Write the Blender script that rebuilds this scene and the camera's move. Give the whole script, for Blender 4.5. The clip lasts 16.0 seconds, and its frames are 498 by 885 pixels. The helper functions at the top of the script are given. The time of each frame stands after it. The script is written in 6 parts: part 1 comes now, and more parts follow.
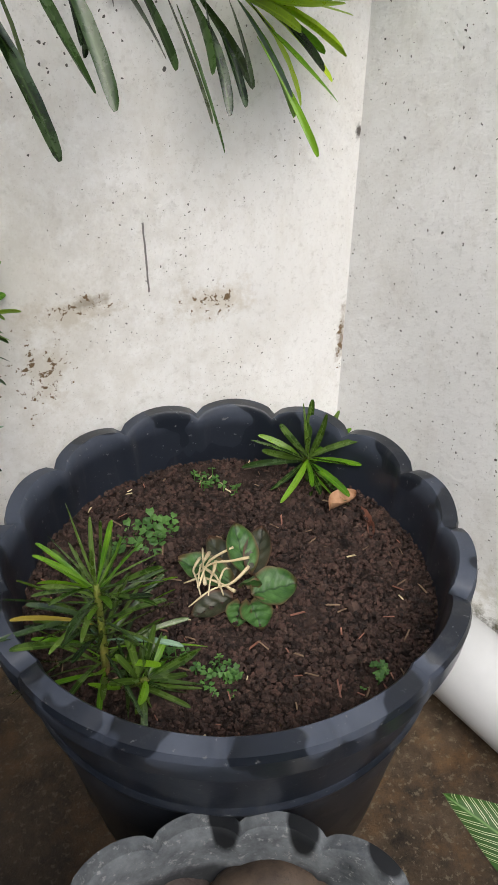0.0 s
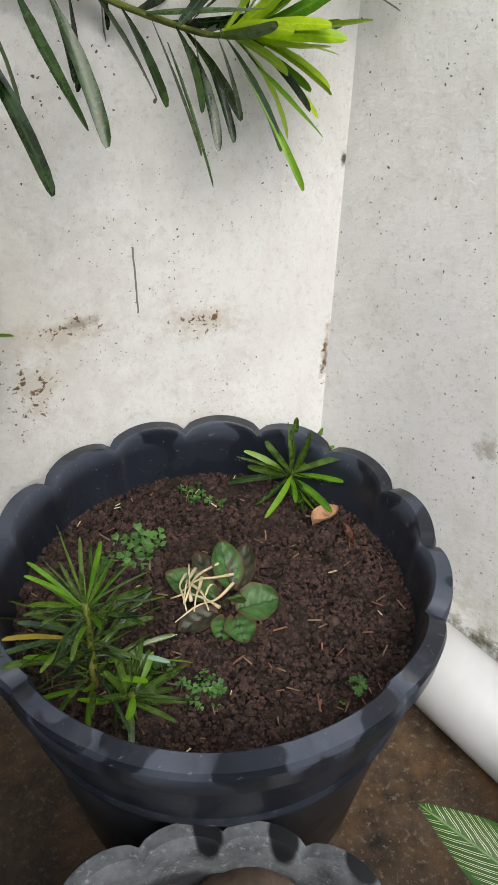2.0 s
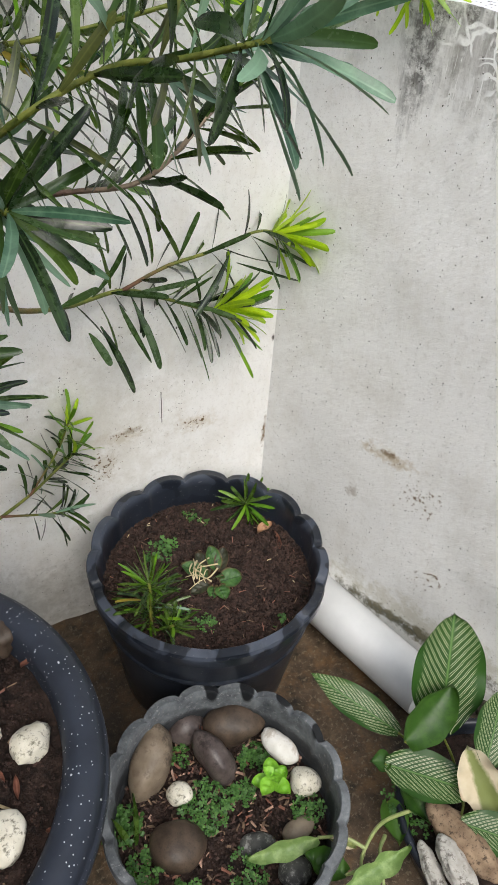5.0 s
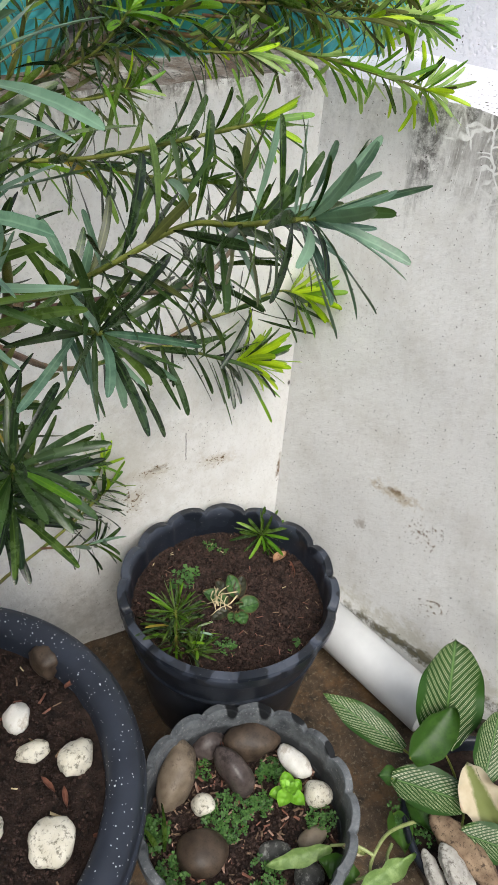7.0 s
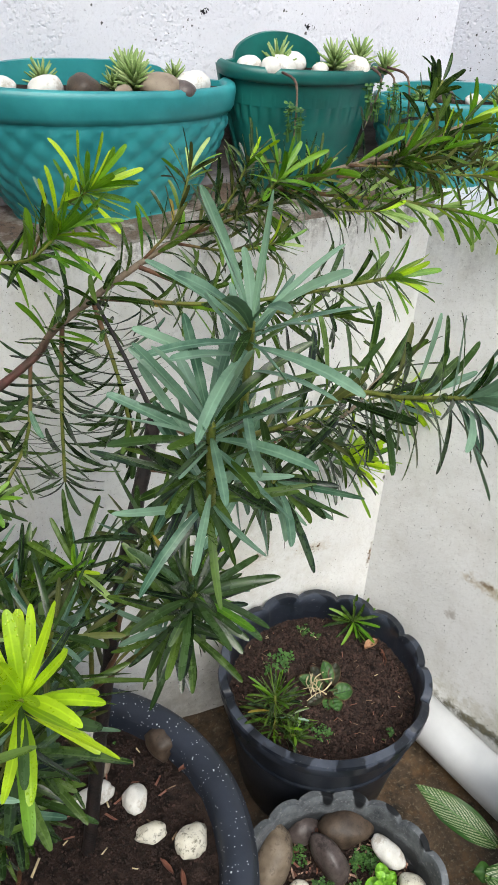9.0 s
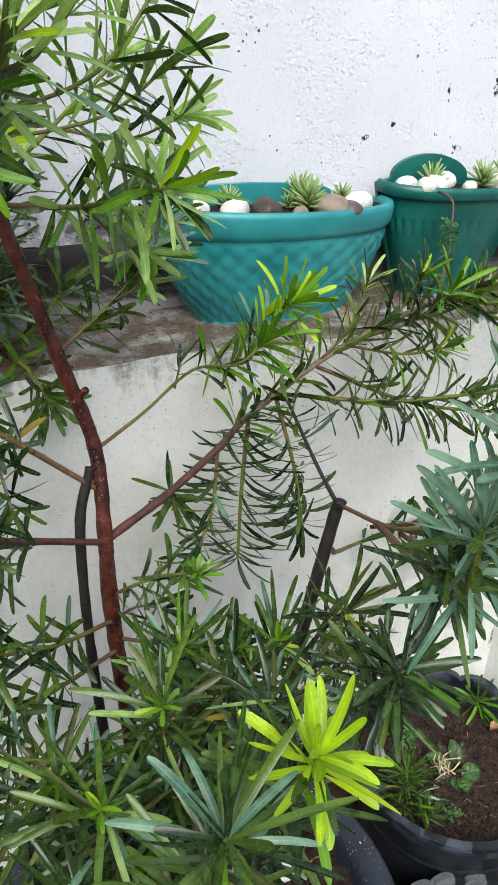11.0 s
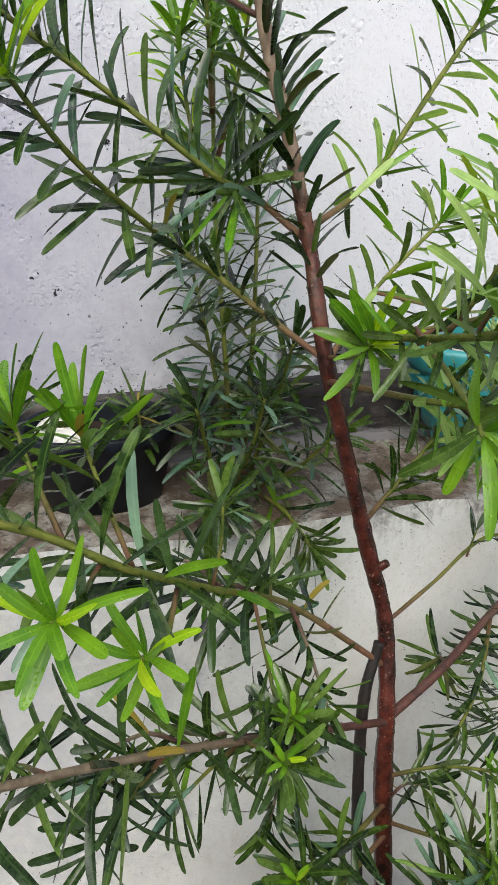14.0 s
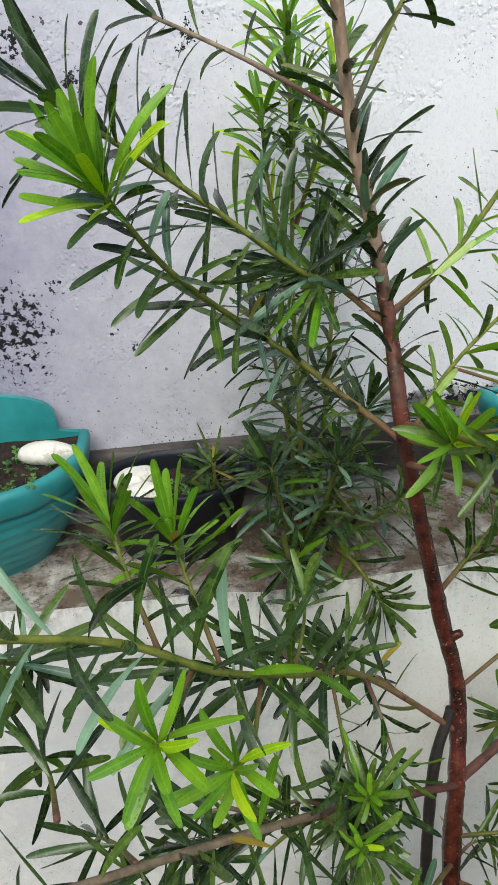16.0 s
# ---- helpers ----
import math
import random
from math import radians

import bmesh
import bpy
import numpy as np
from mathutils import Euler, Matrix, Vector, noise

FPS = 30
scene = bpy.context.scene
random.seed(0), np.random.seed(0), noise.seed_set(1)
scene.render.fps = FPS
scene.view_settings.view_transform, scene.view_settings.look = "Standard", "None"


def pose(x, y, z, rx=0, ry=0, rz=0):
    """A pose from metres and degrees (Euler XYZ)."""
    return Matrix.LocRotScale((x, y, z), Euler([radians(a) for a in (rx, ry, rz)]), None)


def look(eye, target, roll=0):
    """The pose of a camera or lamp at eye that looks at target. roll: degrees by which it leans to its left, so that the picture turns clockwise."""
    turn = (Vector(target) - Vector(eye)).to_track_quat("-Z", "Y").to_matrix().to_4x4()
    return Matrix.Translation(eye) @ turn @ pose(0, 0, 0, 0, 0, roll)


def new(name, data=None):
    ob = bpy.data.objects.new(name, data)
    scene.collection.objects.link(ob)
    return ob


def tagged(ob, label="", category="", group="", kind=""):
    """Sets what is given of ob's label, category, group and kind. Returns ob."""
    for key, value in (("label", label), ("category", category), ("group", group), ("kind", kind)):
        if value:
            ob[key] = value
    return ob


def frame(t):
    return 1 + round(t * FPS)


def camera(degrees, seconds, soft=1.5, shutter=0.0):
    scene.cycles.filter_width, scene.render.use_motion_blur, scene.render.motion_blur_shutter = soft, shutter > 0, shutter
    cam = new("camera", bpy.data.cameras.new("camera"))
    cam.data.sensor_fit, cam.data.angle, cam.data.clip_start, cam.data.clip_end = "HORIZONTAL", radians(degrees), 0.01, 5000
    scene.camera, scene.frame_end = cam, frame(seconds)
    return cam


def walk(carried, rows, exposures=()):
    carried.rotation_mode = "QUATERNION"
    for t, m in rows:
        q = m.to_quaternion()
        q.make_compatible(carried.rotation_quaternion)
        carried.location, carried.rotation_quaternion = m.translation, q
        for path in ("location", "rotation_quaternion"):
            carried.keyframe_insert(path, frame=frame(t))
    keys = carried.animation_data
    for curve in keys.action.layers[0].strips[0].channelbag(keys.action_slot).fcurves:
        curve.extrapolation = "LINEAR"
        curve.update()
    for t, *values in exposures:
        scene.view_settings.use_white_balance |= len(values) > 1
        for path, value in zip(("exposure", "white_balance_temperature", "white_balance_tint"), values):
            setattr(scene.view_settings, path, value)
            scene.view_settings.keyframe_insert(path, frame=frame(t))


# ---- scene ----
cam = camera(36.0, 16.0, soft=0.5)
PATH = [
    (0.0, pose(-0.3768, -0.6171, 0.7401, 52.952, -0.023, -23.450)),
    (0.5, pose(-0.3643, -0.6065, 0.7544, 51.989, 0.578, -22.343)),
    (1.0, pose(-0.3624, -0.6068, 0.7596, 51.779, 0.317, -22.639)),
    (1.5, pose(-0.3688, -0.6103, 0.7622, 51.741, 0.131, -23.011)),
    (2.0, pose(-0.3766, -0.6181, 0.7724, 52.285, -0.998, -23.974)),
    (2.5, pose(-0.3929, -0.6422, 0.8059, 52.883, -2.303, -24.972)),
    (3.0, pose(-0.4276, -0.6855, 0.8541, 53.735, -2.546, -25.175)),
    (3.2, pose(-0.4317, -0.6916, 0.8796, 53.216, -2.890, -25.626)),
    (5.3, pose(-0.6066, -0.9452, 1.2980, 48.500, -3.440, -28.211)),
    (5.5, pose(-0.6119, -0.9509, 1.3035, 48.675, -3.420, -28.250)),
    (6.0, pose(-0.6143, -0.9504, 1.3100, 48.854, -3.382, -28.292)),
    (6.5, pose(-0.6339, -0.9593, 1.3478, 49.608, -3.658, -27.961)),
    (7.0, pose(-0.6461, -0.9514, 1.3726, 49.537, -3.598, -27.842)),
    (7.5, pose(-0.6586, -0.9451, 1.4035, 50.139, -3.738, -27.598)),
    (8.0, pose(-0.6836, -0.9317, 1.4302, 51.536, -3.590, -26.794)),
    (8.2, pose(-0.6943, -0.9258, 1.4423, 51.875, -3.505, -26.211)),
    (10.3, pose(-0.8251, -0.9523, 1.5083, 57.518, -0.211, -20.082)),
    (10.5, pose(-0.8441, -0.9469, 1.5184, 58.076, -0.397, -19.619)),
    (11.0, pose(-0.8776, -0.9421, 1.5396, 58.397, -0.430, -18.738)),
    (11.5, pose(-0.9187, -0.9199, 1.5462, 59.186, 0.033, -16.174)),
    (12.0, pose(-0.9702, -0.8806, 1.5596, 59.519, 0.364, -12.033)),
    (12.5, pose(-1.0071, -0.8338, 1.5878, 60.402, 0.341, -10.752)),
    (13.0, pose(-1.0334, -0.8034, 1.5976, 61.231, 1.025, -10.450)),
    (13.5, pose(-1.0576, -0.7853, 1.6033, 62.097, 1.950, -10.736)),
    (14.0, pose(-1.0650, -0.7710, 1.6247, 61.886, 0.486, -11.700)),
    (14.5, pose(-1.0767, -0.7462, 1.6525, 61.303, 0.561, -11.472)),
    (15.0, pose(-1.0747, -0.7455, 1.6726, 61.448, 0.967, -11.038)),
    (15.5, pose(-1.0734, -0.7512, 1.7082, 61.767, 1.688, -9.933)),
    (16.0, pose(-1.0812, -0.7441, 1.7066, 61.069, 1.878, -7.745)),
]
walk(cam, PATH, exposures=[(0.0, 0.70, 6480, 8), (2.0, 0.69, 6480, 7), (3.1, 0.62, 6500, 7), (5.4, 0.66, 6480, 6.5), (8.0, 0.74, 6450, 6), (11.0, 0.81, 6320, 3), (13.5, 0.78, 6560, 4.5), (16.0, 0.74, 6520, 0)])

# ---- light: bright overcast sky ----
world = bpy.data.worlds.new("sky")
scene.world = world
world.use_nodes = True
wn = world.node_tree.nodes
sky = wn.new("ShaderNodeTexSky")
sky.sky_type = "NISHITA"
sky.sun_disc = False
sky.sun_elevation, sky.sun_rotation = radians(51), radians(195)
sky.air_density, sky.dust_density, sky.ozone_density = 1.0, 3.0, 1.0
wn["Background"].inputs["Strength"].default_value = 0.13
world.node_tree.links.new(sky.outputs["Color"], wn["Background"].inputs["Color"])
sun = new("sun", bpy.data.lights.new("sun", "SUN"))
sun.data.energy, sun.data.angle, sun.data.color = 1.7, radians(50), (1.0, 0.98, 0.95)
sun.matrix_world = look((-0.9, -3.4, 4.4), (0, 0, 0))


# ---- materials ----
def mat(name, rough=0.6, spec=0.5, metal=0.0):
    m = bpy.data.materials.new(name)
    m.use_nodes = True
    b = m.node_tree.nodes["Principled BSDF"]
    b.inputs["Roughness"].default_value = rough
    b.inputs["Metallic"].default_value = metal
    b.inputs["Specular IOR Level"].default_value = spec
    return m, m.node_tree.nodes, m.node_tree.links, b


def tex_noise(n, l, scale, detail=5.0, rough=0.6, src=None):
    t = n.new("ShaderNodeTexNoise")
    t.inputs["Scale"].default_value, t.inputs["Detail"].default_value, t.inputs["Roughness"].default_value = scale, detail, rough
    if src is None:
        src = n.new("ShaderNodeTexCoord").outputs["Object"]
    l.new(src, t.inputs["Vector"])
    return t.outputs["Fac"]


def ramp(n, l, fac, stops):
    r = n.new("ShaderNodeValToRGB")
    while len(r.color_ramp.elements) < len(stops):
        r.color_ramp.elements.new(0.5)
    for e, (p, c) in zip(r.color_ramp.elements, stops):
        e.position = p
        e.color = (*c, 1) if not isinstance(c, (int, float)) else (c, c, c, 1)
    l.new(fac, r.inputs["Fac"])
    return r.outputs["Color"]


def mix(n, l, fac, a, b, mode="MIX"):
    m = n.new("ShaderNodeMix")
    m.data_type, m.blend_type = "RGBA", mode
    for sock, v in ((m.inputs[0], fac), (m.inputs[6], a), (m.inputs[7], b)):
        if isinstance(v, (int, float)):
            sock.default_value = v
        elif isinstance(v, tuple):
            sock.default_value = (*v, 1)
        else:
            l.new(v, sock)
    return m.outputs[2]


def bump(n, l, b, height, strength, dist):
    u = n.new("ShaderNodeBump")
    u.inputs["Strength"].default_value, u.inputs["Distance"].default_value = strength, dist
    l.new(height, u.inputs["Height"])
    l.new(u.outputs["Normal"], b.inputs["Normal"])


def math_node(n, l, op, a, b=0.0, clamp=False):
    m = n.new("ShaderNodeMath")
    m.operation, m.use_clamp = op, clamp
    for sock, v in zip(m.inputs, (a, b)):
        if isinstance(v, (int, float)):
            sock.default_value = v
        else:
            l.new(v, sock)
    return m.outputs[0]


def simple(name, c1, c2, scale=20.0, rough=0.6, bump_s=0.0, bump_d=0.002, spec=0.5, per_object=0.0):
    m, n, l, b = mat(name, rough, spec)
    f = tex_noise(n, l, scale)
    col = ramp(n, l, f, [(0.35, c1), (0.65, c2)])
    if per_object:
        oi = n.new("ShaderNodeObjectInfo")
        v = math_node(n, l, "MULTIPLY_ADD", oi.outputs["Random"], per_object)
        v.node.inputs[2].default_value = 1.0 - per_object / 2
        hs = n.new("ShaderNodeHueSaturation")
        l.new(v, hs.inputs["Value"])
        l.new(col, hs.inputs["Color"])
        col = hs.outputs["Color"]
    l.new(col, b.inputs["Base Color"])
    if bump_s:
        bump(n, l, b, tex_noise(n, l, scale * 4), bump_s, bump_d)
    return m


def blob(n, l, co, centre, size, warp=0.5, soft=0.25):
    """1 inside a ragged patch round centre, 0 outside; size: half widths in x, y, z."""
    mp = n.new("ShaderNodeMapping")
    mp.vector_type = "POINT"
    mp.inputs["Location"].default_value = tuple(-c / s for c, s in zip(centre, size))
    mp.inputs["Scale"].default_value = tuple(1 / s for s in size)
    l.new(co, mp.inputs["Vector"])
    ln = n.new("ShaderNodeVectorMath")
    ln.operation = "LENGTH"
    l.new(mp.outputs["Vector"], ln.inputs[0])
    nz = tex_noise(n, l, 38, 6, 0.75, co)
    d = math_node(n, l, "ADD", ln.outputs["Value"], math_node(n, l, "MULTIPLY", math_node(n, l, "SUBTRACT", nz, 0.5), 4 * warp))
    return ramp(n, l, d, [(soft, 1.0), (1.0, 0.0)])


def dots(n, l, co, scale, size, keep):
    """Scattered dark pits: few cells hold one."""
    vo = n.new("ShaderNodeTexVoronoi")
    vo.inputs["Scale"].default_value = scale
    l.new(co, vo.inputs["Vector"])
    sep = n.new("ShaderNodeSeparateColor")
    l.new(vo.outputs["Color"], sep.inputs[0])
    r = math_node(n, l, "MULTIPLY", sep.outputs[1], size)
    inside = math_node(n, l, "LESS_THAN", vo.outputs["Distance"], r)
    some = math_node(n, l, "GREATER_THAN", sep.outputs[0], keep)
    return math_node(n, l, "MULTIPLY", inside, some)


def wall_paint(name, base, stain, rough_scale, rough_amt, blobs=(), pits=((24, 0.050, 0.66), (47, 0.080, 0.62), (100, 0.130, 0.58), (210, 0.20, 0.62)), clump=0.0, wear=1.0, streak=None, mould=None, crack=None, side=0.0, mould_look=((0.012, 0.012, 0.015), 0.475, 105), lumps=0.0, veins=None):
    """Old whitewash: fine render grain, small dark pits, soft stains and painted shade patches, rain streaks under a
    coping.
    """
    m, n, l, b = mat(name, 0.85, 0.2)
    co = n.new("ShaderNodeTexCoord").outputs["Object"]
    big = tex_noise(n, l, 3.5, 6, 0.65, co)
    col = ramp(n, l, big, [(0.3, tuple(v * 0.9 for v in base)), (0.7, base)])
    st = tex_noise(n, l, 6.0, 8, 0.72, co)
    col = mix(n, l, math_node(n, l, "MULTIPLY", ramp(n, l, st, [(0.50, 0.0), (0.74, 1.0)]), 0.5 * wear), col, stain)
    fine = tex_noise(n, l, 130, 3, 0.7, co)
    col = mix(n, l, math_node(n, l, "MULTIPLY", ramp(n, l, fine, [(0.55, 0.0), (0.8, 1.0)]), 0.35), col, tuple(v * 0.55 for v in stain))
    mp2 = n.new("ShaderNodeMapping")
    mp2.inputs["Scale"].default_value = (1.0, 1.0, 0.35)
    l.new(co, mp2.inputs["Vector"])
    wash = tex_noise(n, l, 22, 7, 0.78, mp2.outputs["Vector"])
    col = mix(n, l, math_node(n, l, "MULTIPLY", ramp(n, l, wash, [(0.50, 0.0), (0.72, 1.0)]), 0.35 * wear), col, stain)
    tiny = tex_noise(n, l, 420, 2, 0.6, co)
    col = mix(n, l, math_node(n, l, "MULTIPLY", ramp(n, l, tiny, [(0.64, 0.0), (0.70, 1.0)]), 0.25), col, tuple(v * 0.4 for v in stain))
    for centre, size, colour, amount in blobs:
        col = mix(n, l, math_node(n, l, "MULTIPLY", blob(n, l, co, centre, size, 0.14 if size[2] > 0.7 else 0.5 if min(size) > 0.1 else 1.0), amount), col, colour)
    if streak:
        z_top, depth, dark, thr = streak
        sep = n.new("ShaderNodeSeparateXYZ")
        l.new(co, sep.inputs[0])
        mp = n.new("ShaderNodeMapping")
        mp.inputs["Scale"].default_value = (1, 1, 0.14)
        l.new(co, mp.inputs["Vector"])
        sn = tex_noise(n, l, 15, 7, 0.72, mp.outputs["Vector"])
        fall = math_node(n, l, "MULTIPLY", math_node(n, l, "SUBTRACT", z_top, sep.outputs["Z"]), 0.22 / depth)
        f = math_node(n, l, "MULTIPLY", math_node(n, l, "SUBTRACT", math_node(n, l, "SUBTRACT", sn, fall), thr), 6.0, True)
        f = math_node(n, l, "MULTIPLY", f, ramp(n, l, tex_noise(n, l, 60, 5, 0.8, co), [(0.38, 0.0), (0.56, 1.0)]))
        if side:
            f = math_node(n, l, "MULTIPLY", f, ramp(n, l, math_node(n, l, "ADD", math_node(n, l, "MULTIPLY", sep.outputs["Y"], -2.0), math_node(n, l, "MULTIPLY", math_node(n, l, "SUBTRACT", sn, 0.5), 0.8)), [(side, 0.25), (side + 0.12, 1.0)]))
        col = mix(n, l, math_node(n, l, "MULTIPLY", f, 0.85), col, dark)
        if veins:
            centre, size = veins
            w = blob(n, l, co, centre, size, 0.5)
            grey = ramp(n, l, tex_noise(n, l, 38, 7, 0.75, mp.outputs["Vector"]), [(0.38, 0.85), (0.62, 0.15)])
            col = mix(n, l, math_node(n, l, "MULTIPLY", w, grey), col, (0.27, 0.255, 0.235))
            vo = n.new("ShaderNodeTexVoronoi")
            vo.feature = "DISTANCE_TO_EDGE"
            vo.inputs["Scale"].default_value = 24
            wp = n.new("ShaderNodeVectorMath")
            wp.operation = "MULTIPLY_ADD"
            nz = n.new("ShaderNodeTexNoise")
            nz.inputs["Scale"].default_value = 28
            l.new(co, nz.inputs["Vector"])
            l.new(nz.outputs["Color"], wp.inputs[0])
            wp.inputs[1].default_value = (0.035, 0.035, 0.035)
            l.new(co, wp.inputs[2])
            l.new(wp.outputs["Vector"], vo.inputs["Vector"])
            line = ramp(n, l, vo.outputs["Distance"], [(0.025, 1.0), (0.05, 0.0)])
            line = math_node(n, l, "MULTIPLY", line, ramp(n, l, tex_noise(n, l, 12, 3, 0.6, co), [(0.47, 0.0), (0.53, 1.0)]))
            fl = ramp(n, l, tex_noise(n, l, 210, 3, 0.6, mp.outputs["Vector"]), [(0.57, 0.0), (0.62, 0.9)])
            fl = math_node(n, l, "MULTIPLY", fl, ramp(n, l, tex_noise(n, l, 17, 4, 0.6, co), [(0.48, 0.0), (0.56, 1.0)]))
            col = mix(n, l, math_node(n, l, "MULTIPLY", w, math_node(n, l, "MAXIMUM", line, fl)), col, base)
    if mould:
        for centre, size in mould:
            w = blob(n, l, co, centre, size, 0.25)
            away = math_node(n, l, "MULTIPLY", math_node(n, l, "SUBTRACT", 1.0, w), 0.16)
            sp = ramp(n, l, math_node(n, l, "SUBTRACT", tex_noise(n, l, mould_look[2], 4, 0.7, co), away), [(mould_look[1], 0.0), (mould_look[1] + 0.03, 1.0)])
            col = mix(n, l, math_node(n, l, "MULTIPLY", math_node(n, l, "GREATER_THAN", w, 0.03), sp), col, mould_look[0])
    if crack:
        x0, z0, z1 = crack
        sep = n.new("ShaderNodeSeparateXYZ")
        l.new(co, sep.inputs[0])
        wob = math_node(n, l, "MULTIPLY", tex_noise(n, l, 25, 3, 0.5, co), 0.006)
        dx = math_node(n, l, "ABSOLUTE", math_node(n, l, "SUBTRACT", math_node(n, l, "ADD", sep.outputs["X"], wob), x0 + 0.003))
        inz = math_node(n, l, "MULTIPLY", math_node(n, l, "GREATER_THAN", sep.outputs["Z"], z0), math_node(n, l, "LESS_THAN", sep.outputs["Z"], z1))
        col = mix(n, l, math_node(n, l, "MULTIPLY", math_node(n, l, "LESS_THAN", dx, 0.0009), inz), col, (0.2, 0.19, 0.18))
    wv = n.new("ShaderNodeTexNoise")
    wv.inputs["Scale"].default_value = 260
    l.new(co, wv.inputs["Vector"])
    sh = n.new("ShaderNodeVectorMath")
    sh.operation = "MULTIPLY_ADD"
    l.new(wv.outputs["Color"], sh.inputs[0])
    sh.inputs[1].default_value = (0.004, 0.004, 0.005)
    l.new(co, sh.inputs[2])
    for sc, size, keep in pits:
        d = dots(n, l, sh.outputs["Vector"], sc, size, keep)
        if clump:
            d = math_node(n, l, "MULTIPLY", d, ramp(n, l, tex_noise(n, l, 7, 4, 0.6, co), [(clump, 0.0), (clump + 0.06, 1.0)]))
        col = mix(n, l, math_node(n, l, "MULTIPLY", d, 0.9), col, (0.045, 0.038, 0.034))
    l.new(col, b.inputs["Base Color"])
    grain = tex_noise(n, l, rough_scale, 8, 0.7, co)
    blot = tex_noise(n, l, rough_scale * 0.25, 4, 0.6, co)
    h = math_node(n, l, "ADD", grain, math_node(n, l, "MULTIPLY", blot, 0.9))
    if lumps:
        where = ramp(n, l, tex_noise(n, l, 9, 4, 0.6, co), [(0.47, 0.05), (0.62, 1.0)])
        h = math_node(n, l, "MULTIPLY", h, 0.30)
        for sc, keep, sign in ((95, 0.50, 1.0), (160, 0.40, 0.7), (120, 0.55, -1.2), (210, 0.45, -0.7)):
            vo = n.new("ShaderNodeTexVoronoi")
            vo.inputs["Scale"].default_value = sc
            l.new(sh.outputs["Vector"], vo.inputs["Vector"])
            pick_one = n.new("ShaderNodeSeparateColor")
            l.new(vo.outputs["Color"], pick_one.inputs[0])
            d = math_node(n, l, "MULTIPLY", ramp(n, l, vo.outputs["Distance"], [(0.12, 1.0), (0.42, 0.0)]), math_node(n, l, "GREATER_THAN", pick_one.outputs[0], keep))
            h = math_node(n, l, "ADD", h, math_node(n, l, "MULTIPLY", math_node(n, l, "MULTIPLY", d, where), sign * lumps))
    bump(n, l, b, h, rough_amt, 0.006)
    return m


SIDE = 0.22
BROWN, TAN = (0.20, 0.14, 0.08), (0.48, 0.40, 0.28)
# grey patch at x -0.56: shade behind the pots, painted on the wall foot
M_LOW = wall_paint("lower_wall_whitewash", (0.87, 0.865, 0.845), (0.60, 0.565, 0.49), 95, 0.34,
                   # last patch, x -1.27: foliage shade given as a lavender-grey wall colour
                   [((-0.285, 0, 0.425), (0.055, 0.1, 0.018), TAN, 0.55), ((-0.262, 0, 0.432), (0.022, 0.1, 0.006), BROWN, 0.9), ((-0.145, 0, 0.41), (0.045, 0.1, 0.022), TAN, 0.45), ((-0.31, 0, 0.37), (0.02, 0.1, 0.05), TAN, 0.4), ((-0.003, 0, 0.345), (0.006, 0.1, 0.035), BROWN, 0.8), ((-0.002, 0, 0.55), (0.004, 0.1, 0.010), (0.05, 0.04, 0.03), 0.9), ((-0.36, 0, 0.44), (0.22, 0.3, 0.20), (0.56, 0.53, 0.46), 0.55), ((-0.56, 0, 0.05), (0.30, 0.3, 0.16), (0.33, 0.31, 0.28), 0.6), ((-1.27, 0, 0.78), (0.36, 0.3, 0.44), (0.53, 0.53, 0.58), 0.6)],
                   clump=0.42, streak=(1.085, 0.07, (0.16, 0.14, 0.125), 0.39), crack=(-0.2075, 0.431, 0.496), mould_look=((0.17, 0.115, 0.065), 0.545, 120),
                   mould=[((-0.268, 0, 0.43), (0.065, 0.1, 0.016)), ((-0.315, 0, 0.37), (0.05, 0.1, 0.07)), ((-0.145, 0, 0.41), (0.05, 0.1, 0.028)), ((-0.004, 0, 0.34), (0.010, 0.1, 0.05))])
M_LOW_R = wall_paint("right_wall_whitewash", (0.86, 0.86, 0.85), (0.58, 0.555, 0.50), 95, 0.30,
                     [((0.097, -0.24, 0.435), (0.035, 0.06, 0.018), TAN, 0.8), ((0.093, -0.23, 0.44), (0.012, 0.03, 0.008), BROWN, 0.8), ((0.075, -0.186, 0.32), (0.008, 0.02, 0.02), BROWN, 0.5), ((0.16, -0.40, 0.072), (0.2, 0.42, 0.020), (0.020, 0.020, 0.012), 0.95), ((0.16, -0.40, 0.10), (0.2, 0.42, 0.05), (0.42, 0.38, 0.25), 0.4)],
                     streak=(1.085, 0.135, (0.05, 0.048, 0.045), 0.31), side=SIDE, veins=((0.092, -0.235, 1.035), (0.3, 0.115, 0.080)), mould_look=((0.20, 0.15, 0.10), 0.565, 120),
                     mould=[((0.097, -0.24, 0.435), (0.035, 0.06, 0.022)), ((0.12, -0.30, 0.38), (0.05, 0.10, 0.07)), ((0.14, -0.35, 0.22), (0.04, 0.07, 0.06))])
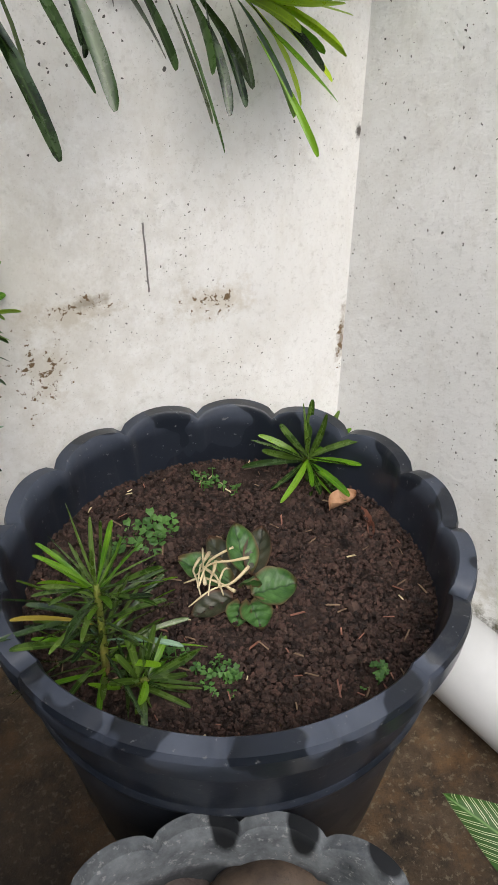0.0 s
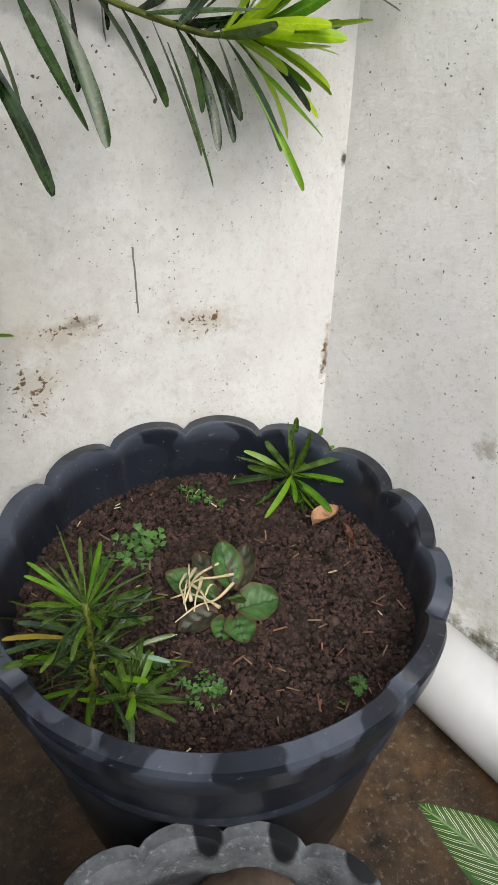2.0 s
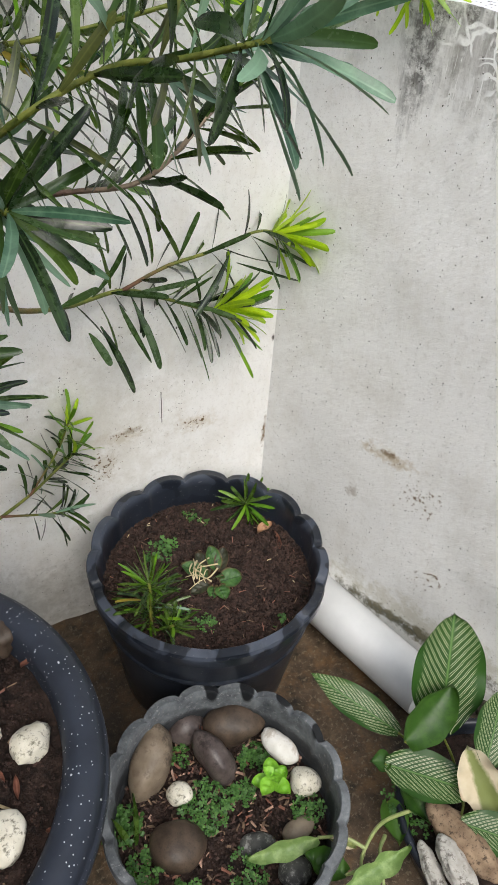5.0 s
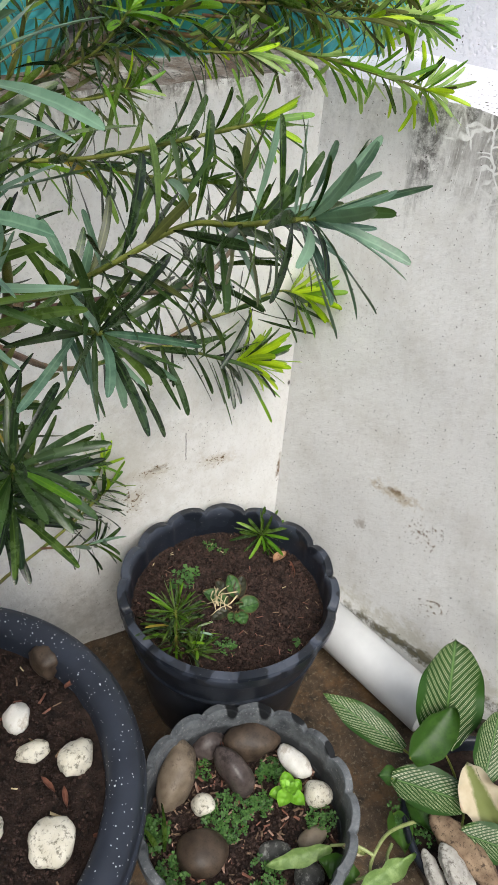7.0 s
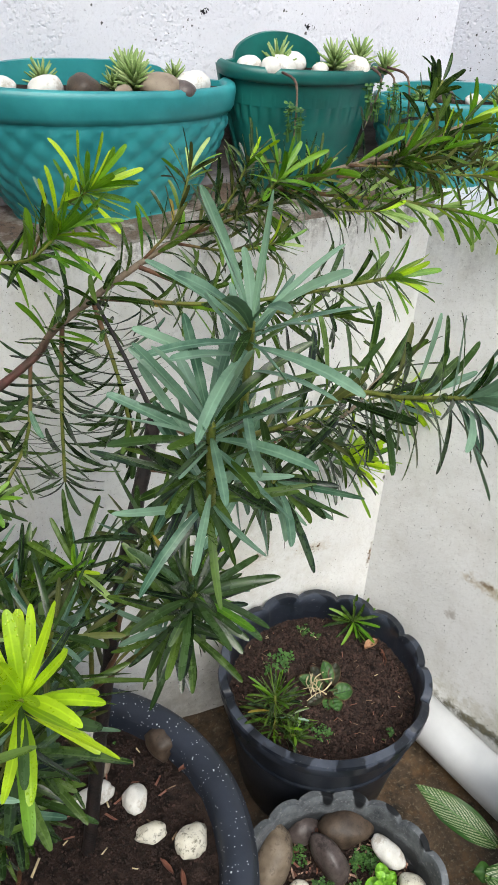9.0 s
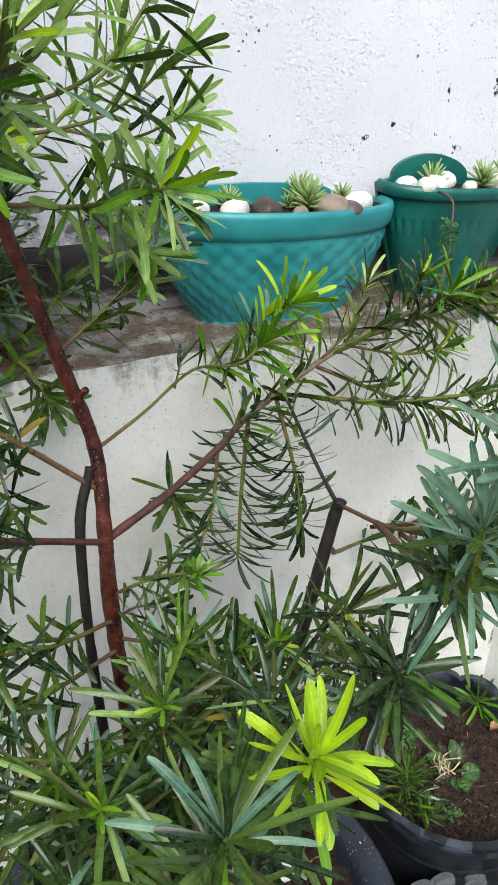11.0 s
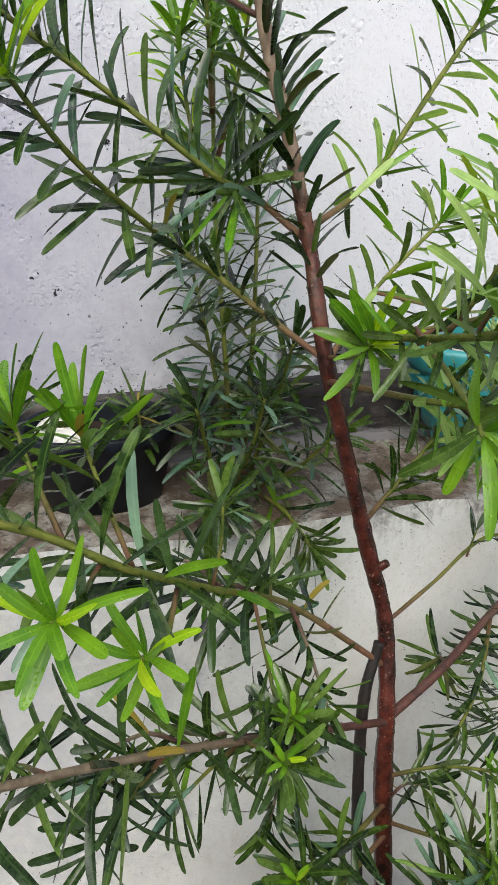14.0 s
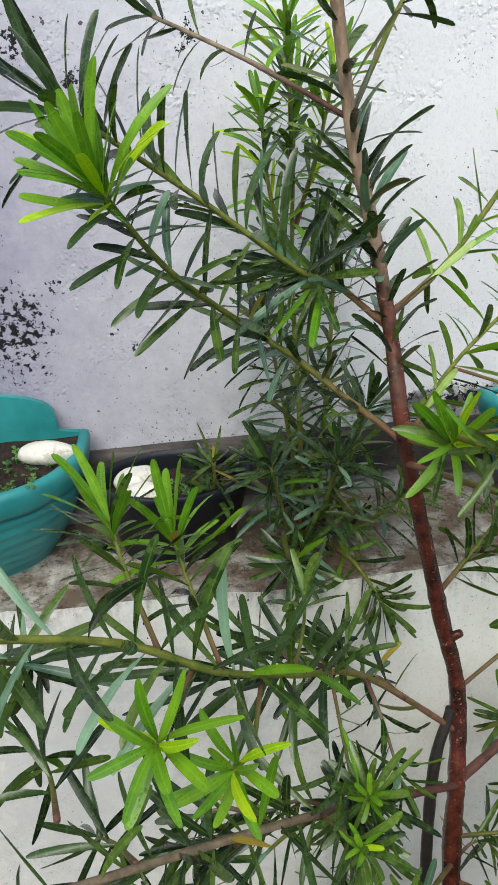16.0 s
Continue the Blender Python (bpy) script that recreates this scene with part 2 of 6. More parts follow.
# first patch: the dimmer left of the wall, its shade tinted into the paint
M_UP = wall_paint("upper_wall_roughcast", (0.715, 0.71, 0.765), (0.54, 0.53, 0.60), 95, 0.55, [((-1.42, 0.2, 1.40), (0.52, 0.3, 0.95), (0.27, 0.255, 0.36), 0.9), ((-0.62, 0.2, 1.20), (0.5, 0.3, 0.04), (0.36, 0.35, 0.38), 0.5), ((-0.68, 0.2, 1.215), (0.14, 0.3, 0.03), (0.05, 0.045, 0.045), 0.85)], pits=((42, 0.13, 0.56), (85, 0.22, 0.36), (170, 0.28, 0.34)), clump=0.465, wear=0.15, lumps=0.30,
                  mould=[((-0.66, 0.2, 1.225), (0.12, 0.2, 0.03)), ((-1.262, 0.2, 1.372), (0.065, 0.2, 0.09)), ((-1.205, 0.2, 1.425), (0.014, 0.2, 0.016)), ((-1.150, 0.2, 1.655), (0.014, 0.2, 0.02)), ((-1.211, 0.2, 1.693), (0.02, 0.2, 0.03)), ((-1.113, 0.2, 1.340), (0.010, 0.2, 0.010)), ((-1.141, 0.2, 1.358), (0.006, 0.2, 0.006)), ((-1.012, 0.2, 1.56), (0.010, 0.2, 0.014)), ((-1.022, 0.2, 1.695), (0.016, 0.2, 0.03)), ((-1.035, 0.2, 1.515), (0.008, 0.2, 0.014)),
                         ((-0.071, 0.2, 1.385), (0.008, 0.2, 0.024)), ((-0.25, 0.2, 1.337), (0.006, 0.2, 0.016)), ((-0.296, 0.2, 1.319), (0.006, 0.2, 0.012)), ((-0.129, 0.2, 1.294), (0.014, 0.2, 0.012)), ((-0.156, 0.2, 1.378), (0.006, 0.2, 0.02))])


def damp_floor():
    """Wet brown concrete with rusty and mossy patches."""
    m, n, l, b = mat("wet_brown_concrete", 0.45, 0.4)
    co = n.new("ShaderNodeTexCoord").outputs["Object"]
    col = ramp(n, l, tex_noise(n, l, 24, 8, 0.72, co), [(0.34, (0.018, 0.013, 0.009)), (0.7, (0.165, 0.112, 0.068))])
    col = mix(n, l, ramp(n, l, tex_noise(n, l, 11, 6, 0.7, co), [(0.50, 0.0), (0.64, 0.75)]), col, (0.205, 0.115, 0.050))
    col = mix(n, l, ramp(n, l, tex_noise(n, l, 150, 4, 0.7, co), [(0.56, 0.0), (0.64, 0.75)]), col, (0.24, 0.20, 0.135))
    # shade in the gap between the pots, darkened into the floor colour
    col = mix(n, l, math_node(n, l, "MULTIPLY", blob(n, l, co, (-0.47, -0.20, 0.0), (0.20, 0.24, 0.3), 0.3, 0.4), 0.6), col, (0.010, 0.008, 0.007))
    l.new(col, b.inputs["Base Color"])
    bump(n, l, b, tex_noise(n, l, 70, 8, 0.75, co), 0.7, 0.005)
    return m


M_FLOOR = damp_floor()


def ledge():
    """Worn grey concrete with wet rusty patches."""
    m, n, l, b = mat("ledge_concrete", 0.6, 0.4)
    co = n.new("ShaderNodeTexCoord").outputs["Object"]
    col = ramp(n, l, tex_noise(n, l, 38, 8, 0.75, co), [(0.3, (0.20, 0.185, 0.165)), (0.66, (0.52, 0.50, 0.47))])
    col = mix(n, l, ramp(n, l, tex_noise(n, l, 11, 8, 0.75, co), [(0.40, 0.0), (0.54, 0.92)]), col, (0.105, 0.066, 0.042))
    col = mix(n, l, ramp(n, l, tex_noise(n, l, 90, 5, 0.7, co), [(0.54, 0.0), (0.62, 0.8)]), col, (0.03, 0.025, 0.022))
    l.new(col, b.inputs["Base Color"])
    bump(n, l, b, tex_noise(n, l, 75, 8, 0.75, co), 0.7, 0.004)
    return m


M_LEDGE = ledge()
def kerb_mat():
    """Bare boarded concrete, grey-brown, black with mould in long patches, limewash left at its foot."""
    m, n, l, b = mat("bare_kerb", 0.8, 0.3)
    co = n.new("ShaderNodeTexCoord").outputs["Object"]
    mp = n.new("ShaderNodeMapping")
    mp.inputs["Scale"].default_value = (0.22, 1.0, 1.0)
    l.new(co, mp.inputs["Vector"])
    g = tex_noise(n, l, 55, 8, 0.72, mp.outputs["Vector"])
    col = ramp(n, l, g, [(0.32, (0.022, 0.019, 0.019)), (0.70, (0.145, 0.125, 0.118))])
    col = mix(n, l, ramp(n, l, tex_noise(n, l, 9, 6, 0.7, co), [(0.46, 0.0), (0.60, 0.85)]), col, (0.016, 0.014, 0.016))
    sep = n.new("ShaderNodeSeparateXYZ")
    l.new(co, sep.inputs[0])
    low = math_node(n, l, "ADD", math_node(n, l, "MULTIPLY", math_node(n, l, "SUBTRACT", sep.outputs["Z"], LEDGE_Z), 14.0), math_node(n, l, "MULTIPLY", tex_noise(n, l, 30, 6, 0.7, mp.outputs["Vector"]), 1.2))
    col = mix(n, l, ramp(n, l, low, [(0.80, 0.75), (1.0, 0.0)]), col, (0.36, 0.34, 0.36))
    l.new(col, b.inputs["Base Color"])
    bump(n, l, b, g, 0.8, 0.004)
    return m


LEDGE_Z, SET = 1.085, 0.20
M_KERB = kerb_mat()
M_SOIL = simple("dark_potting_soil", (0.011, 0.007, 0.006), (0.045, 0.027, 0.021), 60, 0.9, 0.9, 0.006, 0.3)


def black_pot():
    """Blue-black plastic, dry and dusty in parts, with sharp-edged wet patches, scuffs and drips; darker below the rim.
    """
    m, n, l, b = mat("black_plastic", 0.44, 0.45)
    co = n.new("ShaderNodeTexCoord").outputs["Object"]
    col = ramp(n, l, tex_noise(n, l, 14, 6, 0.65, co), [(0.3, (0.026, 0.033, 0.050)), (0.7, (0.060, 0.071, 0.098))])
    wet = ramp(n, l, tex_noise(n, l, 17, 2, 0.4, co), [(0.50, 0.0), (0.515, 1.0)])
    sep = n.new("ShaderNodeSeparateXYZ")
    l.new(co, sep.inputs[0])
    # all plastic lower than z 0.30 joins the mask: darker and smoother
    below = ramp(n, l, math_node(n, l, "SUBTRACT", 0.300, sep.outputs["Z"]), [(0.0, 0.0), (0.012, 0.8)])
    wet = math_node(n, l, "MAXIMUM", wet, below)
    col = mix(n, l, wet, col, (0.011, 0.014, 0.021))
    col = mix(n, l, ramp(n, l, tex_noise(n, l, 190, 3, 0.6, co), [(0.66, 0.0), (0.72, 0.5)]), col, (0.20, 0.20, 0.20))
    mp = n.new("ShaderNodeMapping")
    mp.inputs["Scale"].default_value = (1.0, 1.0, 0.12)
    l.new(co, mp.inputs["Vector"])
    col = mix(n, l, ramp(n, l, tex_noise(n, l, 60, 5, 0.7, mp.outputs["Vector"]), [(0.55, 0.0), (0.75, 0.35)]), col, (0.075, 0.075, 0.075))
    l.new(col, b.inputs["Base Color"])
    l.new(ramp(n, l, wet, [(0.0, 0.55), (1.0, 0.30)]), b.inputs["Roughness"])
    bump(n, l, b, tex_noise(n, l, 55, 4, 0.6, co), 0.12, 0.002)
    return m


M_POT = black_pot()


def worn_grey():
    """Chalky weathered plastic with dark run marks and scuffs."""
    m, n, l, b = mat("weathered_grey_plastic", 0.6, 0.3)
    co = n.new("ShaderNodeTexCoord").outputs["Object"]
    col = ramp(n, l, tex_noise(n, l, 26, 8, 0.72, co), [(0.30, (0.030, 0.034, 0.040)), (0.64, (0.165, 0.178, 0.190))])
    col = mix(n, l, ramp(n, l, tex_noise(n, l, 160, 4, 0.7, co), [(0.58, 0.0), (0.66, 0.6)]), col, (0.30, 0.30, 0.30))
    sep = n.new("ShaderNodeSeparateXYZ")
    l.new(co, sep.inputs[0])
    damp = math_node(n, l, "ADD", math_node(n, l, "SUBTRACT", 0.172, sep.outputs["Z"]), math_node(n, l, "MULTIPLY", math_node(n, l, "SUBTRACT", tex_noise(n, l, 22, 5, 0.65, co), 0.5), 0.05))
    col = mix(n, l, ramp(n, l, damp, [(0.0, 0.0), (0.010, 0.85)]), col, (0.014, 0.015, 0.017))
    for x, y in RUNS:
        col = mix(n, l, blob(n, l, co, (x, y, 0.204), (0.012, 0.016, 0.034), 0.05, 0.8), col, (0.008, 0.009, 0.011))
    l.new(col, b.inputs["Base Color"])
    bump(n, l, b, tex_noise(n, l, 120, 5, 0.7, co), 0.25, 0.001)
    return m


RUNS = ((0.054, 0.156), (0.103, 0.130), (0.145, 0.090), (0.166, 0.02))
M_POTG = worn_grey()
M_PVC = simple("white_pvc", (0.60, 0.61, 0.62), (0.70, 0.71, 0.72), 9, 0.4, 0.1, 0.001)
M_TEAL = simple("teal_plastic", (0.018, 0.175, 0.19), (0.045, 0.30, 0.315), 10, 0.38, 0.15, 0.001)
M_GREEN = simple("dark_green_plastic", (0.004, 0.07, 0.062), (0.012, 0.14, 0.12), 10, 0.38, 0.15, 0.001)


def bark():
    """Wet red-brown bark below, dry grey-tan young bark higher up."""
    m, n, l, b = mat("red_brown_bark", 0.26, 0.38)
    co = n.new("ShaderNodeTexCoord").outputs["Object"]
    sep = n.new("ShaderNodeSeparateXYZ")
    l.new(co, sep.inputs[0])
    mp = n.new("ShaderNodeMapping")
    mp.inputs["Scale"].default_value = (1.0, 1.0, 0.3)
    l.new(co, mp.inputs["Vector"])
    f = tex_noise(n, l, 75, 7, 0.75, mp.outputs["Vector"])
    red = ramp(n, l, tex_noise(n, l, 42, 6, 0.7, co), [(0.38, (0.015, 0.005, 0.004)), (0.64, (0.112, 0.025, 0.016))])
    red = mix(n, l, ramp(n, l, f, [(0.30, 0.7), (0.46, 0.0)]), red, (0.010, 0.004, 0.004))
    red = mix(n, l, ramp(n, l, tex_noise(n, l, 230, 2, 0.5, co), [(0.66, 0.0), (0.71, 0.55)]), red, (0.36, 0.20, 0.15))
    tan = ramp(n, l, f, [(0.3, (0.15, 0.085, 0.058)), (0.7, (0.40, 0.30, 0.21))])
    h = math_node(n, l, "ADD", sep.outputs["Z"], math_node(n, l, "MULTIPLY", math_node(n, l, "SUBTRACT", tex_noise(n, l, 14, 4, 0.6, co), 0.5), 0.3))
    k = ramp(n, l, math_node(n, l, "MULTIPLY", math_node(n, l, "SUBTRACT", h, 1.42), 7.0, True), [(0.0, 0.0), (1.0, 1.0)])
    l.new(mix(n, l, k, red, tan), b.inputs["Base Color"])
    bump(n, l, b, tex_noise(n, l, 110, 6, 0.7, co), 0.55, 0.004)
    return m


M_BARK = bark()



def flecked():
    m, n, l, b = mat("flecked_charcoal_plastic", 0.5, 0.35)
    co = n.new("ShaderNodeTexCoord").outputs["Object"]
    col = ramp(n, l, tex_noise(n, l, 8, 5, 0.6, co), [(0.3, (0.014, 0.018, 0.028)), (0.7, (0.034, 0.042, 0.062))])
    col = mix(n, l, dots(n, l, co, 230, 0.25, 0.42), col, (0.55, 0.56, 0.58))
    col = mix(n, l, dots(n, l, co, 95, 0.15, 0.55), col, (0.62, 0.63, 0.65))
    l.new(col, b.inputs["Base Color"])
    bump(n, l, b, tex_noise(n, l, 180, 3, 0.6, co), 0.12, 0.001)
    return m


M_POT_FLECK = flecked()


# ---- building helpers ----
def mesh_from(name, bm, smooth=True):
    me = bpy.data.meshes.new(name)
    bm.to_mesh(me)
    bm.free()
    if smooth:
        for p in me.polygons:
            p.use_smooth = True
    return me


def part(name, bm, material, parent, label="", smooth=True):
    ob = new(name, mesh_from(name, bm, smooth))
    for mm in (material if isinstance(material, (list, tuple)) else [material]):
        ob.data.materials.append(mm)
    ob.parent = parent
    if label:
        ob["label"] = label
    return ob


def thing(name, loc, label, category, group="", kind=""):
    e = new(name)
    e.location = loc
    e.empty_display_size = 0.05
    return tagged(e, label, category, group, kind)


def lathe(profile, seg, radial=None, sharp=()):
    """A turned form; profile: (radius, z) from inside to outside; radial(a, k) gives a factor pair (dr, dz)."""
    bm = bmesh.new()
    rings = []
    for k, (r, z) in enumerate(profile):
        ring = []
        for i in range(seg):
            a = 2 * math.pi * i / seg
            dr, dz = radial(a, k) if radial else (0, 0)
            ring.append(bm.verts.new(((r + dr) * math.cos(a), (r + dr) * math.sin(a), z + dz)))
        rings.append(ring)
    for a, b in zip(rings, rings[1:]):
        for i in range(seg):
            bm.faces.new((a[i], a[(i + 1) % seg], b[(i + 1) % seg], b[i]))
    for k in sharp:
        for i in range(seg):
            bm.edges.get((rings[k][i], rings[k][(i + 1) % seg])).smooth = False
    return bm


def slab(pts, z0, z1, step=0.03, rough=0.0, seed=0.0):
    """A wall run in plan: pts = inner a, b and outer b, a. Fine inner face and top so that they can be uneven."""
    bm = bmesh.new()
    a, b, c, d = (Vector((*p, 0)) for p in pts)
    nx, nz, ny = max(1, int((b - a).length / step)), max(1, int((z1 - z0) / step)), 6

    def off(p, amt):
        d = noise.noise_vector(p * 9 + Vector((seed, 0, 0))) + 0.5 * noise.noise_vector(p * 31)
        return p + d * amt * min(1.0, min((p.xy - a.xy).length, (p.xy - b.xy).length) / 0.08)

    two = z0 == 0
    front = [[bm.verts.new(off(a.lerp(b, i / nx) + Vector((0, 0, z0 + (z1 - z0) * j / nz)), rough * (1 + 1.2 * (j == nz)))) for i in range(nx + 1)] for j in range(nz + 1)]
    top = [front[-1]] + [[bm.verts.new(off(a.lerp(b, i / nx).lerp(d.lerp(c, i / nx), k / ny) + Vector((0, 0, z1)), rough * 0.6)) for i in range(nx + 1)] for k in range(1, ny + 1)]
    back = [top[-1], [bm.verts.new(d.lerp(c, i / nx) + Vector((0, 0, z0))) for i in range(nx + 1)]]
    for grid in (front, top, back):
        for r0, r1 in zip(grid, grid[1:]):
            for i in range(nx):
                bm.faces.new((r0[i], r0[i + 1], r1[i + 1], r1[i])).material_index = 1 if grid is top and two else 0
    for i in (0, -1):
        cap = [bm.verts.new(v.co) for v in [r[i] for r in front] + [r[i] for r in top[1:]] + [back[1][i]]]
        bm.faces.new(cap if i else cap[::-1])
    if two:
        ridge = [e for e in bm.edges if e.verts[0] in front[-1] and e.verts[1] in front[-1]]
        bmesh.ops.split_edges(bm, edges=ridge)
    return bm


def setting(name, bm, materials, label, category, smooth=True):
    ob = new(name, mesh_from(name, bm, smooth))
    for mm in materials:
        ob.data.materials.append(mm)
    return tagged(ob, label, category, "", "structure")


# ---- walls, ledge and ground ----
PHI = radians(22.0)
U = Vector((math.sin(PHI), -math.cos(PHI)))
NRM = Vector((math.cos(PHI), math.sin(PHI)))
CX = SET * (1 - math.sin(PHI)) / math.cos(PHI)
CO = 0.5 * (1 - math.sin(PHI)) / math.cos(PHI)
far_u = U * 1.6
setting("wall_back_lower", slab([(-2.4, 0), (0, 0), (CO, 0.5), (-2.4, 0.5)], 0, LEDGE_Z, 0.03, 0.004, 1), [M_LOW, M_LEDGE], "stained whitewashed lower garden wall with a worn top ledge", "wall")
p2 = far_u
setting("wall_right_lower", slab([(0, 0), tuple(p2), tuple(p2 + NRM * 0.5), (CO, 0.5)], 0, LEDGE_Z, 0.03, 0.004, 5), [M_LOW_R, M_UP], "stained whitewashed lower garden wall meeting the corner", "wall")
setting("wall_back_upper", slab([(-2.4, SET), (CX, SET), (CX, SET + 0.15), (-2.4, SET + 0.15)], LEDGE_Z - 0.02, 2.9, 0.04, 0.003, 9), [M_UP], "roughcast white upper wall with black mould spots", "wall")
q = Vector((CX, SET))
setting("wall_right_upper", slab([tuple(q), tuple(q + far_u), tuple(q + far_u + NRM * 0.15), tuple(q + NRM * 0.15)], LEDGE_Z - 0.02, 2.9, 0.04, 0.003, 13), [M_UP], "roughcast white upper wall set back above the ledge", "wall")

bm = bmesh.new()
gx = sorted(set([-60, -20, -8, -4] + [round(-3 + 0.05 * i, 3) for i in range(101)] + [4, 8, 20, 60]))
rows = [[bm.verts.new((x, y - 1.0, 0.006 * noise.noise((x * 6, y * 6, 0)) if abs(x) < 3 and abs(y) < 3 else 0)) for x in gx] for y in gx]
for r0, r1 in zip(rows, rows[1:]):
    for i in range(len(gx) - 1):
        bm.faces.new((r0[i], r0[i + 1], r1[i + 1], r1[i]))
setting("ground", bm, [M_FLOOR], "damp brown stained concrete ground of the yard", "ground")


# plain unseen walls added behind and beside the walk to block low sky light
M_UNSEEN_WALL = simple("unseen_wall_paint", (0.50, 0.49, 0.46), (0.58, 0.57, 0.54), 4, 0.9, 0.2)
for nm, corners in (("wall_house_south", [(-2.6, -5.0), (4.0, -5.0), (4.0, -5.2), (-2.6, -5.2)]), ("wall_house_west", [(-2.4, -5.0), (-2.4, 0.5), (-2.6, 0.5), (-2.6, -5.0)])):
    setting(nm, slab(corners, 0.004, 2.9, 0.4), [M_UNSEEN_WALL], "plain unseen wall added to block low sky light", "wall", False)


# ---- pots ----
def scallop_pot(name, loc, R, H, seg_lobes, phase, soil_drop, label, material, soil_label):
    pot = thing(name, loc, label, "plant pot", "scalloped pots")

    def lobes(a, k):
        s = abs(math.sin((a - phase) * seg_lobes / 2)) ** 0.55
        w = (0.1, 0.45, 0.8, 0.9, 1.0, 1.0, 1.0, 0.85, 0.4, 0.15, 0, 0, 0, 0, 0, 0)[min(k, 15)]
        return (R * 0.031 * (s - 0.6) * w, R * 0.056 * s * w)

    r0 = R * 0.985
    prof = [(r0 * 0.80, H - soil_drop - 0.06), (r0 * 0.888, H - soil_drop), (r0 * 0.898, H - 0.030), (r0 * 0.906, H - 0.012), (r0 * 0.914, H - 0.006), (r0 * 0.922, H - 0.004), (r0 * 0.990, H - 0.006), (r0 * 1.0, H - 0.011), (r0 * 0.998, H - 0.026), (r0 * 0.955, H - 0.028),
            (r0 * 0.905, H * 0.70), (r0 * 0.918, H * 0.685), (r0 * 0.916, H * 0.672), (r0 * 0.890, H * 0.66), (r0 * 0.765, 0.012), (r0 * 0.75, 0.0)]
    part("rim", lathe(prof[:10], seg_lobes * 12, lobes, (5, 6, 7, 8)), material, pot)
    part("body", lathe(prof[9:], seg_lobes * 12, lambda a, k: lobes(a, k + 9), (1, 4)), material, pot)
    soil(pot, r0 * 0.896, H - soil_drop, soil_label)
    return pot


def soil(parent, R, z, label, amp=0.006):
    bm = bmesh.new()
    n, rings = 72, 26
    c = bm.verts.new((0, 0, z))
    prev = None
    ox = Vector((parent.location.x * 7, parent.location.y * 7, 0))
    for k in range(1, rings + 1):
        r = R * 1.01 * k / rings
        ring = []
        for i in range(n):
            a = 2 * math.pi * i / n
            p = Vector((r * math.cos(a), r * math.sin(a), 0))
            h = amp * (noise.noise(p * 22 + ox) + 0.8 * noise.noise(p * 55 + ox) + 0.9 * abs(noise.noise(p * 120 + ox)))
            ring.append(bm.verts.new((p.x, p.y, z + h)))
        for i in range(n):
            if prev is None:
                bm.faces.new((c, ring[i], ring[(i + 1) % n]))
            else:
                bm.faces.new((prev[i], ring[i], ring[(i + 1) % n], prev[(i + 1) % n]))
        prev = ring
    return part("soil", bm, M_SOIL, parent, label)


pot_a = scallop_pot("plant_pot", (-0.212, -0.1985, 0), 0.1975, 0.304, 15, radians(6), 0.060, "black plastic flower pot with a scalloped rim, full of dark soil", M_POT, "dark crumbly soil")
pot_b = scallop_pot("plant_pot", (-0.340, -0.520, 0), 0.175, 0.204, 17, radians(3.5), 0.084, "weathered grey-black scalloped pot filled with pebbles and weeds", M_POTG, "dark soil with litter")

big = thing("plant_pot", (-0.765, -0.41, 0), "large round charcoal pot with a thick rim flecked white", "plant pot")
prof = [(0.225, 0.33), (0.238, 0.385), (0.241, 0.425), (0.247, 0.440), (0.262, 0.447), (0.279, 0.440), (0.2885, 0.426), (0.2865, 0.4235), (0.2905, 0.421), (0.292, 0.405), (0.284, 0.386), (0.268, 0.378), (0.262, 0.30), (0.225, 0.10), (0.19, 0.0)]
part("rim", lathe(prof[:12], 96), M_POT_FLECK, big)
part("body", lathe(prof[11:], 96), M_POT_FLECK, big)
soil(big, 0.238, 0.395, "dark soil strewn with dry leaves", 0.008)

# pipe along the foot of the wall
pipe = thing("pipe", (0.005, -0.075, 0.05), "white plastic drain pipe lying along the wall foot", "pipe")
part("tube", lathe([(0.0435, 0), (0.0475, 0), (0.0475, 0.395), (0.0435, 0.395), (0.0435, 0)], 40), M_PVC, pipe)
pipe.rotation_euler = (radians(90), 0, radians(13.5))


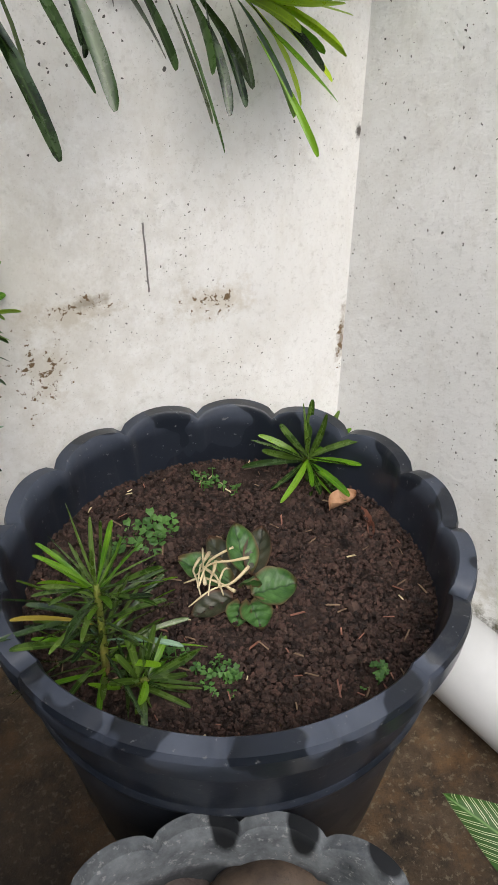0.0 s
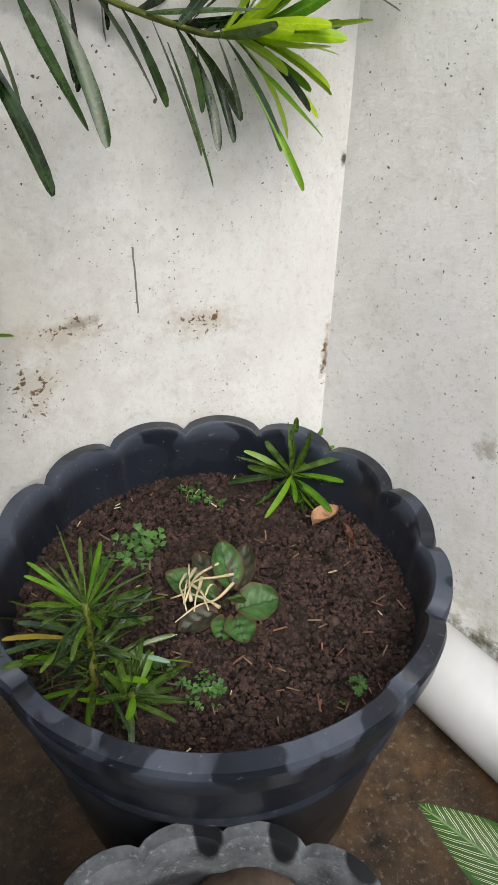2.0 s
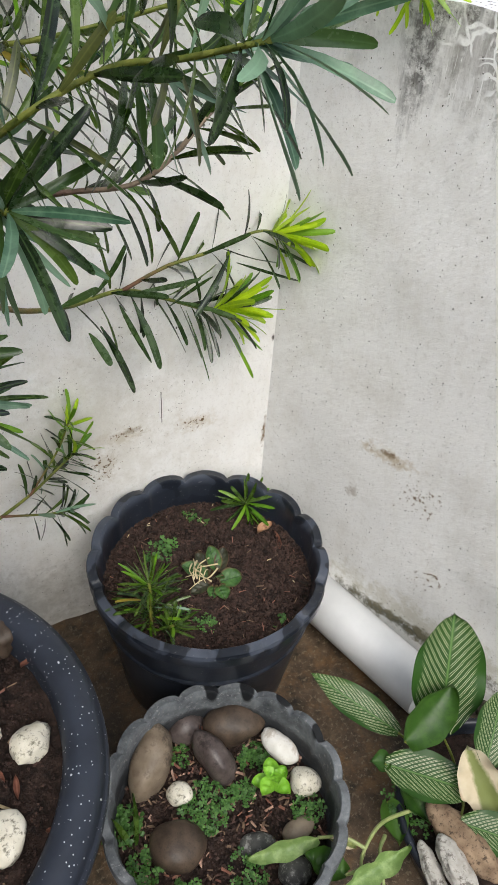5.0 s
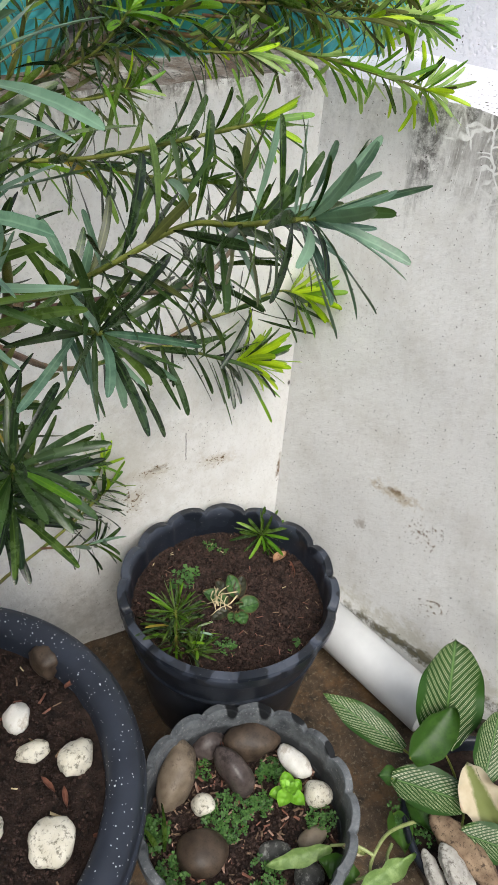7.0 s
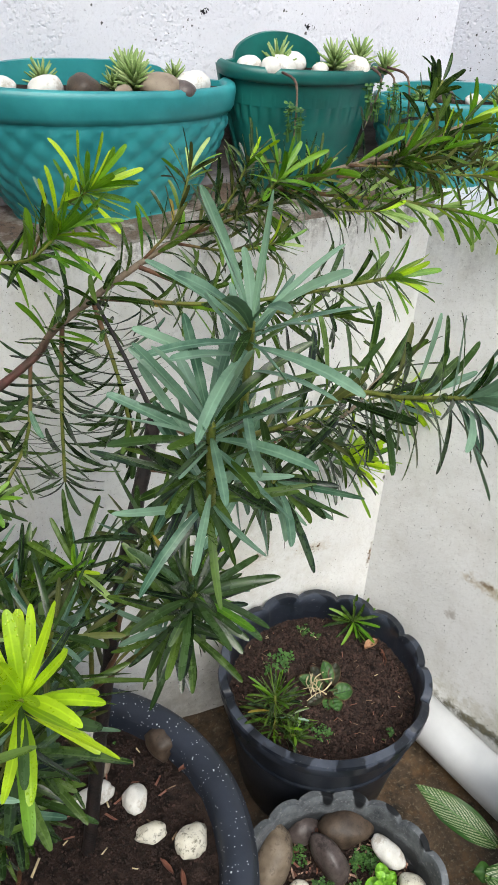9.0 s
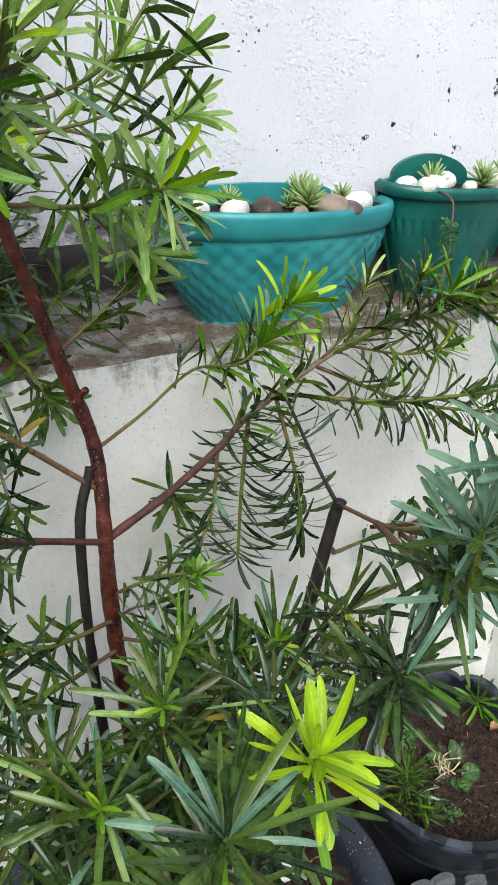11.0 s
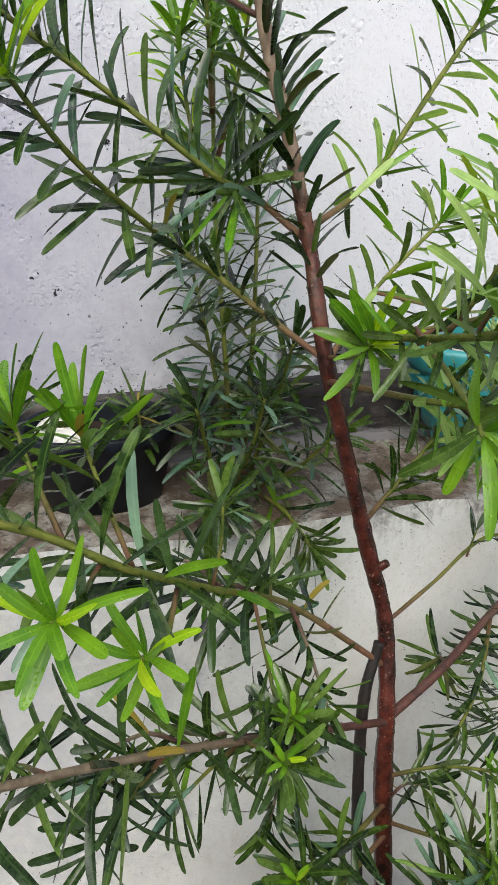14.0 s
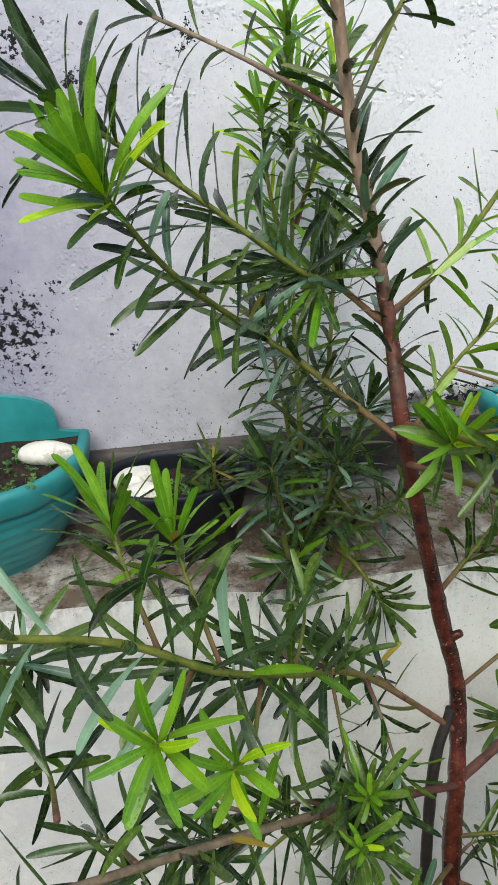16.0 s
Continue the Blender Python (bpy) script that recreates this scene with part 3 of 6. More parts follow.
def wall_bowl(name, loc, w, d, H, label, material, style="quilt", back_h=0.03, turn=0.0, back_w=0.70, flare=0.0, back_x=0.0, lip=1.0, sag=0.0):
    e = thing(name, loc, label, "wall planter", "planters on the ledge")
    e.rotation_euler = (0, 0, turn)
    bm = bmesh.new()
    seg = 168
    body = [(0.925 - flare - 0.30 * (k / 26) ** 1.5, (H - 0.04 * lip) * (1 - k / 26)) for k in range(27)]
    prof = [(0.86, H - 0.05), (0.90, H - 0.012), (0.915, H - 0.003), (0.95, H + 0.001), (0.99, H - 0.002), (1.0, H - 0.009), (0.985, H - 0.03 * lip), (0.965, H - 0.036 * lip), (0.935 - flare * 0.6, H - 0.039 * lip)] + body
    rings = []
    for k, (s, z) in enumerate(prof):
        ring = []
        for i in range(seg + 1):
            a = math.pi * i / seg
            f = s
            j = k - 9
            if j > 0 and style == "flute" and 1 < j < 9:
                f *= 1 + 0.03 * (abs(math.cos(a * 17)) - 0.5)
            if j > 0 and style == "quilt":
                f *= 1 + 0.034 * (abs(math.sin(a * 14 + j * 0.5)) * abs(math.sin(a * 14 - j * 0.5))) ** 0.6
            if style == "ring" and j > 0:
                f *= 1 + 0.012 * abs(math.sin(j * 0.8))
            x, y = w / 2 * f * math.cos(a), -d * f * abs(math.sin(a)) ** 0.75
            ring.append(bm.verts.new((x, y, z - sag * 2 * x / w * max(0.0, z / H))))
        rings.append(ring)
    for a, b in zip(rings, rings[1:]):
        for i in range(seg):
            bm.faces.new((a[i], b[i], b[i + 1], a[i + 1]))
    bm.faces.new(rings[-1])
    part("bowl", bm, material, e)
    bm = bmesh.new()
    outline = [(-w / 2 * 0.62, 0), (w / 2 * 0.62, 0), (w / 2 * 0.93, H - 0.045), (w / 2 * 0.99, H - 0.006)] + [(back_x + w / 2 * (back_w * math.cos(a) + 0.06 * math.cos(a) ** 7), H + back_h * math.sin(a) ** (0.4 if back_w > 0.5 else 0.75)) for a in [math.pi * k / 20 for k in range(21)]] + [(-w / 2 * 0.99, H - 0.006), (-w / 2 * 0.93, H - 0.045)]
    f = bm.faces.new([bm.verts.new((x, 0, z - sag * 2 * x / w * z / H)) for x, z in outline])
    r = bmesh.ops.extrude_face_region(bm, geom=[f])
    bmesh.ops.translate(bm, verts=[v for v in r["geom"] if isinstance(v, bmesh.types.BMVert)], vec=(0, 0.008, 0))
    part("back_panel", bm, material, e, smooth=False)
    bm = bmesh.new()
    rows = [[bm.verts.new((w / 2 * 0.90 * s * math.cos(math.pi * i / 40), -d * 0.90 * s * math.sin(math.pi * i / 40) ** 0.75 - 0.001, H - 0.010 - sag * 0.9 * s * math.cos(math.pi * i / 40) + 0.004 * noise.noise((s * 9 + loc[0] * 9, i * 0.8, 0)))) for i in range(41)] for s in (0.02, 0.2, 0.4, 0.6, 0.8, 1.0)]
    for r0, r1 in zip(rows, rows[1:]):
        for i in range(40):
            bm.faces.new((r0[i], r0[i + 1], r1[i + 1], r1[i]))
    part("soil", bm, M_SOIL, e)
    return e


wall_bowl("wall_planter", (-0.474, SET - 0.062, LEDGE_Z), 0.385, 0.098, 0.171, "teal plastic half-round planter with quilted relief, topped with pebbles", M_TEAL, "quilt", 0.020, 0.0, 0.54, 0.0, -0.018, 1.0, 0.010)
wall_bowl("wall_planter", (-0.168, SET - 0.052, LEDGE_Z), 0.262, 0.080, 0.176, "dark green fluted half-round planter with white pebbles", M_GREEN, "flute", 0.036, 0.0, 0.46, 0.05, -0.036, 0.5, 0.008)
wall_bowl("wall_planter", (0.070, SET - 0.100, LEDGE_Z), 0.238, 0.080, 0.130, "teal plastic half-round planter with a few pebbles", M_TEAL, "quilt", 0.016, radians(-24))
wall_bowl("wall_planter", (-1.350, SET - 0.026, LEDGE_Z), 0.33, 0.165, 0.155, "teal plastic half-round planter with soil and a white stone", M_TEAL, "ring", 0.06)
dark = thing("plant_pot", (-1.080, 0.112, LEDGE_Z), "small black plastic pot with white stones on the ledge", "plant pot")
navy = simple("navy_black_plastic", (0.004, 0.005, 0.009), (0.012, 0.015, 0.024), 22, 0.45, 0.2, 0.002, 0.3)
part("body", lathe([(0.080, 0.03), (0.092, 0.104), (0.096, 0.113), (0.103, 0.111), (0.103, 0.097), (0.097, 0.095), (0.074, 0.0), (0.0, 0.0)], 56), navy, dark)
soil(dark, 0.089, 0.084, "dark soil")
for ob in dark.children:
    ob.scale = (1.0, 0.62, 1.0)

# bare concrete kerb along the foot of the upper wall
bm = slab([(-2.4, SET - 0.016), (CX - 0.01, SET - 0.016), (CX, SET + 0.02), (-2.4, SET + 0.02)], LEDGE_Z - 0.01, LEDGE_Z + 0.108, 0.02, 0.003, 21)
setting("trim", bm, [M_KERB], "bare weathered concrete kerb at the foot of the upper wall", "kerb")


# ---- foliage ----
def leaf_mat(name, dark, light, rough, trans, drops=0.0):
    """Leaf skin: each leaf its own tone, mottling, a paler midrib; rain drops on the young ones."""
    m, n, l, b = mat(name, rough, 0.48)
    geo = n.new("ShaderNodeNewGeometry")
    oi = n.new("ShaderNodeObjectInfo")
    co = geo.outputs["Position"]
    rnd = math_node(n, l, "FRACT", math_node(n, l, "ADD", geo.outputs["Random Per Island"], oi.outputs["Random"]))
    rnd = math_node(n, l, "POWER", rnd, 1.5)
    col = mix(n, l, rnd, dark, light)
    f = tex_noise(n, l, 60, 5, 0.65, co)
    col = mix(n, l, ramp(n, l, f, [(0.45, 0.0), (0.72, 0.55)]), col, tuple(min(1, 1.45 * v) for v in light))
    col = mix(n, l, ramp(n, l, tex_noise(n, l, 300, 3, 0.7, co), [(0.55, 0.0), (0.75, 0.25)]), col, tuple(0.6 * v for v in dark))
    at = n.new("ShaderNodeAttribute")
    at.attribute_name = "rib"
    col = mix(n, l, math_node(n, l, "MULTIPLY", ramp(n, l, at.outputs["Fac"], [(0.80, 0.0), (1.0, 1.0)]), 0.45), col, tuple(min(1, 1.4 * v + 0.012) for v in light))
    l.new(col, b.inputs["Base Color"])
    if drops:
        vo = n.new("ShaderNodeTexVoronoi")
        vo.inputs["Scale"].default_value = 420
        l.new(co, vo.inputs["Vector"])
        bead = math_node(n, l, "MULTIPLY", ramp(n, l, vo.outputs["Distance"], [(0.10, 1.0), (0.36, 0.0)]), ramp(n, l, tex_noise(n, l, 120, 3, 0.6, co), [(0.46, 0.0), (0.56, 1.0)]))
        bump(n, l, b, bead, drops, 0.0012)
        l.new(ramp(n, l, bead, [(0.1, rough), (0.4, 0.08)]), b.inputs["Roughness"])
    else:
        l.new(ramp(n, l, f, [(0.35, rough * 0.75), (0.7, rough * 1.5)]), b.inputs["Roughness"])
    tr = n.new("ShaderNodeBsdfTranslucent")
    l.new(mix(n, l, 1.0, col, (0.9, 1.0, 0.35), "MULTIPLY"), tr.inputs["Color"])
    mx = n.new("ShaderNodeMixShader")
    mx.inputs[0].default_value = trans
    l.new(b.outputs[0], mx.inputs[1])
    l.new(tr.outputs[0], mx.inputs[2])
    l.new(mx.outputs[0], n["Material Output"].inputs["Surface"])
    return m


M_LEAF = [leaf_mat("leaf_dark", (0.003, 0.009, 0.003), (0.040, 0.080, 0.019), 0.24, 0.07),
          leaf_mat("leaf_mid", (0.012, 0.034, 0.005), (0.098, 0.163, 0.026), 0.25, 0.15),
          leaf_mat("leaf_young", (0.062, 0.178, 0.007), (0.155, 0.305, 0.014), 0.36, 0.22, 0.35),
          leaf_mat("leaf_yellow", (0.24, 0.19, 0.025), (0.38, 0.28, 0.045), 0.45, 0.2),
          # bluish tone carries the sky's reflection on the leaves as base colour
          leaf_mat("leaf_blue_sheen", (0.042, 0.108, 0.064), (0.185, 0.300, 0.200), 0.36, 0.13),
          leaf_mat("leaf_lime", (0.23, 0.40, 0.006), (0.40, 0.55, 0.014), 0.38, 0.22, 0.35),
          # paleness of backlit, hazy shoots mixed into the leaf colour
          leaf_mat("leaf_pale_haze", (0.22, 0.38, 0.085), (0.46, 0.60, 0.23), 0.42, 0.38),
          leaf_mat("leaf_olive", (0.022, 0.030, 0.006), (0.125, 0.140, 0.035), 0.34, 0.12)]


def stem_mat(name, tip1, tip2, old1, old2, a0, a1):
    """Green or grey twig turning red-brown towards its foot, by the twig's own age."""
    m, n, l, b = mat(name, 0.5, 0.4)
    at = n.new("ShaderNodeAttribute")
    at.attribute_name = "age"
    f = tex_noise(n, l, 70, 6, 0.7)
    young = ramp(n, l, f, [(0.35, tip1), (0.65, tip2)])
    old = ramp(n, l, f, [(0.35, old1), (0.65, old2)])
    k = math_node(n, l, "ADD", at.outputs["Fac"], math_node(n, l, "MULTIPLY", math_node(n, l, "SUBTRACT", f, 0.5), 0.5))
    l.new(mix(n, l, ramp(n, l, k, [(a0, 0.0), (a1, 1.0)]), young, old), b.inputs["Base Color"])
    bump(n, l, b, tex_noise(n, l, 240, 5, 0.75), 0.9, 0.0018)
    return m


M_STEM = [stem_mat("stem_green", (0.075, 0.11, 0.012), (0.20, 0.21, 0.035), (0.085, 0.030, 0.020), (0.19, 0.095, 0.05), 0.62, 0.95),
          M_BARK,
          simple("stem_black", (0.003, 0.0025, 0.0025), (0.020, 0.011, 0.009), 90, 0.6, 0.8),
          stem_mat("stem_grey", (0.12, 0.085, 0.055), (0.30, 0.23, 0.16), (0.035, 0.012, 0.010), (0.115, 0.045, 0.034), 0.45, 0.80)]

LEAF_S = (0.0, 0.07, 0.2, 0.42, 0.66, 0.86, 0.955, 1.0)
LEAF_W = (0.20, 0.33, 0.66, 0.95, 1.0, 0.92, 0.70, 0.30)


def leaf_shape(bend, fold, sickle, twist):
    """A blunt narrow leaf of length 1 along y and full width 1, tapering to its stalk, its midrib sunk, curving down and to one side."""
    vs, fs = [], []
    for s, w in zip(LEAF_S, LEAF_W):
        z, side, c, d = -bend * s * s, sickle * s * s, math.cos(twist * s), math.sin(twist * s)
        for u in (-0.5, 0.0, 0.5):
            vs.append((u * w * c + side, s - 0.35 * bend * bend * s * s, z + 0.1 * u * w * d + (fold * w if u else 0.0)))
    for k in range(len(LEAF_S) - 1):
        for j in (0, 1):
            a = 3 * k + j
            fs.append((a, a + 1, a + 4, a + 3))
    return np.array(vs), fs


# four bends (nearly flat, slightly down, well down, slightly up), each straight, to one side and to the other
LEAF_KINDS = [leaf_shape(b, f, sk, tw) for b, f in ((0.05, 0.018), (0.17, 0.016), (0.34, 0.014), (-0.14, 0.018)) for sk, tw in ((0.15, 0.3), (1.0, -0.7), (-1.1, 0.8))]
leaf_mesh_cache = {}


def leaf_mesh(k, mi):
    if (k, mi) not in leaf_mesh_cache:
        vs, fs = LEAF_KINDS[k]
        me = bpy.data.meshes.new("leaf")
        me.from_pydata([tuple(v) for v in vs], [], fs)
        me.polygons.foreach_set("use_smooth", [True] * len(fs))
        me.attributes.new("rib", "FLOAT", "POINT").data.foreach_set("value", [0.0, 1.0, 0.0] * len(LEAF_S))
        me.materials.append(M_LEAF[mi])
        leaf_mesh_cache[k, mi] = me
    return leaf_mesh_cache[k, mi]


def spline(pts, n):
    """Points along a smooth curve through pts, with tangents."""
    P = [Vector(p) for p in pts]
    P = [P[0] * 2 - P[1]] + P + [P[-1] * 2 - P[-2]]
    out = []
    segs = len(P) - 3
    for i in range(n + 1):
        u = min(segs - 1e-6, segs * i / n)
        k = int(u)
        t = u - k
        a, b, c, d = P[k:k + 4]
        p = 0.5 * ((2 * b) + (c - a) * t + (2 * a - 5 * b + 4 * c - d) * t * t + (3 * b - a - 3 * c + d) * t ** 3)
        v = 0.5 * ((c - a) + 2 * (2 * a - 5 * b + 4 * c - d) * t + 3 * (3 * b - a - 3 * c + d) * t * t)
        out.append((p, v.normalized()))
    return out


def tube(curve, r0, r1, sides=8, knots=0.12):
    bm = bmesh.new()
    age = bm.verts.layers.float.new("age")
    prev = None
    up = Vector((0.3, 0.7, 0.2)).normalized()
    n = len(curve) - 1
    for i, (p, t) in enumerate(curve):
        x = t.cross(up).normalized()
        y = t.cross(x)
        r = (r0 + (r1 - r0) * i / n) * (1 + knots * noise.noise(p * 60) + 1.4 * knots * max(0.0, noise.noise(p * 170)))
        ring = [bm.verts.new(p + (x * math.cos(2 * math.pi * k / sides) + y * math.sin(2 * math.pi * k / sides)) * r) for k in range(sides)]
        for v in ring:
            v[age] = 1 - i / n
        if prev:
            for k in range(sides):
                bm.faces.new((prev[k], prev[(k + 1) % sides], ring[(k + 1) % sides], ring[k]))
        else:
            bm.faces.new(ring[::-1])
        prev = ring
    bm.faces.new(prev)
    return bm


rng = random.Random(7)
singles = [0]


def leaves_on(parent, recs, single):
    """recs: (pos, way, normal, length, width, kind, material). Single leaves near the path, the others joined."""
    rest = []
    for rec in recs:
        if single and singles[0] < 300:
            p, y, z, L, w, k, mi = rec
            x = y.cross(z).normalized()
            z2 = x.cross(y)
            ob = new("leaf", leaf_mesh(k, mi))
            ob.parent = parent
            ob.matrix_world = Matrix(((x.x * w, y.x * L, z2.x * L, p.x), (x.y * w, y.y * L, z2.y * L, p.y), (x.z * w, y.z * L, z2.z * L, p.z), (0, 0, 0, 1)))
            singles[0] += 1
        else:
            rest.append(rec)
    if rest:
        V, F, MI = [], [], []
        for p, y, z, L, w, k, mi in rest:
            x = y.cross(z).normalized()
            z2 = x.cross(y)
            vs, fs = LEAF_KINDS[k]
            base = 24 * (len(V))
            V.append(vs[:, :1] * w * np.array(x) + vs[:, 1:2] * L * np.array(y) + vs[:, 2:] * L * np.array(z2) + np.array(p))
            F += [tuple(i + base for i in f) for f in fs]
            MI += [mi] * len(fs)
        me = bpy.data.meshes.new("foliage")
        me.from_pydata([tuple(v) for v in np.concatenate(V)], [], F)
        me.attributes.new("rib", "FLOAT", "POINT").data.foreach_set("value", [0.0, 1.0, 0.0] * (len(LEAF_S) * len(rest)))
        for m in M_LEAF:
            me.materials.append(m)
        me.polygons.foreach_set("material_index", MI)
        me.polygons.foreach_set("use_smooth", [True] * len(F))
        ob = new("foliage", me)
        ob.parent = parent
        ob["kind"] = "stuff"


def pick(weights):
    u = rng.random() * sum(weights)
    for i, w in enumerate(weights):
        u -= w
        if u <= 0:
            return i
    return 0


def shoot(tree, pts, r0, r1, stem=0, start=0.3, per_m=150, L=0.075, mats=(6, 2, 0, 0.1, 0), tip=None, tip_n=13, tip_L=0.055, angle=58, droop=0.25, single=False, name="branch", width=0.0074, flat=0.0, kinds=(3, 4, 1.4, 1), tip_w=None, spread=62, tip_drop=0.05):
    """A stem along pts with strap leaves round it from `start` on and a tuft at its tip."""
    n = max(8, int(110 * sum((Vector(a) - Vector(b)).length for a, b in zip(pts, pts[1:]))))
    curve = spline(pts, n)
    br = part(name, tube(curve, r0, r1, 8 if r0 > 0.004 else 6), M_STEM[stem], tree)
    length = sum((a[0] - b[0]).length for a, b in zip(curve, curve[1:]))
    recs = []
    count = int(1.8 * per_m * length * (1 - start))
    phase = rng.random() * 6.28
    down = Vector((0, 0, -1))

    def add(p, t, a, ang, l, w, mi, dr):
        x = t.orthogonal().normalized()
        yv = t.cross(x)
        rad = x * math.cos(a) + yv * math.sin(a)
        if flat:
            side = t.cross(Vector((0, 0, 1))).normalized()
            rad = (rad * (1 - flat) + side * (flat if rad.dot(side) > 0 else -flat)).normalized()
        way = (t * math.cos(ang) + rad * math.sin(ang) + down * dr).normalized()
        nor = (t * math.sin(ang) - rad * math.cos(ang) + Vector((0, 0, 0.25))).normalized()
        if abs(nor.dot(way)) > 0.95:
            nor = way.orthogonal()
        recs.append((p, way, nor, l, w, 3 * pick(kinds) + rng.randrange(3), mi))

    for i in range(count):
        u = start + (1 - start) * (i + rng.random()) / max(1, count)
        p, t = curve[min(n, int(u * n))]
        nxt = curve[min(n, int(u * n) + 1)][0]
        p = p.lerp(nxt, u * n - int(u * n))
        a = phase + i * 2.399 + rng.uniform(-0.4, 0.4)
        taper = 0.72 + 0.28 * math.sin(math.pi * min(1, max(0, (u - start) / (1 - start) * 0.9 + 0.1)))
        add(p, t, a, radians(angle + rng.uniform(-16, 16)), L * taper * rng.uniform(0.75, 1.15), width * rng.uniform(0.8, 1.15), pick(mats), droop * rng.uniform(0, 1.3))
    if tip is not None:
        p, t = curve[-1]
        for i in range(tip_n):
            f = i / tip_n
            add(p - t * 0.018 * f, t, phase + i * 2.399, radians(18 + spread * f + rng.uniform(-8, 8)), tip_L * rng.uniform(0.75, 1.1), (tip_w or width) * rng.uniform(0.85, 1.15), pick(tip) if isinstance(tip, tuple) else tip, tip_drop)
    leaves_on(br, recs, single)
    return br


tree = thing("potted_tree", (-0.80, -0.35, 0.38), "young yew-leaved tree with red-brown trunk and strap leaves, bright new tips", "tree")


def grown(e):
    """Parts are built at their true places: undo the thing's own shift for its direct parts."""
    for c in e.children:
        c.matrix_parent_inverse = Matrix.Translation(-Vector(e.location))


DK, MD, YG = (5, 4, 0.2, 0.03, 0.9), (2.5, 5, 0.4, 0.04, 0), (0, 2, 4, 0, 1, 2)
shoot(tree, [(-0.80, -0.35, 0.36), (-0.808, -0.29, 0.65), (-0.811, -0.245, 0.881), (-0.807, -0.225, 0.972), (-0.803, -0.19, 1.075), (-0.825, -0.175, 1.171), (-0.870, -0.163, 1.362), (-0.880, -0.130, 1.461), (-0.897, -0.112, 1.555), (-0.914, -0.10, 1.632), (-0.937, -0.09, 1.80)],
      0.0112, 0.005, 1, 0.66, 88, 0.068, (5, 2.5, 0, 0.1, 1, 0, 0, 1), 1, 12, 0.07, 56, -0.08, name="trunk", width=0.0090)
shoot(tree, [(-0.83, -0.33, 0.37), (-0.842, -0.27, 0.75), (-0.835, -0.225, 0.98), (-0.812, -0.20, 1.06)], 0.0072, 0.0055, 2, 1.0, 0, name="trunk")
shoot(tree, [(-0.70, -0.40, 0.37), (-0.62, -0.34, 0.75), (-0.55, -0.29, 0.97), (-0.538, -0.288, 1.012)], 0.009, 0.0075, 2, 1.0, 0, name="trunk")
part("twig_stub", tube(spline([(-0.819, -0.177, 1.136), (-0.810, -0.181, 1.144), (-0.804, -0.184, 1.150)], 6), 0.006, 0.004, 8, 0.3), M_BARK, tree)
part("twig_stub", tube(spline([(-0.878, -0.148, 1.40), (-0.872, -0.154, 1.407)], 4), 0.0055, 0.003, 8, 0.3), M_BARK, tree)
# long branch to the corner
shoot(tree, [(-0.807, -0.225, 0.972), (-0.72, -0.18, 0.99), (-0.635, -0.127, 1.012), (-0.601, -0.133, 1.052), (-0.472, -0.103, 1.111), (-0.341, -0.134, 1.181), (-0.185, -0.15, 1.215), (-0.06, -0.12, 1.235)], 0.0056, 0.0025, 3, 0.36, 150, 0.07, (1.5, 4.5, 1.6, 0.1, 0), (0, 0, 4, 0, 0, 3), 14)
OL, PL = (1, 1.5, 0.5, 0.1, 0.4, 0, 0, 6), (0, 0.6, 2, 0, 0.3, 1.2, 3, 0.5)
shoot(tree, [(-0.341, -0.134, 1.181), (-0.15, -0.17, 1.155), (0.030, -0.185, 1.105)], 0.003, 0.002, 0, 0.1, 170, 0.055, PL, (0, 0, 2, 0, 0, 3, 3), 22, 0.055, 50, -0.10, width=0.0056, tip_drop=-0.15)
shoot(tree, [(-0.22, -0.15, 1.205), (-0.04, -0.13, 1.185), (0.10, -0.07, 1.155)], 0.003, 0.002, 0, 0.1, 150, 0.055, PL, (0, 0, 2, 0, 0, 3, 3), 24, 0.058, 50, -0.10, width=0.0056, tip_drop=-0.25)
for p0, p1 in (((-0.49, -0.105, 1.105), (-0.43, -0.10, 1.20)), ((-0.44, -0.11, 1.125), (-0.37, -0.13, 1.215)), ((-0.40, -0.12, 1.15), (-0.30, -0.16, 1.20)), ((-0.25, -0.15, 1.205), (-0.13, -0.17, 1.22)), ((-0.34, -0.13, 1.18), (-0.24, -0.21, 1.17)), ((-0.45, -0.11, 1.12), (-0.36, -0.19, 1.14)), ((-0.20, -0.15, 1.21), (-0.07, -0.19, 1.19)), ((-0.15, -0.15, 1.215), (-0.02, -0.15, 1.225))):
    a, z = Vector(p0), Vector(p1)
    shoot(tree, [a, a.lerp(z, 0.5) + Vector((0.006, -0.006, -0.008)), z], 0.002, 0.0014, 0, 0.15, 125, 0.055, OL, (0.3, 1, 2, 0, 0, 1, 1.5, 1.5), 12, 0.048, 52, -0.05, width=0.0050)
shoot(tree, [(-0.26, -0.14, 1.19), (-0.21, -0.15, 1.19), (-0.175, -0.155, 1.215)], 0.002, 0.0015, 0, 0.2, 170, 0.05, MD, 2, 14)
shoot(tree, [(-0.43, -0.11, 1.13), (-0.38, -0.15, 1.165), (-0.349, -0.168, 1.205)], 0.002, 0.0015, 0, 0.2, 170, 0.06, MD, 2, 14)
shoot(tree, [(-0.18, -0.15, 1.21), (-0.12, -0.10, 1.24), (-0.085, -0.08, 1.275)], 0.002, 0.0015, 0, 0.3, 150, 0.045, MD, 1, 8, 0.04)
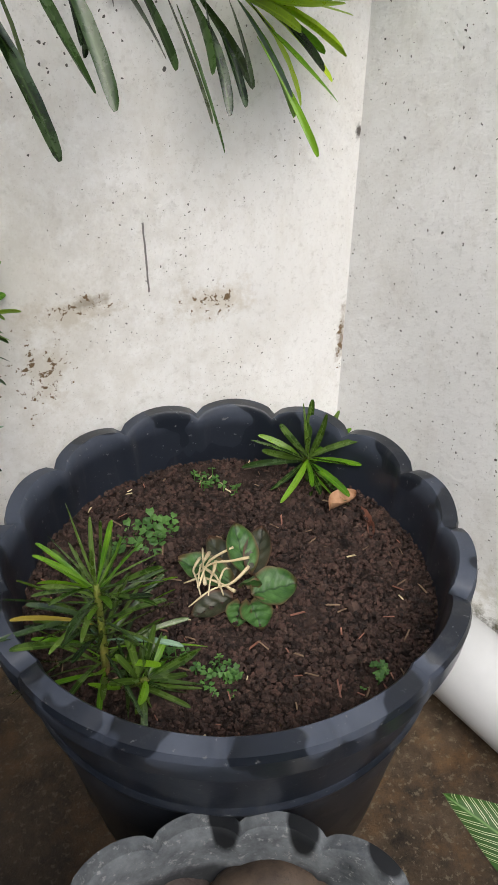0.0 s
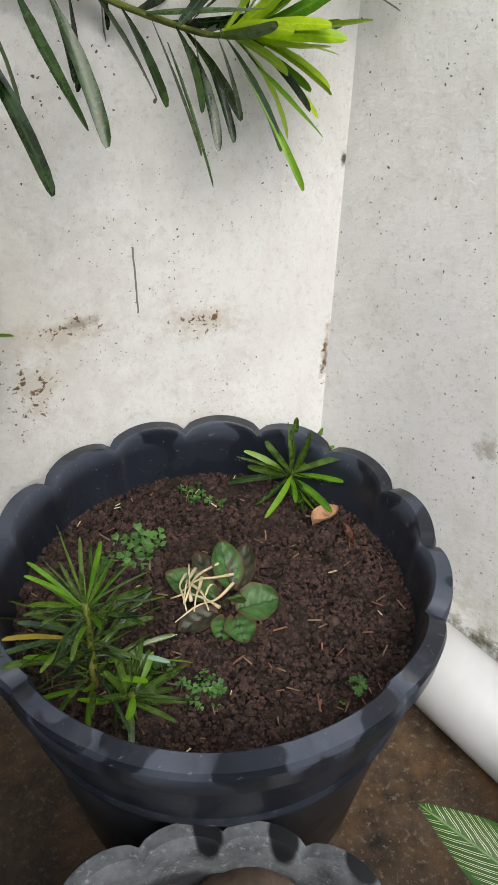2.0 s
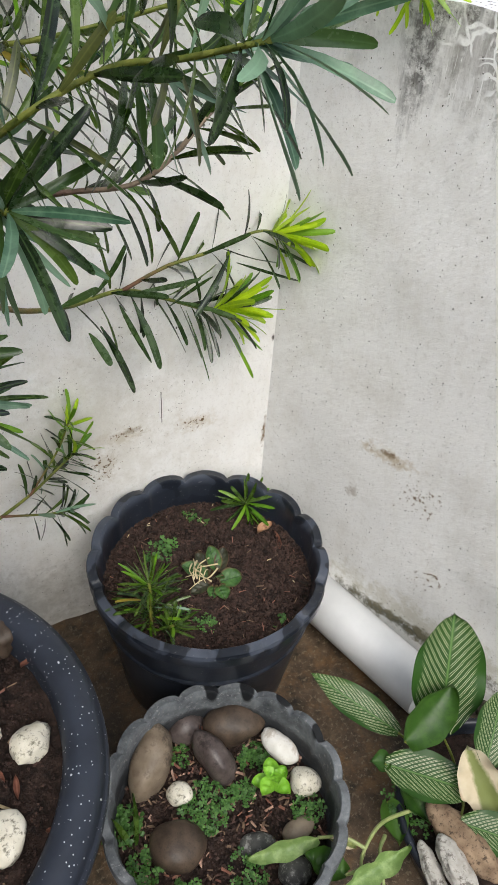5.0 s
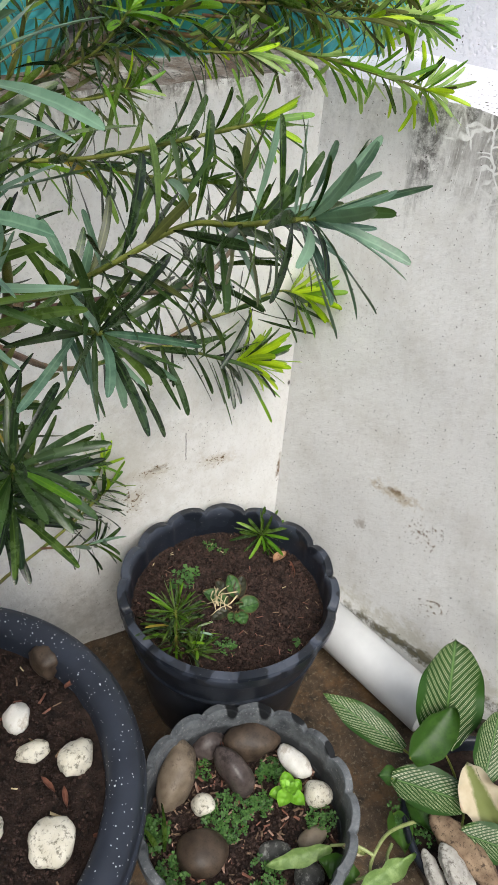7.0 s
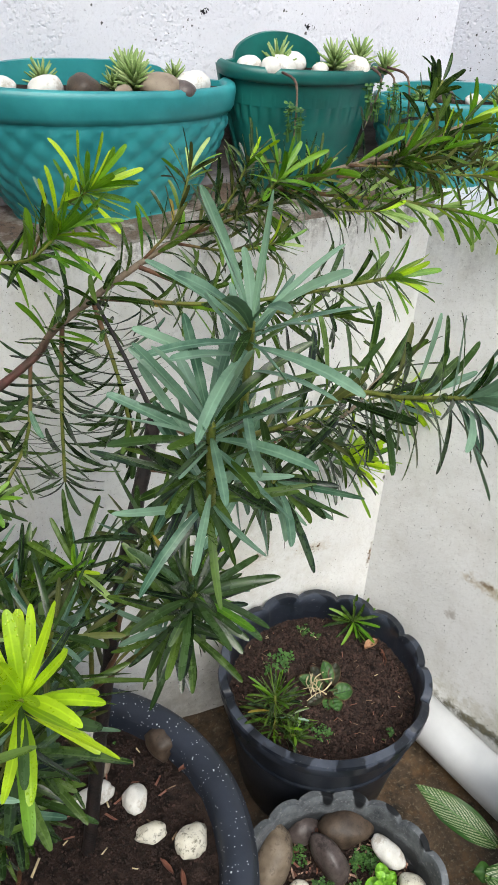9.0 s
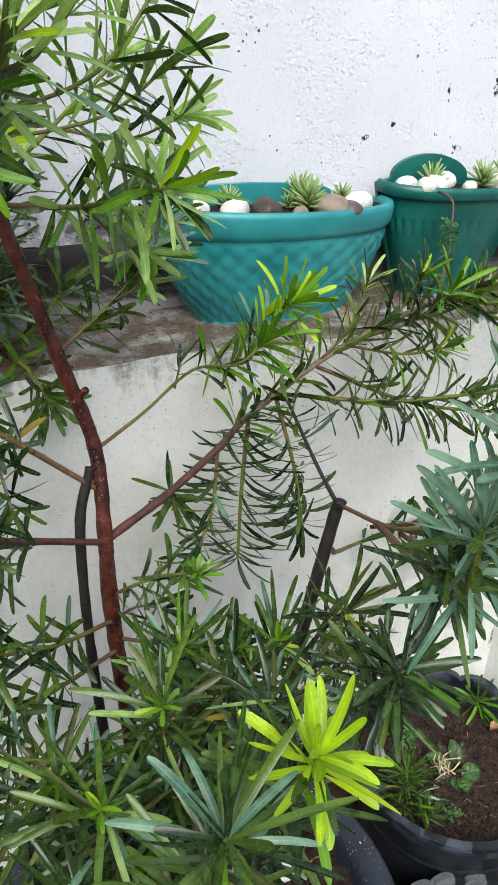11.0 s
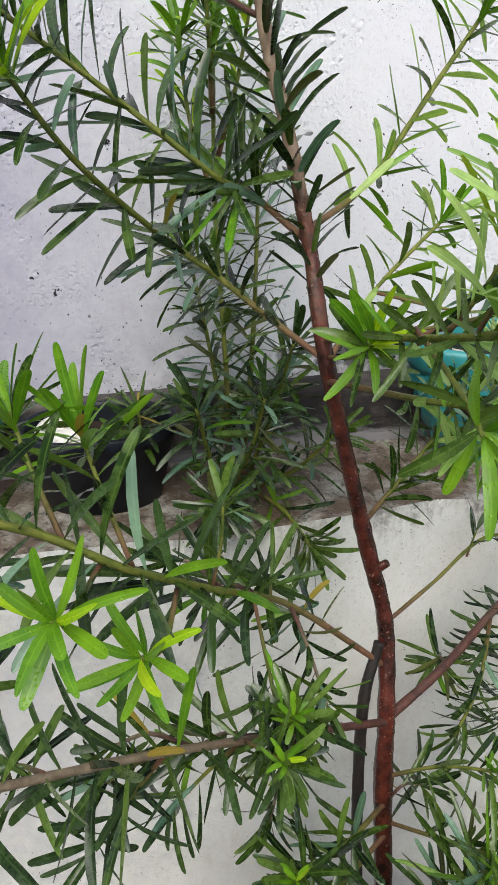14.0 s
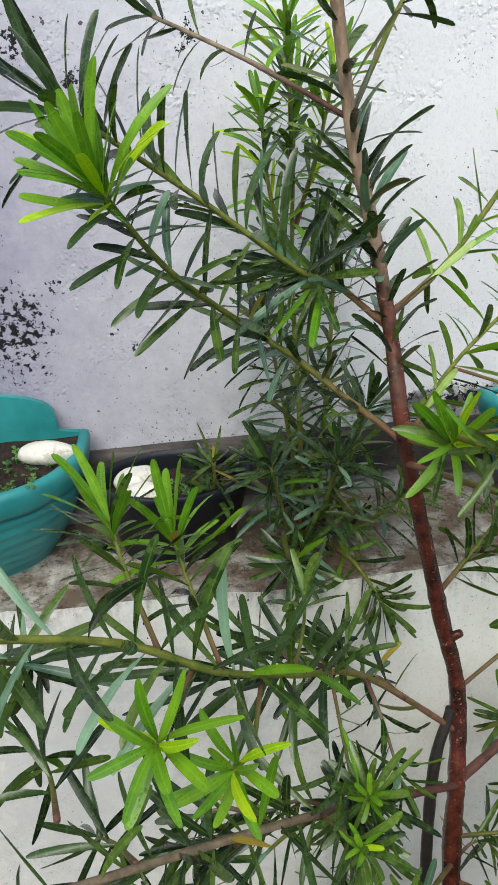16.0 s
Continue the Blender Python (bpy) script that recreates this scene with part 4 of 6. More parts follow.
shoot(tree, [(-0.60, -0.133, 1.05), (-0.615, -0.15, 0.95), (-0.625, -0.165, 0.85)], 0.003, 0.002, 0, 0.05, 170, 0.078, (9, 1, 0, 0, 0.3), 0, 6, 0.06, 75, 0.3, flat=0.5, kinds=(0, 1, 4, 0))
shoot(tree, [(-0.56, -0.125, 1.07), (-0.545, -0.16, 0.98), (-0.535, -0.175, 0.89)], 0.003, 0.002, 0, 0.1, 160, 0.074, (9, 1, 0, 0, 0.3), 0, 6, 0.06, 75, 0.3, flat=0.5, kinds=(0, 1, 4, 0))
shoot(tree, [(-0.64, -0.128, 1.01), (-0.66, -0.16, 0.93), (-0.70, -0.19, 0.88)], 0.0025, 0.002, 0, 0.2, 150, 0.055, DK, 1, 7, 0.045, 70, 0.15)
shoot(tree, [(-0.55, -0.12, 1.07), (-0.42, -0.20, 1.08), (-0.275, -0.305, 1.135)], 0.003, 0.002, 0, 0.15, 130, 0.065, (1.5, 4.5, 1.6, 0.1, 0), (0, 0, 4, 0, 0, 3), 18, 0.06)
shoot(tree, [(-0.50, -0.115, 1.10), (-0.38, -0.16, 1.05), (-0.26, -0.19, 1.03)], 0.003, 0.002, 0, 0.15, 130, 0.06, MD, 1, 8, 0.05)
# small right branch with a bright tuft
shoot(tree, [(-0.803, -0.19, 1.075), (-0.74, -0.165, 1.10), (-0.675, -0.146, 1.136), (-0.634, -0.19, 1.158), (-0.60, -0.195, 1.185)], 0.0023, 0.0016, 0, 0.50, 150, 0.055, (2, 3, 4, 0, 0, 1), (0, 0, 4, 0, 0, 2), 24, 0.062)
shoot(tree, [(-0.70, -0.155, 1.12), (-0.69, -0.15, 1.15)], 0.0015, 0.001, 0, 1.0, 0, tip=0, tip_n=6, tip_L=0.04)
shoot(tree, [(-0.63, -0.17, 1.15), (-0.60, -0.15, 1.185), (-0.560, -0.170, 1.215)], 0.002, 0.001, 0, 0.3, 190, 0.055, YG, (0, 0, 4, 0, 0, 2), 24, 0.058)
# left branches
shoot(tree, [(-0.807, -0.228, 0.972), (-0.88, -0.265, 1.02), (-0.964, -0.307, 1.074), (-1.055, -0.374, 1.156), (-1.135, -0.424, 1.211), (-1.27, -0.50, 1.29)], 0.0044, 0.0028, 3, 0.3, 70, 0.078, DK, 0, 10, 0.07, 62, 0.25, single=True, width=0.0074)
shoot(tree, [(-0.805, -0.205, 1.03), (-0.915, -0.22, 1.144), (-1.002, -0.302, 1.244), (-1.064, -0.358, 1.315), (-1.134, -0.383, 1.377), (-1.27, -0.45, 1.46)], 0.0032, 0.0026, 0, 0.25, 70, 0.08, DK, 0, 10, 0.08, 60, 0.1, single=True, width=0.0074)
shoot(tree, [(-1.03, -0.33, 1.27), (-1.045, -0.39, 1.275), (-1.062, -0.43, 1.303)], 0.002, 0.0018, 0, 1.0, 0, tip=(0, 0, 5, 0, 0, 0.8), tip_n=13, tip_L=0.048, single=True, width=0.0074)
shoot(tree, [(-1.08, -0.362, 1.325), (-1.10, -0.41, 1.325), (-1.105, -0.446, 1.353)], 0.002, 0.0018, 0, 1.0, 0, tip=(0, 0, 5, 0, 0, 0.8), tip_n=13, tip_L=0.048, single=True, width=0.0074)
shoot(tree, [(-1.0, -0.30, 1.243), (-0.99, -0.29, 1.28), (-0.987, -0.283, 1.312)], 0.0016, 0.0012, 0, 1.0, 0, tip=1, tip_n=8, tip_L=0.045)
shoot(tree, [(-1.06, -0.355, 1.313), (-1.075, -0.33, 1.36), (-1.085, -0.31, 1.395)], 0.002, 0.0014, 0, 0.3, 130, 0.055, MD, 2, 18, 0.056)
shoot(tree, [(-1.10, -0.372, 1.35), (-1.118, -0.33, 1.385), (-1.128, -0.30, 1.41)], 0.002, 0.0014, 0, 0.3, 130, 0.055, MD, 2, 18, 0.056)
shoot(tree, [(-0.94, -0.24, 1.17), (-0.93, -0.20, 1.16), (-0.93, -0.16, 1.13)], 0.002, 0.0014, 0, 0.2, 105, 0.07, MD, 0, 9, 0.06)
shoot(tree, [(-0.96, -0.26, 1.20), (-0.95, -0.30, 1.12), (-0.94, -0.32, 1.06)], 0.002, 0.0014, 0, 0.2, 105, 0.07, MD, 0, 9, 0.06)
shoot(tree, [(-0.90, -0.275, 1.03), (-0.93, -0.31, 1.08), (-0.94, -0.33, 1.12)], 0.002, 0.0014, 0, 0.3, 90, 0.06, MD, 1, 9, 0.05)
shoot(tree, [(-0.98, -0.32, 1.09), (-0.97, -0.36, 1.12), (-0.96, -0.38, 1.13)], 0.002, 0.0014, 0, 0.3, 80, 0.06, MD, 1, 10, 0.045)
# upper branches
shoot(tree, [(-0.874, -0.16, 1.369), (-0.922, -0.13, 1.405), (-0.963, -0.119, 1.44), (-1.006, -0.124, 1.475), (-1.07, -0.18, 1.545), (-1.112, -0.215, 1.612)], 0.0034, 0.0022, 0, 0.12, 135, 0.068, DK, (0, 0, 5, 0, 0, 1.5), 26, 0.080, single=True, width=0.0078, tip_w=0.0090, tip_drop=-0.42)
shoot(tree, [(-0.884, -0.125, 1.467), (-0.929, -0.106, 1.505), (-0.961, -0.133, 1.523), (-1.045, -0.14, 1.59), (-1.13, -0.16, 1.655)], 0.0034, 0.0022, 0, 0.12, 150, 0.080, DK, 0, 14, 0.085, 56, -0.25, width=0.0082, tip_drop=-0.3)
shoot(tree, [(-0.914, -0.10, 1.634), (-0.985, -0.05, 1.675), (-1.064, -0.01, 1.712)], 0.0025, 0.0018, 3, 0.5, 60, 0.05, DK, 0, 7, 0.05)
shoot(tree, [(-0.914, -0.10, 1.636), (-0.875, -0.07, 1.70), (-0.85, -0.06, 1.74)], 0.0025, 0.0018, 0, 0.5, 150, 0.05, DK, 1, 12, 0.05)
shoot(tree, [(-0.884, -0.12, 1.47), (-0.80, -0.05, 1.50), (-0.73, -0.03, 1.585), (-0.68, -0.02, 1.65)], 0.0035, 0.002, 0, 0.2, 105, 0.062, (0.3, 3, 2, 0, 0.6, 0, 3), (0, 0, 3, 0, 0, 0, 2), 16, 0.06)
shoot(tree, [(-0.872, -0.16, 1.36), (-0.80, -0.08, 1.40), (-0.72, -0.05, 1.46)], 0.003, 0.002, 0, 0.15, 100, 0.062, (0.3, 3, 2, 0, 0.6, 0, 3), (0, 0, 3, 0, 0, 0, 2), 16, 0.06)
shoot(tree, [(-0.83, -0.17, 1.19), (-0.76, -0.12, 1.22), (-0.69, -0.08, 1.27)], 0.003, 0.002, 0, 0.15, 150, 0.06, MD, 1, 10, 0.06)
shoot(tree, [(-0.872, -0.16, 1.37), (-0.862, -0.215, 1.39), (-0.864, -0.252, 1.415)], 0.002, 0.0015, 0, 0.6, 90, 0.05, MD, (0, 0, 4, 0, 0, 1.5), 16, 0.052, tip_drop=-0.25, width=0.0078)
# branches toward the open yard
shoot(tree, [(-0.873, -0.158, 1.385), (-0.862, -0.25, 1.42), (-0.86, -0.35, 1.455), (-0.858, -0.44, 1.49)], 0.003, 0.0025, 0, 0.45, 110, 0.05, (1, 4, 2, 0, 0, 0, 2), None, 0, 0.05, 55, 0.1, width=0.0058)
shoot(tree, [(-0.858, -0.44, 1.49), (-0.85, -0.49, 1.53), (-0.84, -0.515, 1.60)], 0.0017, 0.0012, 0, 0.15, 100, 0.060, (0, 0.3, 1.0, 0, 0, 0.3, 6), (0, 0, 2, 0, 0, 1, 4), 16, 0.052, 42, -0.25, width=0.0058, tip_drop=-0.25)
shoot(tree, [(-0.86, -0.40, 1.475), (-0.862, -0.43, 1.52), (-0.865, -0.445, 1.575)], 0.0017, 0.0012, 0, 0.15, 100, 0.060, (0, 0.3, 1.0, 0, 0, 0.3, 6), (0, 0, 2, 0, 0, 1, 4), 16, 0.052, 42, -0.25, width=0.0058, tip_drop=-0.25)
shoot(tree, [(-0.858, -0.43, 1.488), (-0.835, -0.45, 1.50), (-0.81, -0.465, 1.53)], 0.0017, 0.0012, 0, 0.15, 100, 0.060, (0, 0.3, 1.0, 0, 0, 0.3, 6), (0, 0, 2, 0, 0, 1, 4), 16, 0.052, 42, -0.25, width=0.0058, tip_drop=-0.25)
shoot(tree, [(-0.858, -0.44, 1.49), (-0.87, -0.47, 1.525), (-0.875, -0.485, 1.56)], 0.0017, 0.0012, 0, 0.15, 100, 0.060, (0, 0.3, 1.0, 0, 0, 0.3, 6), (0, 0, 2, 0, 0, 1, 4), 16, 0.052, 42, -0.25, width=0.0058, tip_drop=-0.25)
shoot(tree, [(-0.86, -0.36, 1.458), (-0.845, -0.38, 1.50), (-0.83, -0.39, 1.55)], 0.0017, 0.0012, 0, 0.15, 100, 0.060, (0, 0.3, 1.0, 0, 0, 0.3, 6), (0, 0, 2, 0, 0, 1, 4), 16, 0.052, 42, -0.25, width=0.0058, tip_drop=-0.25)
shoot(tree, [(-0.865, -0.33, 1.455), (-0.868, -0.40, 1.445), (-0.885, -0.466, 1.448)], 0.002, 0.0015, 0, 0.6, 60, 0.045, (1, 4, 2, 0, 0, 0, 2), (0, 1, 4), 9, 0.05)
shoot(tree, [(-0.87, -0.17, 1.35), (-0.80, -0.28, 1.37), (-0.745, -0.36, 1.40)], 0.003, 0.002, 0, 0.3, 160, 0.07, (1, 4, 2, 0, 0, 0, 2), (0, 0, 3, 0, 0, 1, 2), 14, 0.06)
for a, z in (((-0.80, -0.08, 1.40), (-0.690, -0.20, 1.425)), ((-0.862, -0.25, 1.42), (-0.700, -0.24, 1.480)), ((-0.86, -0.33, 1.450), (-0.735, -0.32, 1.530)), ((-0.80, -0.28, 1.37), (-0.740, -0.24, 1.315)), ((-0.76, -0.12, 1.22), (-0.70, -0.16, 1.33))):
    a, z = Vector(a), Vector(z)
    shoot(tree, [a, a.lerp(z, 0.5) + Vector((0.01, -0.018, -0.012)), z], 0.0018, 0.0013, 0, 0.25, 92, 0.060, (0.8, 4, 1.4, 0, 1.5, 0, 2), (0, 1, 2, 0, 0, 0.5, 2.5), 12, 0.056, 54, 0.08, width=0.0070)
for p0, p1 in (((-0.915, -0.22, 1.144), (-0.90, -0.30, 1.09)), ((-0.96, -0.26, 1.20), (-1.00, -0.22, 1.17)), ((-0.88, -0.265, 1.02), (-0.93, -0.23, 0.96)), ((-0.964, -0.307, 1.074), (-1.02, -0.27, 1.03)), ((-0.92, -0.285, 1.045), (-0.96, -0.33, 0.99)), ((-0.87, -0.215, 1.10), (-0.90, -0.15, 1.07)), ((-1.03, -0.35, 1.13), (-1.09, -0.32, 1.11)), ((-0.99, -0.29, 1.23), (-1.03, -0.24, 1.23)),
               ((-0.810, -0.25, 0.87), (-0.74, -0.21, 0.83)), ((-0.72, -0.18, 0.99), (-0.70, -0.12, 0.93))):
    a, z = Vector(p0), Vector(p1)
    shoot(tree, [a, a.lerp(z, 0.5) + Vector((0, 0.006, 0.008)), z], 0.0022, 0.0014, 3, 0.15, 88, 0.060, (4, 4, 0.3, 0.15, 1.2, 0, 0, 1.5), (2, 3, 1), 8, 0.050, 58, 0.12, width=0.0070)
# low shoots
shoot(tree, [(-0.81, -0.25, 0.87), (-0.88, -0.32, 0.92), (-0.95, -0.386, 0.991)], 0.003, 0.002, 0, 0.3, 110, 0.065, DK, 1, 12, 0.055)
shoot(tree, [(-0.81, -0.26, 0.83), (-0.90, -0.34, 0.87), (-0.97, -0.414, 0.932)], 0.003, 0.002, 0, 0.3, 110, 0.065, DK, 1, 12, 0.055)
shoot(tree, [(-0.80, -0.42, 0.65), (-0.86, -0.43, 0.84), (-1.0, -0.44, 0.93), (-1.13, -0.46, 0.96)], 0.003, 0.002, 0, 0.35, 110, 0.075, DK, 0, 12, 0.07)
shoot(tree, [(-0.81, -0.24, 0.90), (-0.76, -0.27, 0.94), (-0.72, -0.31, 0.97)], 0.0025, 0.0015, 0, 0.2, 95, 0.058, MD, 2, 8, 0.035)
shoot(tree, [(-0.81, -0.25, 0.84), (-0.74, -0.33, 0.88), (-0.70, -0.40, 0.93)], 0.0025, 0.0015, 0, 0.2, 105, 0.062, MD, 1, 9, 0.045)
# stem with the stub: branches over the two small pots
shoot(tree, [(-0.538, -0.288, 1.005), (-0.525, -0.40, 1.05), (-0.492, -0.485, 1.115), (-0.442, -0.50, 1.143), (-0.416, -0.535, 1.155), (-0.385, -0.575, 1.172)], 0.0028, 0.0017, 0, 0.25, 150, 0.072, (4, 3, 0, 0, 1.5, 0, 0, 1), (0.5, 0.3, 0, 0, 5), 20, 0.072, 62, 0.12, single=True, width=0.0070, tip_w=0.0088)
shoot(tree, [(-0.525, -0.40, 1.045), (-0.515, -0.46, 1.055), (-0.506, -0.505, 1.075)], 0.003, 0.002, 0, 0.3, 130, 0.075, (4, 2, 0, 0, 2), (4, 0, 0, 0, 2), 14, 0.075)
MINT = (0.3, 0.4, 0, 0, 5)
shoot(tree, [(-0.53, -0.36, 1.03), (-0.575, -0.53, 1.11), (-0.607, -0.615, 1.175), (-0.612, -0.627, 1.240)], 0.004, 0.0025, 0, 0.5, 80, 0.066, (2, 3, 0, 0, 3), MINT, 22, 0.066, 62, 0.12, width=0.0058)
shoot(tree, [(-0.575, -0.53, 1.11), (-0.58, -0.59, 1.18), (-0.588, -0.615, 1.235), (-0.590, -0.625, 1.295)], 0.003, 0.002, 0, 0.5, 80, 0.062, (2, 3, 0, 0, 3), MINT, 20, 0.066, 62, 0.12, width=0.0058)
shoot(tree, [(-0.565, -0.48, 1.11), (-0.59, -0.55, 1.15), (-0.612, -0.600, 1.185)], 0.003, 0.002, 0, 0.5, 80, 0.062, (2, 3, 0, 0, 3), (2, 2, 0, 0, 3), 16, 0.066, 62, 0.25, width=0.0058)
twig = shoot(tree, [(-0.55, -0.30, 0.95), (-0.45, -0.12, 0.78), (-0.36, -0.035, 0.712), (-0.272, -0.022, 0.711), (-0.206, -0.025, 0.684), (-0.155, -0.048, 0.668), (-0.128, -0.056, 0.669)], 0.004, 0.002, 0, 0.30, 46, 0.095, (9, 2, 0, 0, 0.3), (0, 0, 1.5, 0, 0, 5), 30, 0.086, 58, 0.4, width=0.0090, tip_w=0.0105, spread=40, tip_drop=-0.12)
shoot(tree, [(-0.272, -0.022, 0.711), (-0.205, -0.022, 0.735), (-0.142, -0.022, 0.744), (-0.068, -0.027, 0.765), (-0.030, -0.040, 0.762)], 0.003, 0.002, 0, 0.08, 52, 0.085, (9, 2, 0, 0, 0.3), (0, 0, 1.5, 0, 0, 5), 30, 0.082, 58, 0.3, width=0.0082, tip_w=0.0105, spread=48)
# long hanging leaves of the two twigs: stalk, tip, width, leaf tone
HANG = [((-0.316, -0.050, 0.680), (-0.280, -0.100, 0.593), 0.0125, 0), ((-0.280, -0.030, 0.694), (-0.264, -0.090, 0.631), 0.0125, 0), ((-0.260, -0.030, 0.695), (-0.231, -0.080, 0.614), 0.0115, 0), ((-0.178, -0.030, 0.661), (-0.169, -0.100, 0.582), 0.0045, 0), ((-0.161, -0.030, 0.657), (-0.150, -0.090, 0.608), 0.0080, 0), ((-0.148, -0.030, 0.648), (-0.140, -0.080, 0.604), 0.0060, 0), ((-0.129, -0.060, 0.642), (-0.098, -0.110, 0.574), 0.0040, 2), ((-0.118, -0.060, 0.646), (-0.084, -0.100, 0.606), 0.0075, 2), ((-0.130, -0.020, 0.702), (-0.216, -0.060, 0.704), 0.0080, 0), ((-0.102, -0.020, 0.739), (-0.175, -0.080, 0.677), 0.0090, 0), ((-0.073, -0.030, 0.760), (0.033, -0.050, 0.700), 0.0060, 0), ((-0.097, -0.030, 0.723), (0.007, -0.060, 0.680), 0.0060, 0), ((-0.336, -0.060, 0.680), (-0.318, -0.100, 0.654), 0.0130, 0), ((-0.120, -0.050, 0.658), (-0.055, -0.070, 0.676), 0.0090, 1)]
recs = []
for b, e, w, m in HANG:
    v = Vector(e) - Vector(b)
    recs.append((Vector(b), v.normalized(), Vector((0.25, -0.85, 0.35)), v.length * 1.03, w, rng.choice((0, 1, 2, 3, 4, 5)), m))
leaves_on(twig, recs, True)
shoot(tree, [(-0.52, -0.33, 1.0), (-0.44, -0.37, 1.02), (-0.378, -0.389, 1.03), (-0.31, -0.37, 1.07)], 0.0025, 0.0018, 3, 0.2, 140, 0.07, MD, 1, 10, 0.06)
shoot(tree, [(-0.66, -0.36, 0.62), (-0.58, -0.13, 0.42), (-0.46, -0.05, 0.40), (-0.405, -0.04, 0.43), (-0.368, -0.035, 0.455)], 0.003, 0.0018, 0, 0.5, 70, 0.06, DK, (0, 0, 4, 0, 0, 3), 9, 0.05, 62, 0.3, width=0.008)
shoot(tree, [(-0.45, -0.05, 0.405), (-0.395, -0.03, 0.46), (-0.37, -0.03, 0.515)], 0.002, 0.0014, 0, 0.25, 80, 0.05, MD, (0, 0, 4, 0, 0, 3), 9, 0.045, width=0.0075)
shoot(tree, [(-0.50, -0.07, 0.40), (-0.43, -0.07, 0.375), (-0.395, -0.07, 0.37)], 0.002, 0.0014, 0, 0.2, 130, 0.06, DK, 0, 7, 0.05, width=0.008)
shoot(tree, [(-0.538, -0.285, 1.0), (-0.546, -0.231, 1.03), (-0.57, -0.19, 1.10)], 0.003, 0.002, 2, 0.6, 70, 0.05, MD, 1, 5, 0.04)
shoot(tree, [(-0.66, -0.37, 0.70), (-0.60, -0.48, 0.90), (-0.585, -0.53, 1.0)], 0.003, 0.002, 0, 0.45, 150, 0.075, DK, 0, 14, 0.07, 60, 0.3)
# shoots at the open side of the pot
shoot(tree, [(-0.83, -0.45, 0.38), (-0.79, -0.56, 0.80), (-0.734, -0.665, 1.118)], 0.004, 0.002, 0, 0.6, 90, 0.075, DK, 5, 26, 0.056, 58, 0.2, width=0.0075, tip_w=0.0076, spread=70)
shoot(tree, [(-0.85, -0.48, 0.38), (-0.83, -0.60, 0.78), (-0.803, -0.694, 1.110)], 0.004, 0.002, 0, 0.62, 100, 0.078, (2, 4, 0.2, 0, 1.5, 0, 0, 1), (2, 4.5, 0.2, 0, 0.5), 20, 0.078, 68, 0.08, width=0.0060)
shoot(tree, [(-0.86, -0.48, 0.38), (-0.88, -0.53, 0.65), (-0.90, -0.56, 0.86)], 0.004, 0.002, 0, 0.45, 120, 0.085, DK, 0, 14, 0.085, 62, 0.15)
shoot(tree, [(-0.82, -0.44, 0.38), (-0.785, -0.49, 0.70), (-0.745, -0.545, 0.90)], 0.004, 0.002, 0, 0.45, 130, 0.085, MD, 1, 14, 0.08, 62, 0.15)
shoot(tree, [(-0.80, -0.44, 0.38), (-0.82, -0.47, 0.68), (-0.80, -0.52, 0.90)], 0.004, 0.002, 0, 0.45, 130, 0.085, DK, 0, 14, 0.08, 62, 0.15)
shoot(tree, [(-0.90, -0.40, 0.38), (-0.95, -0.47, 0.62), (-0.99, -0.52, 0.80)], 0.004, 0.002, 0, 0.45, 120, 0.08, MD, 1, 12, 0.08, 62, 0.15)
# thick growth low over the large pot
for tip, root, mats, ln, tp in [((-0.756, -0.384, 0.941), (-0.807, -0.30, 0.60), MD, 0.08, 1), ((-0.725, -0.455, 0.95), (-0.805, -0.31, 0.55), DK, 0.085, 0), ((-0.66, -0.406, 0.94), (-0.66, -0.365, 0.62), MD, 0.08, 1), ((-0.585, -0.413, 0.965), (-0.62, -0.343, 0.74), MD, 0.075, 0), ((-0.56, -0.45, 0.915), (-0.635, -0.352, 0.70), MD, 0.075, 1),
                                ((-0.866, -0.543, 0.95), (-0.85, -0.44, 0.39), MD, 0.09, 1), ((-0.90, -0.47, 0.90), (-0.87, -0.42, 0.39), DK, 0.085, 1), ((-0.80, -0.49, 0.99), (-0.82, -0.42, 0.39), DK, 0.09, 1), ((-0.95, -0.44, 0.86), (-0.88, -0.40, 0.39), DK, 0.085, 0), ((-0.742, -0.382, 0.87), (-0.804, -0.33, 0.47), MD, 0.075, 1), ((-0.70, -0.50, 0.97), (-0.79, -0.40, 0.39), MD, 0.085, 0)]:
    a, z = Vector(root), Vector(tip)
    shoot(tree, [a, a.lerp(z, 0.5) + Vector((0.01, 0.015, 0.03)), z], 0.0035, 0.0018, 0, 0.45, 112, ln * 1.05, (mats[0] * 0.4, 4, 0.3, 0.05, 1.5, 0, 0.3, 2.5), tp, 8, ln, 52, 0.2, width=0.0062)
# hanging sprays under the left branches
for tip, root in [((-1.209, -0.301, 1.194), (-1.18, -0.40, 1.24)), ((-1.17, -0.34, 1.133), (-1.13, -0.42, 1.21)), ((-1.203, -0.283, 1.269), (-1.20, -0.42, 1.41)), ((-1.101, -0.303, 1.047), (-1.06, -0.376, 1.158)), ((-1.045, -0.309, 1.006), (-0.98, -0.315, 1.085)), ((-1.074, -0.406, 0.932), (-0.97, -0.414, 0.93)), ((-1.117, -0.353, 1.029), (-1.05, -0.37, 1.15))]:
    a, z = Vector(root), Vector(tip)
    shoot(tree, [a, a.lerp(z, 0.5) + Vector((0, 0.01, -0.01)), z], 0.0025, 0.0015, 0, 0.25, 62, 0.07, DK, 0, 6, 0.065, 58, 0.2, width=0.0072)
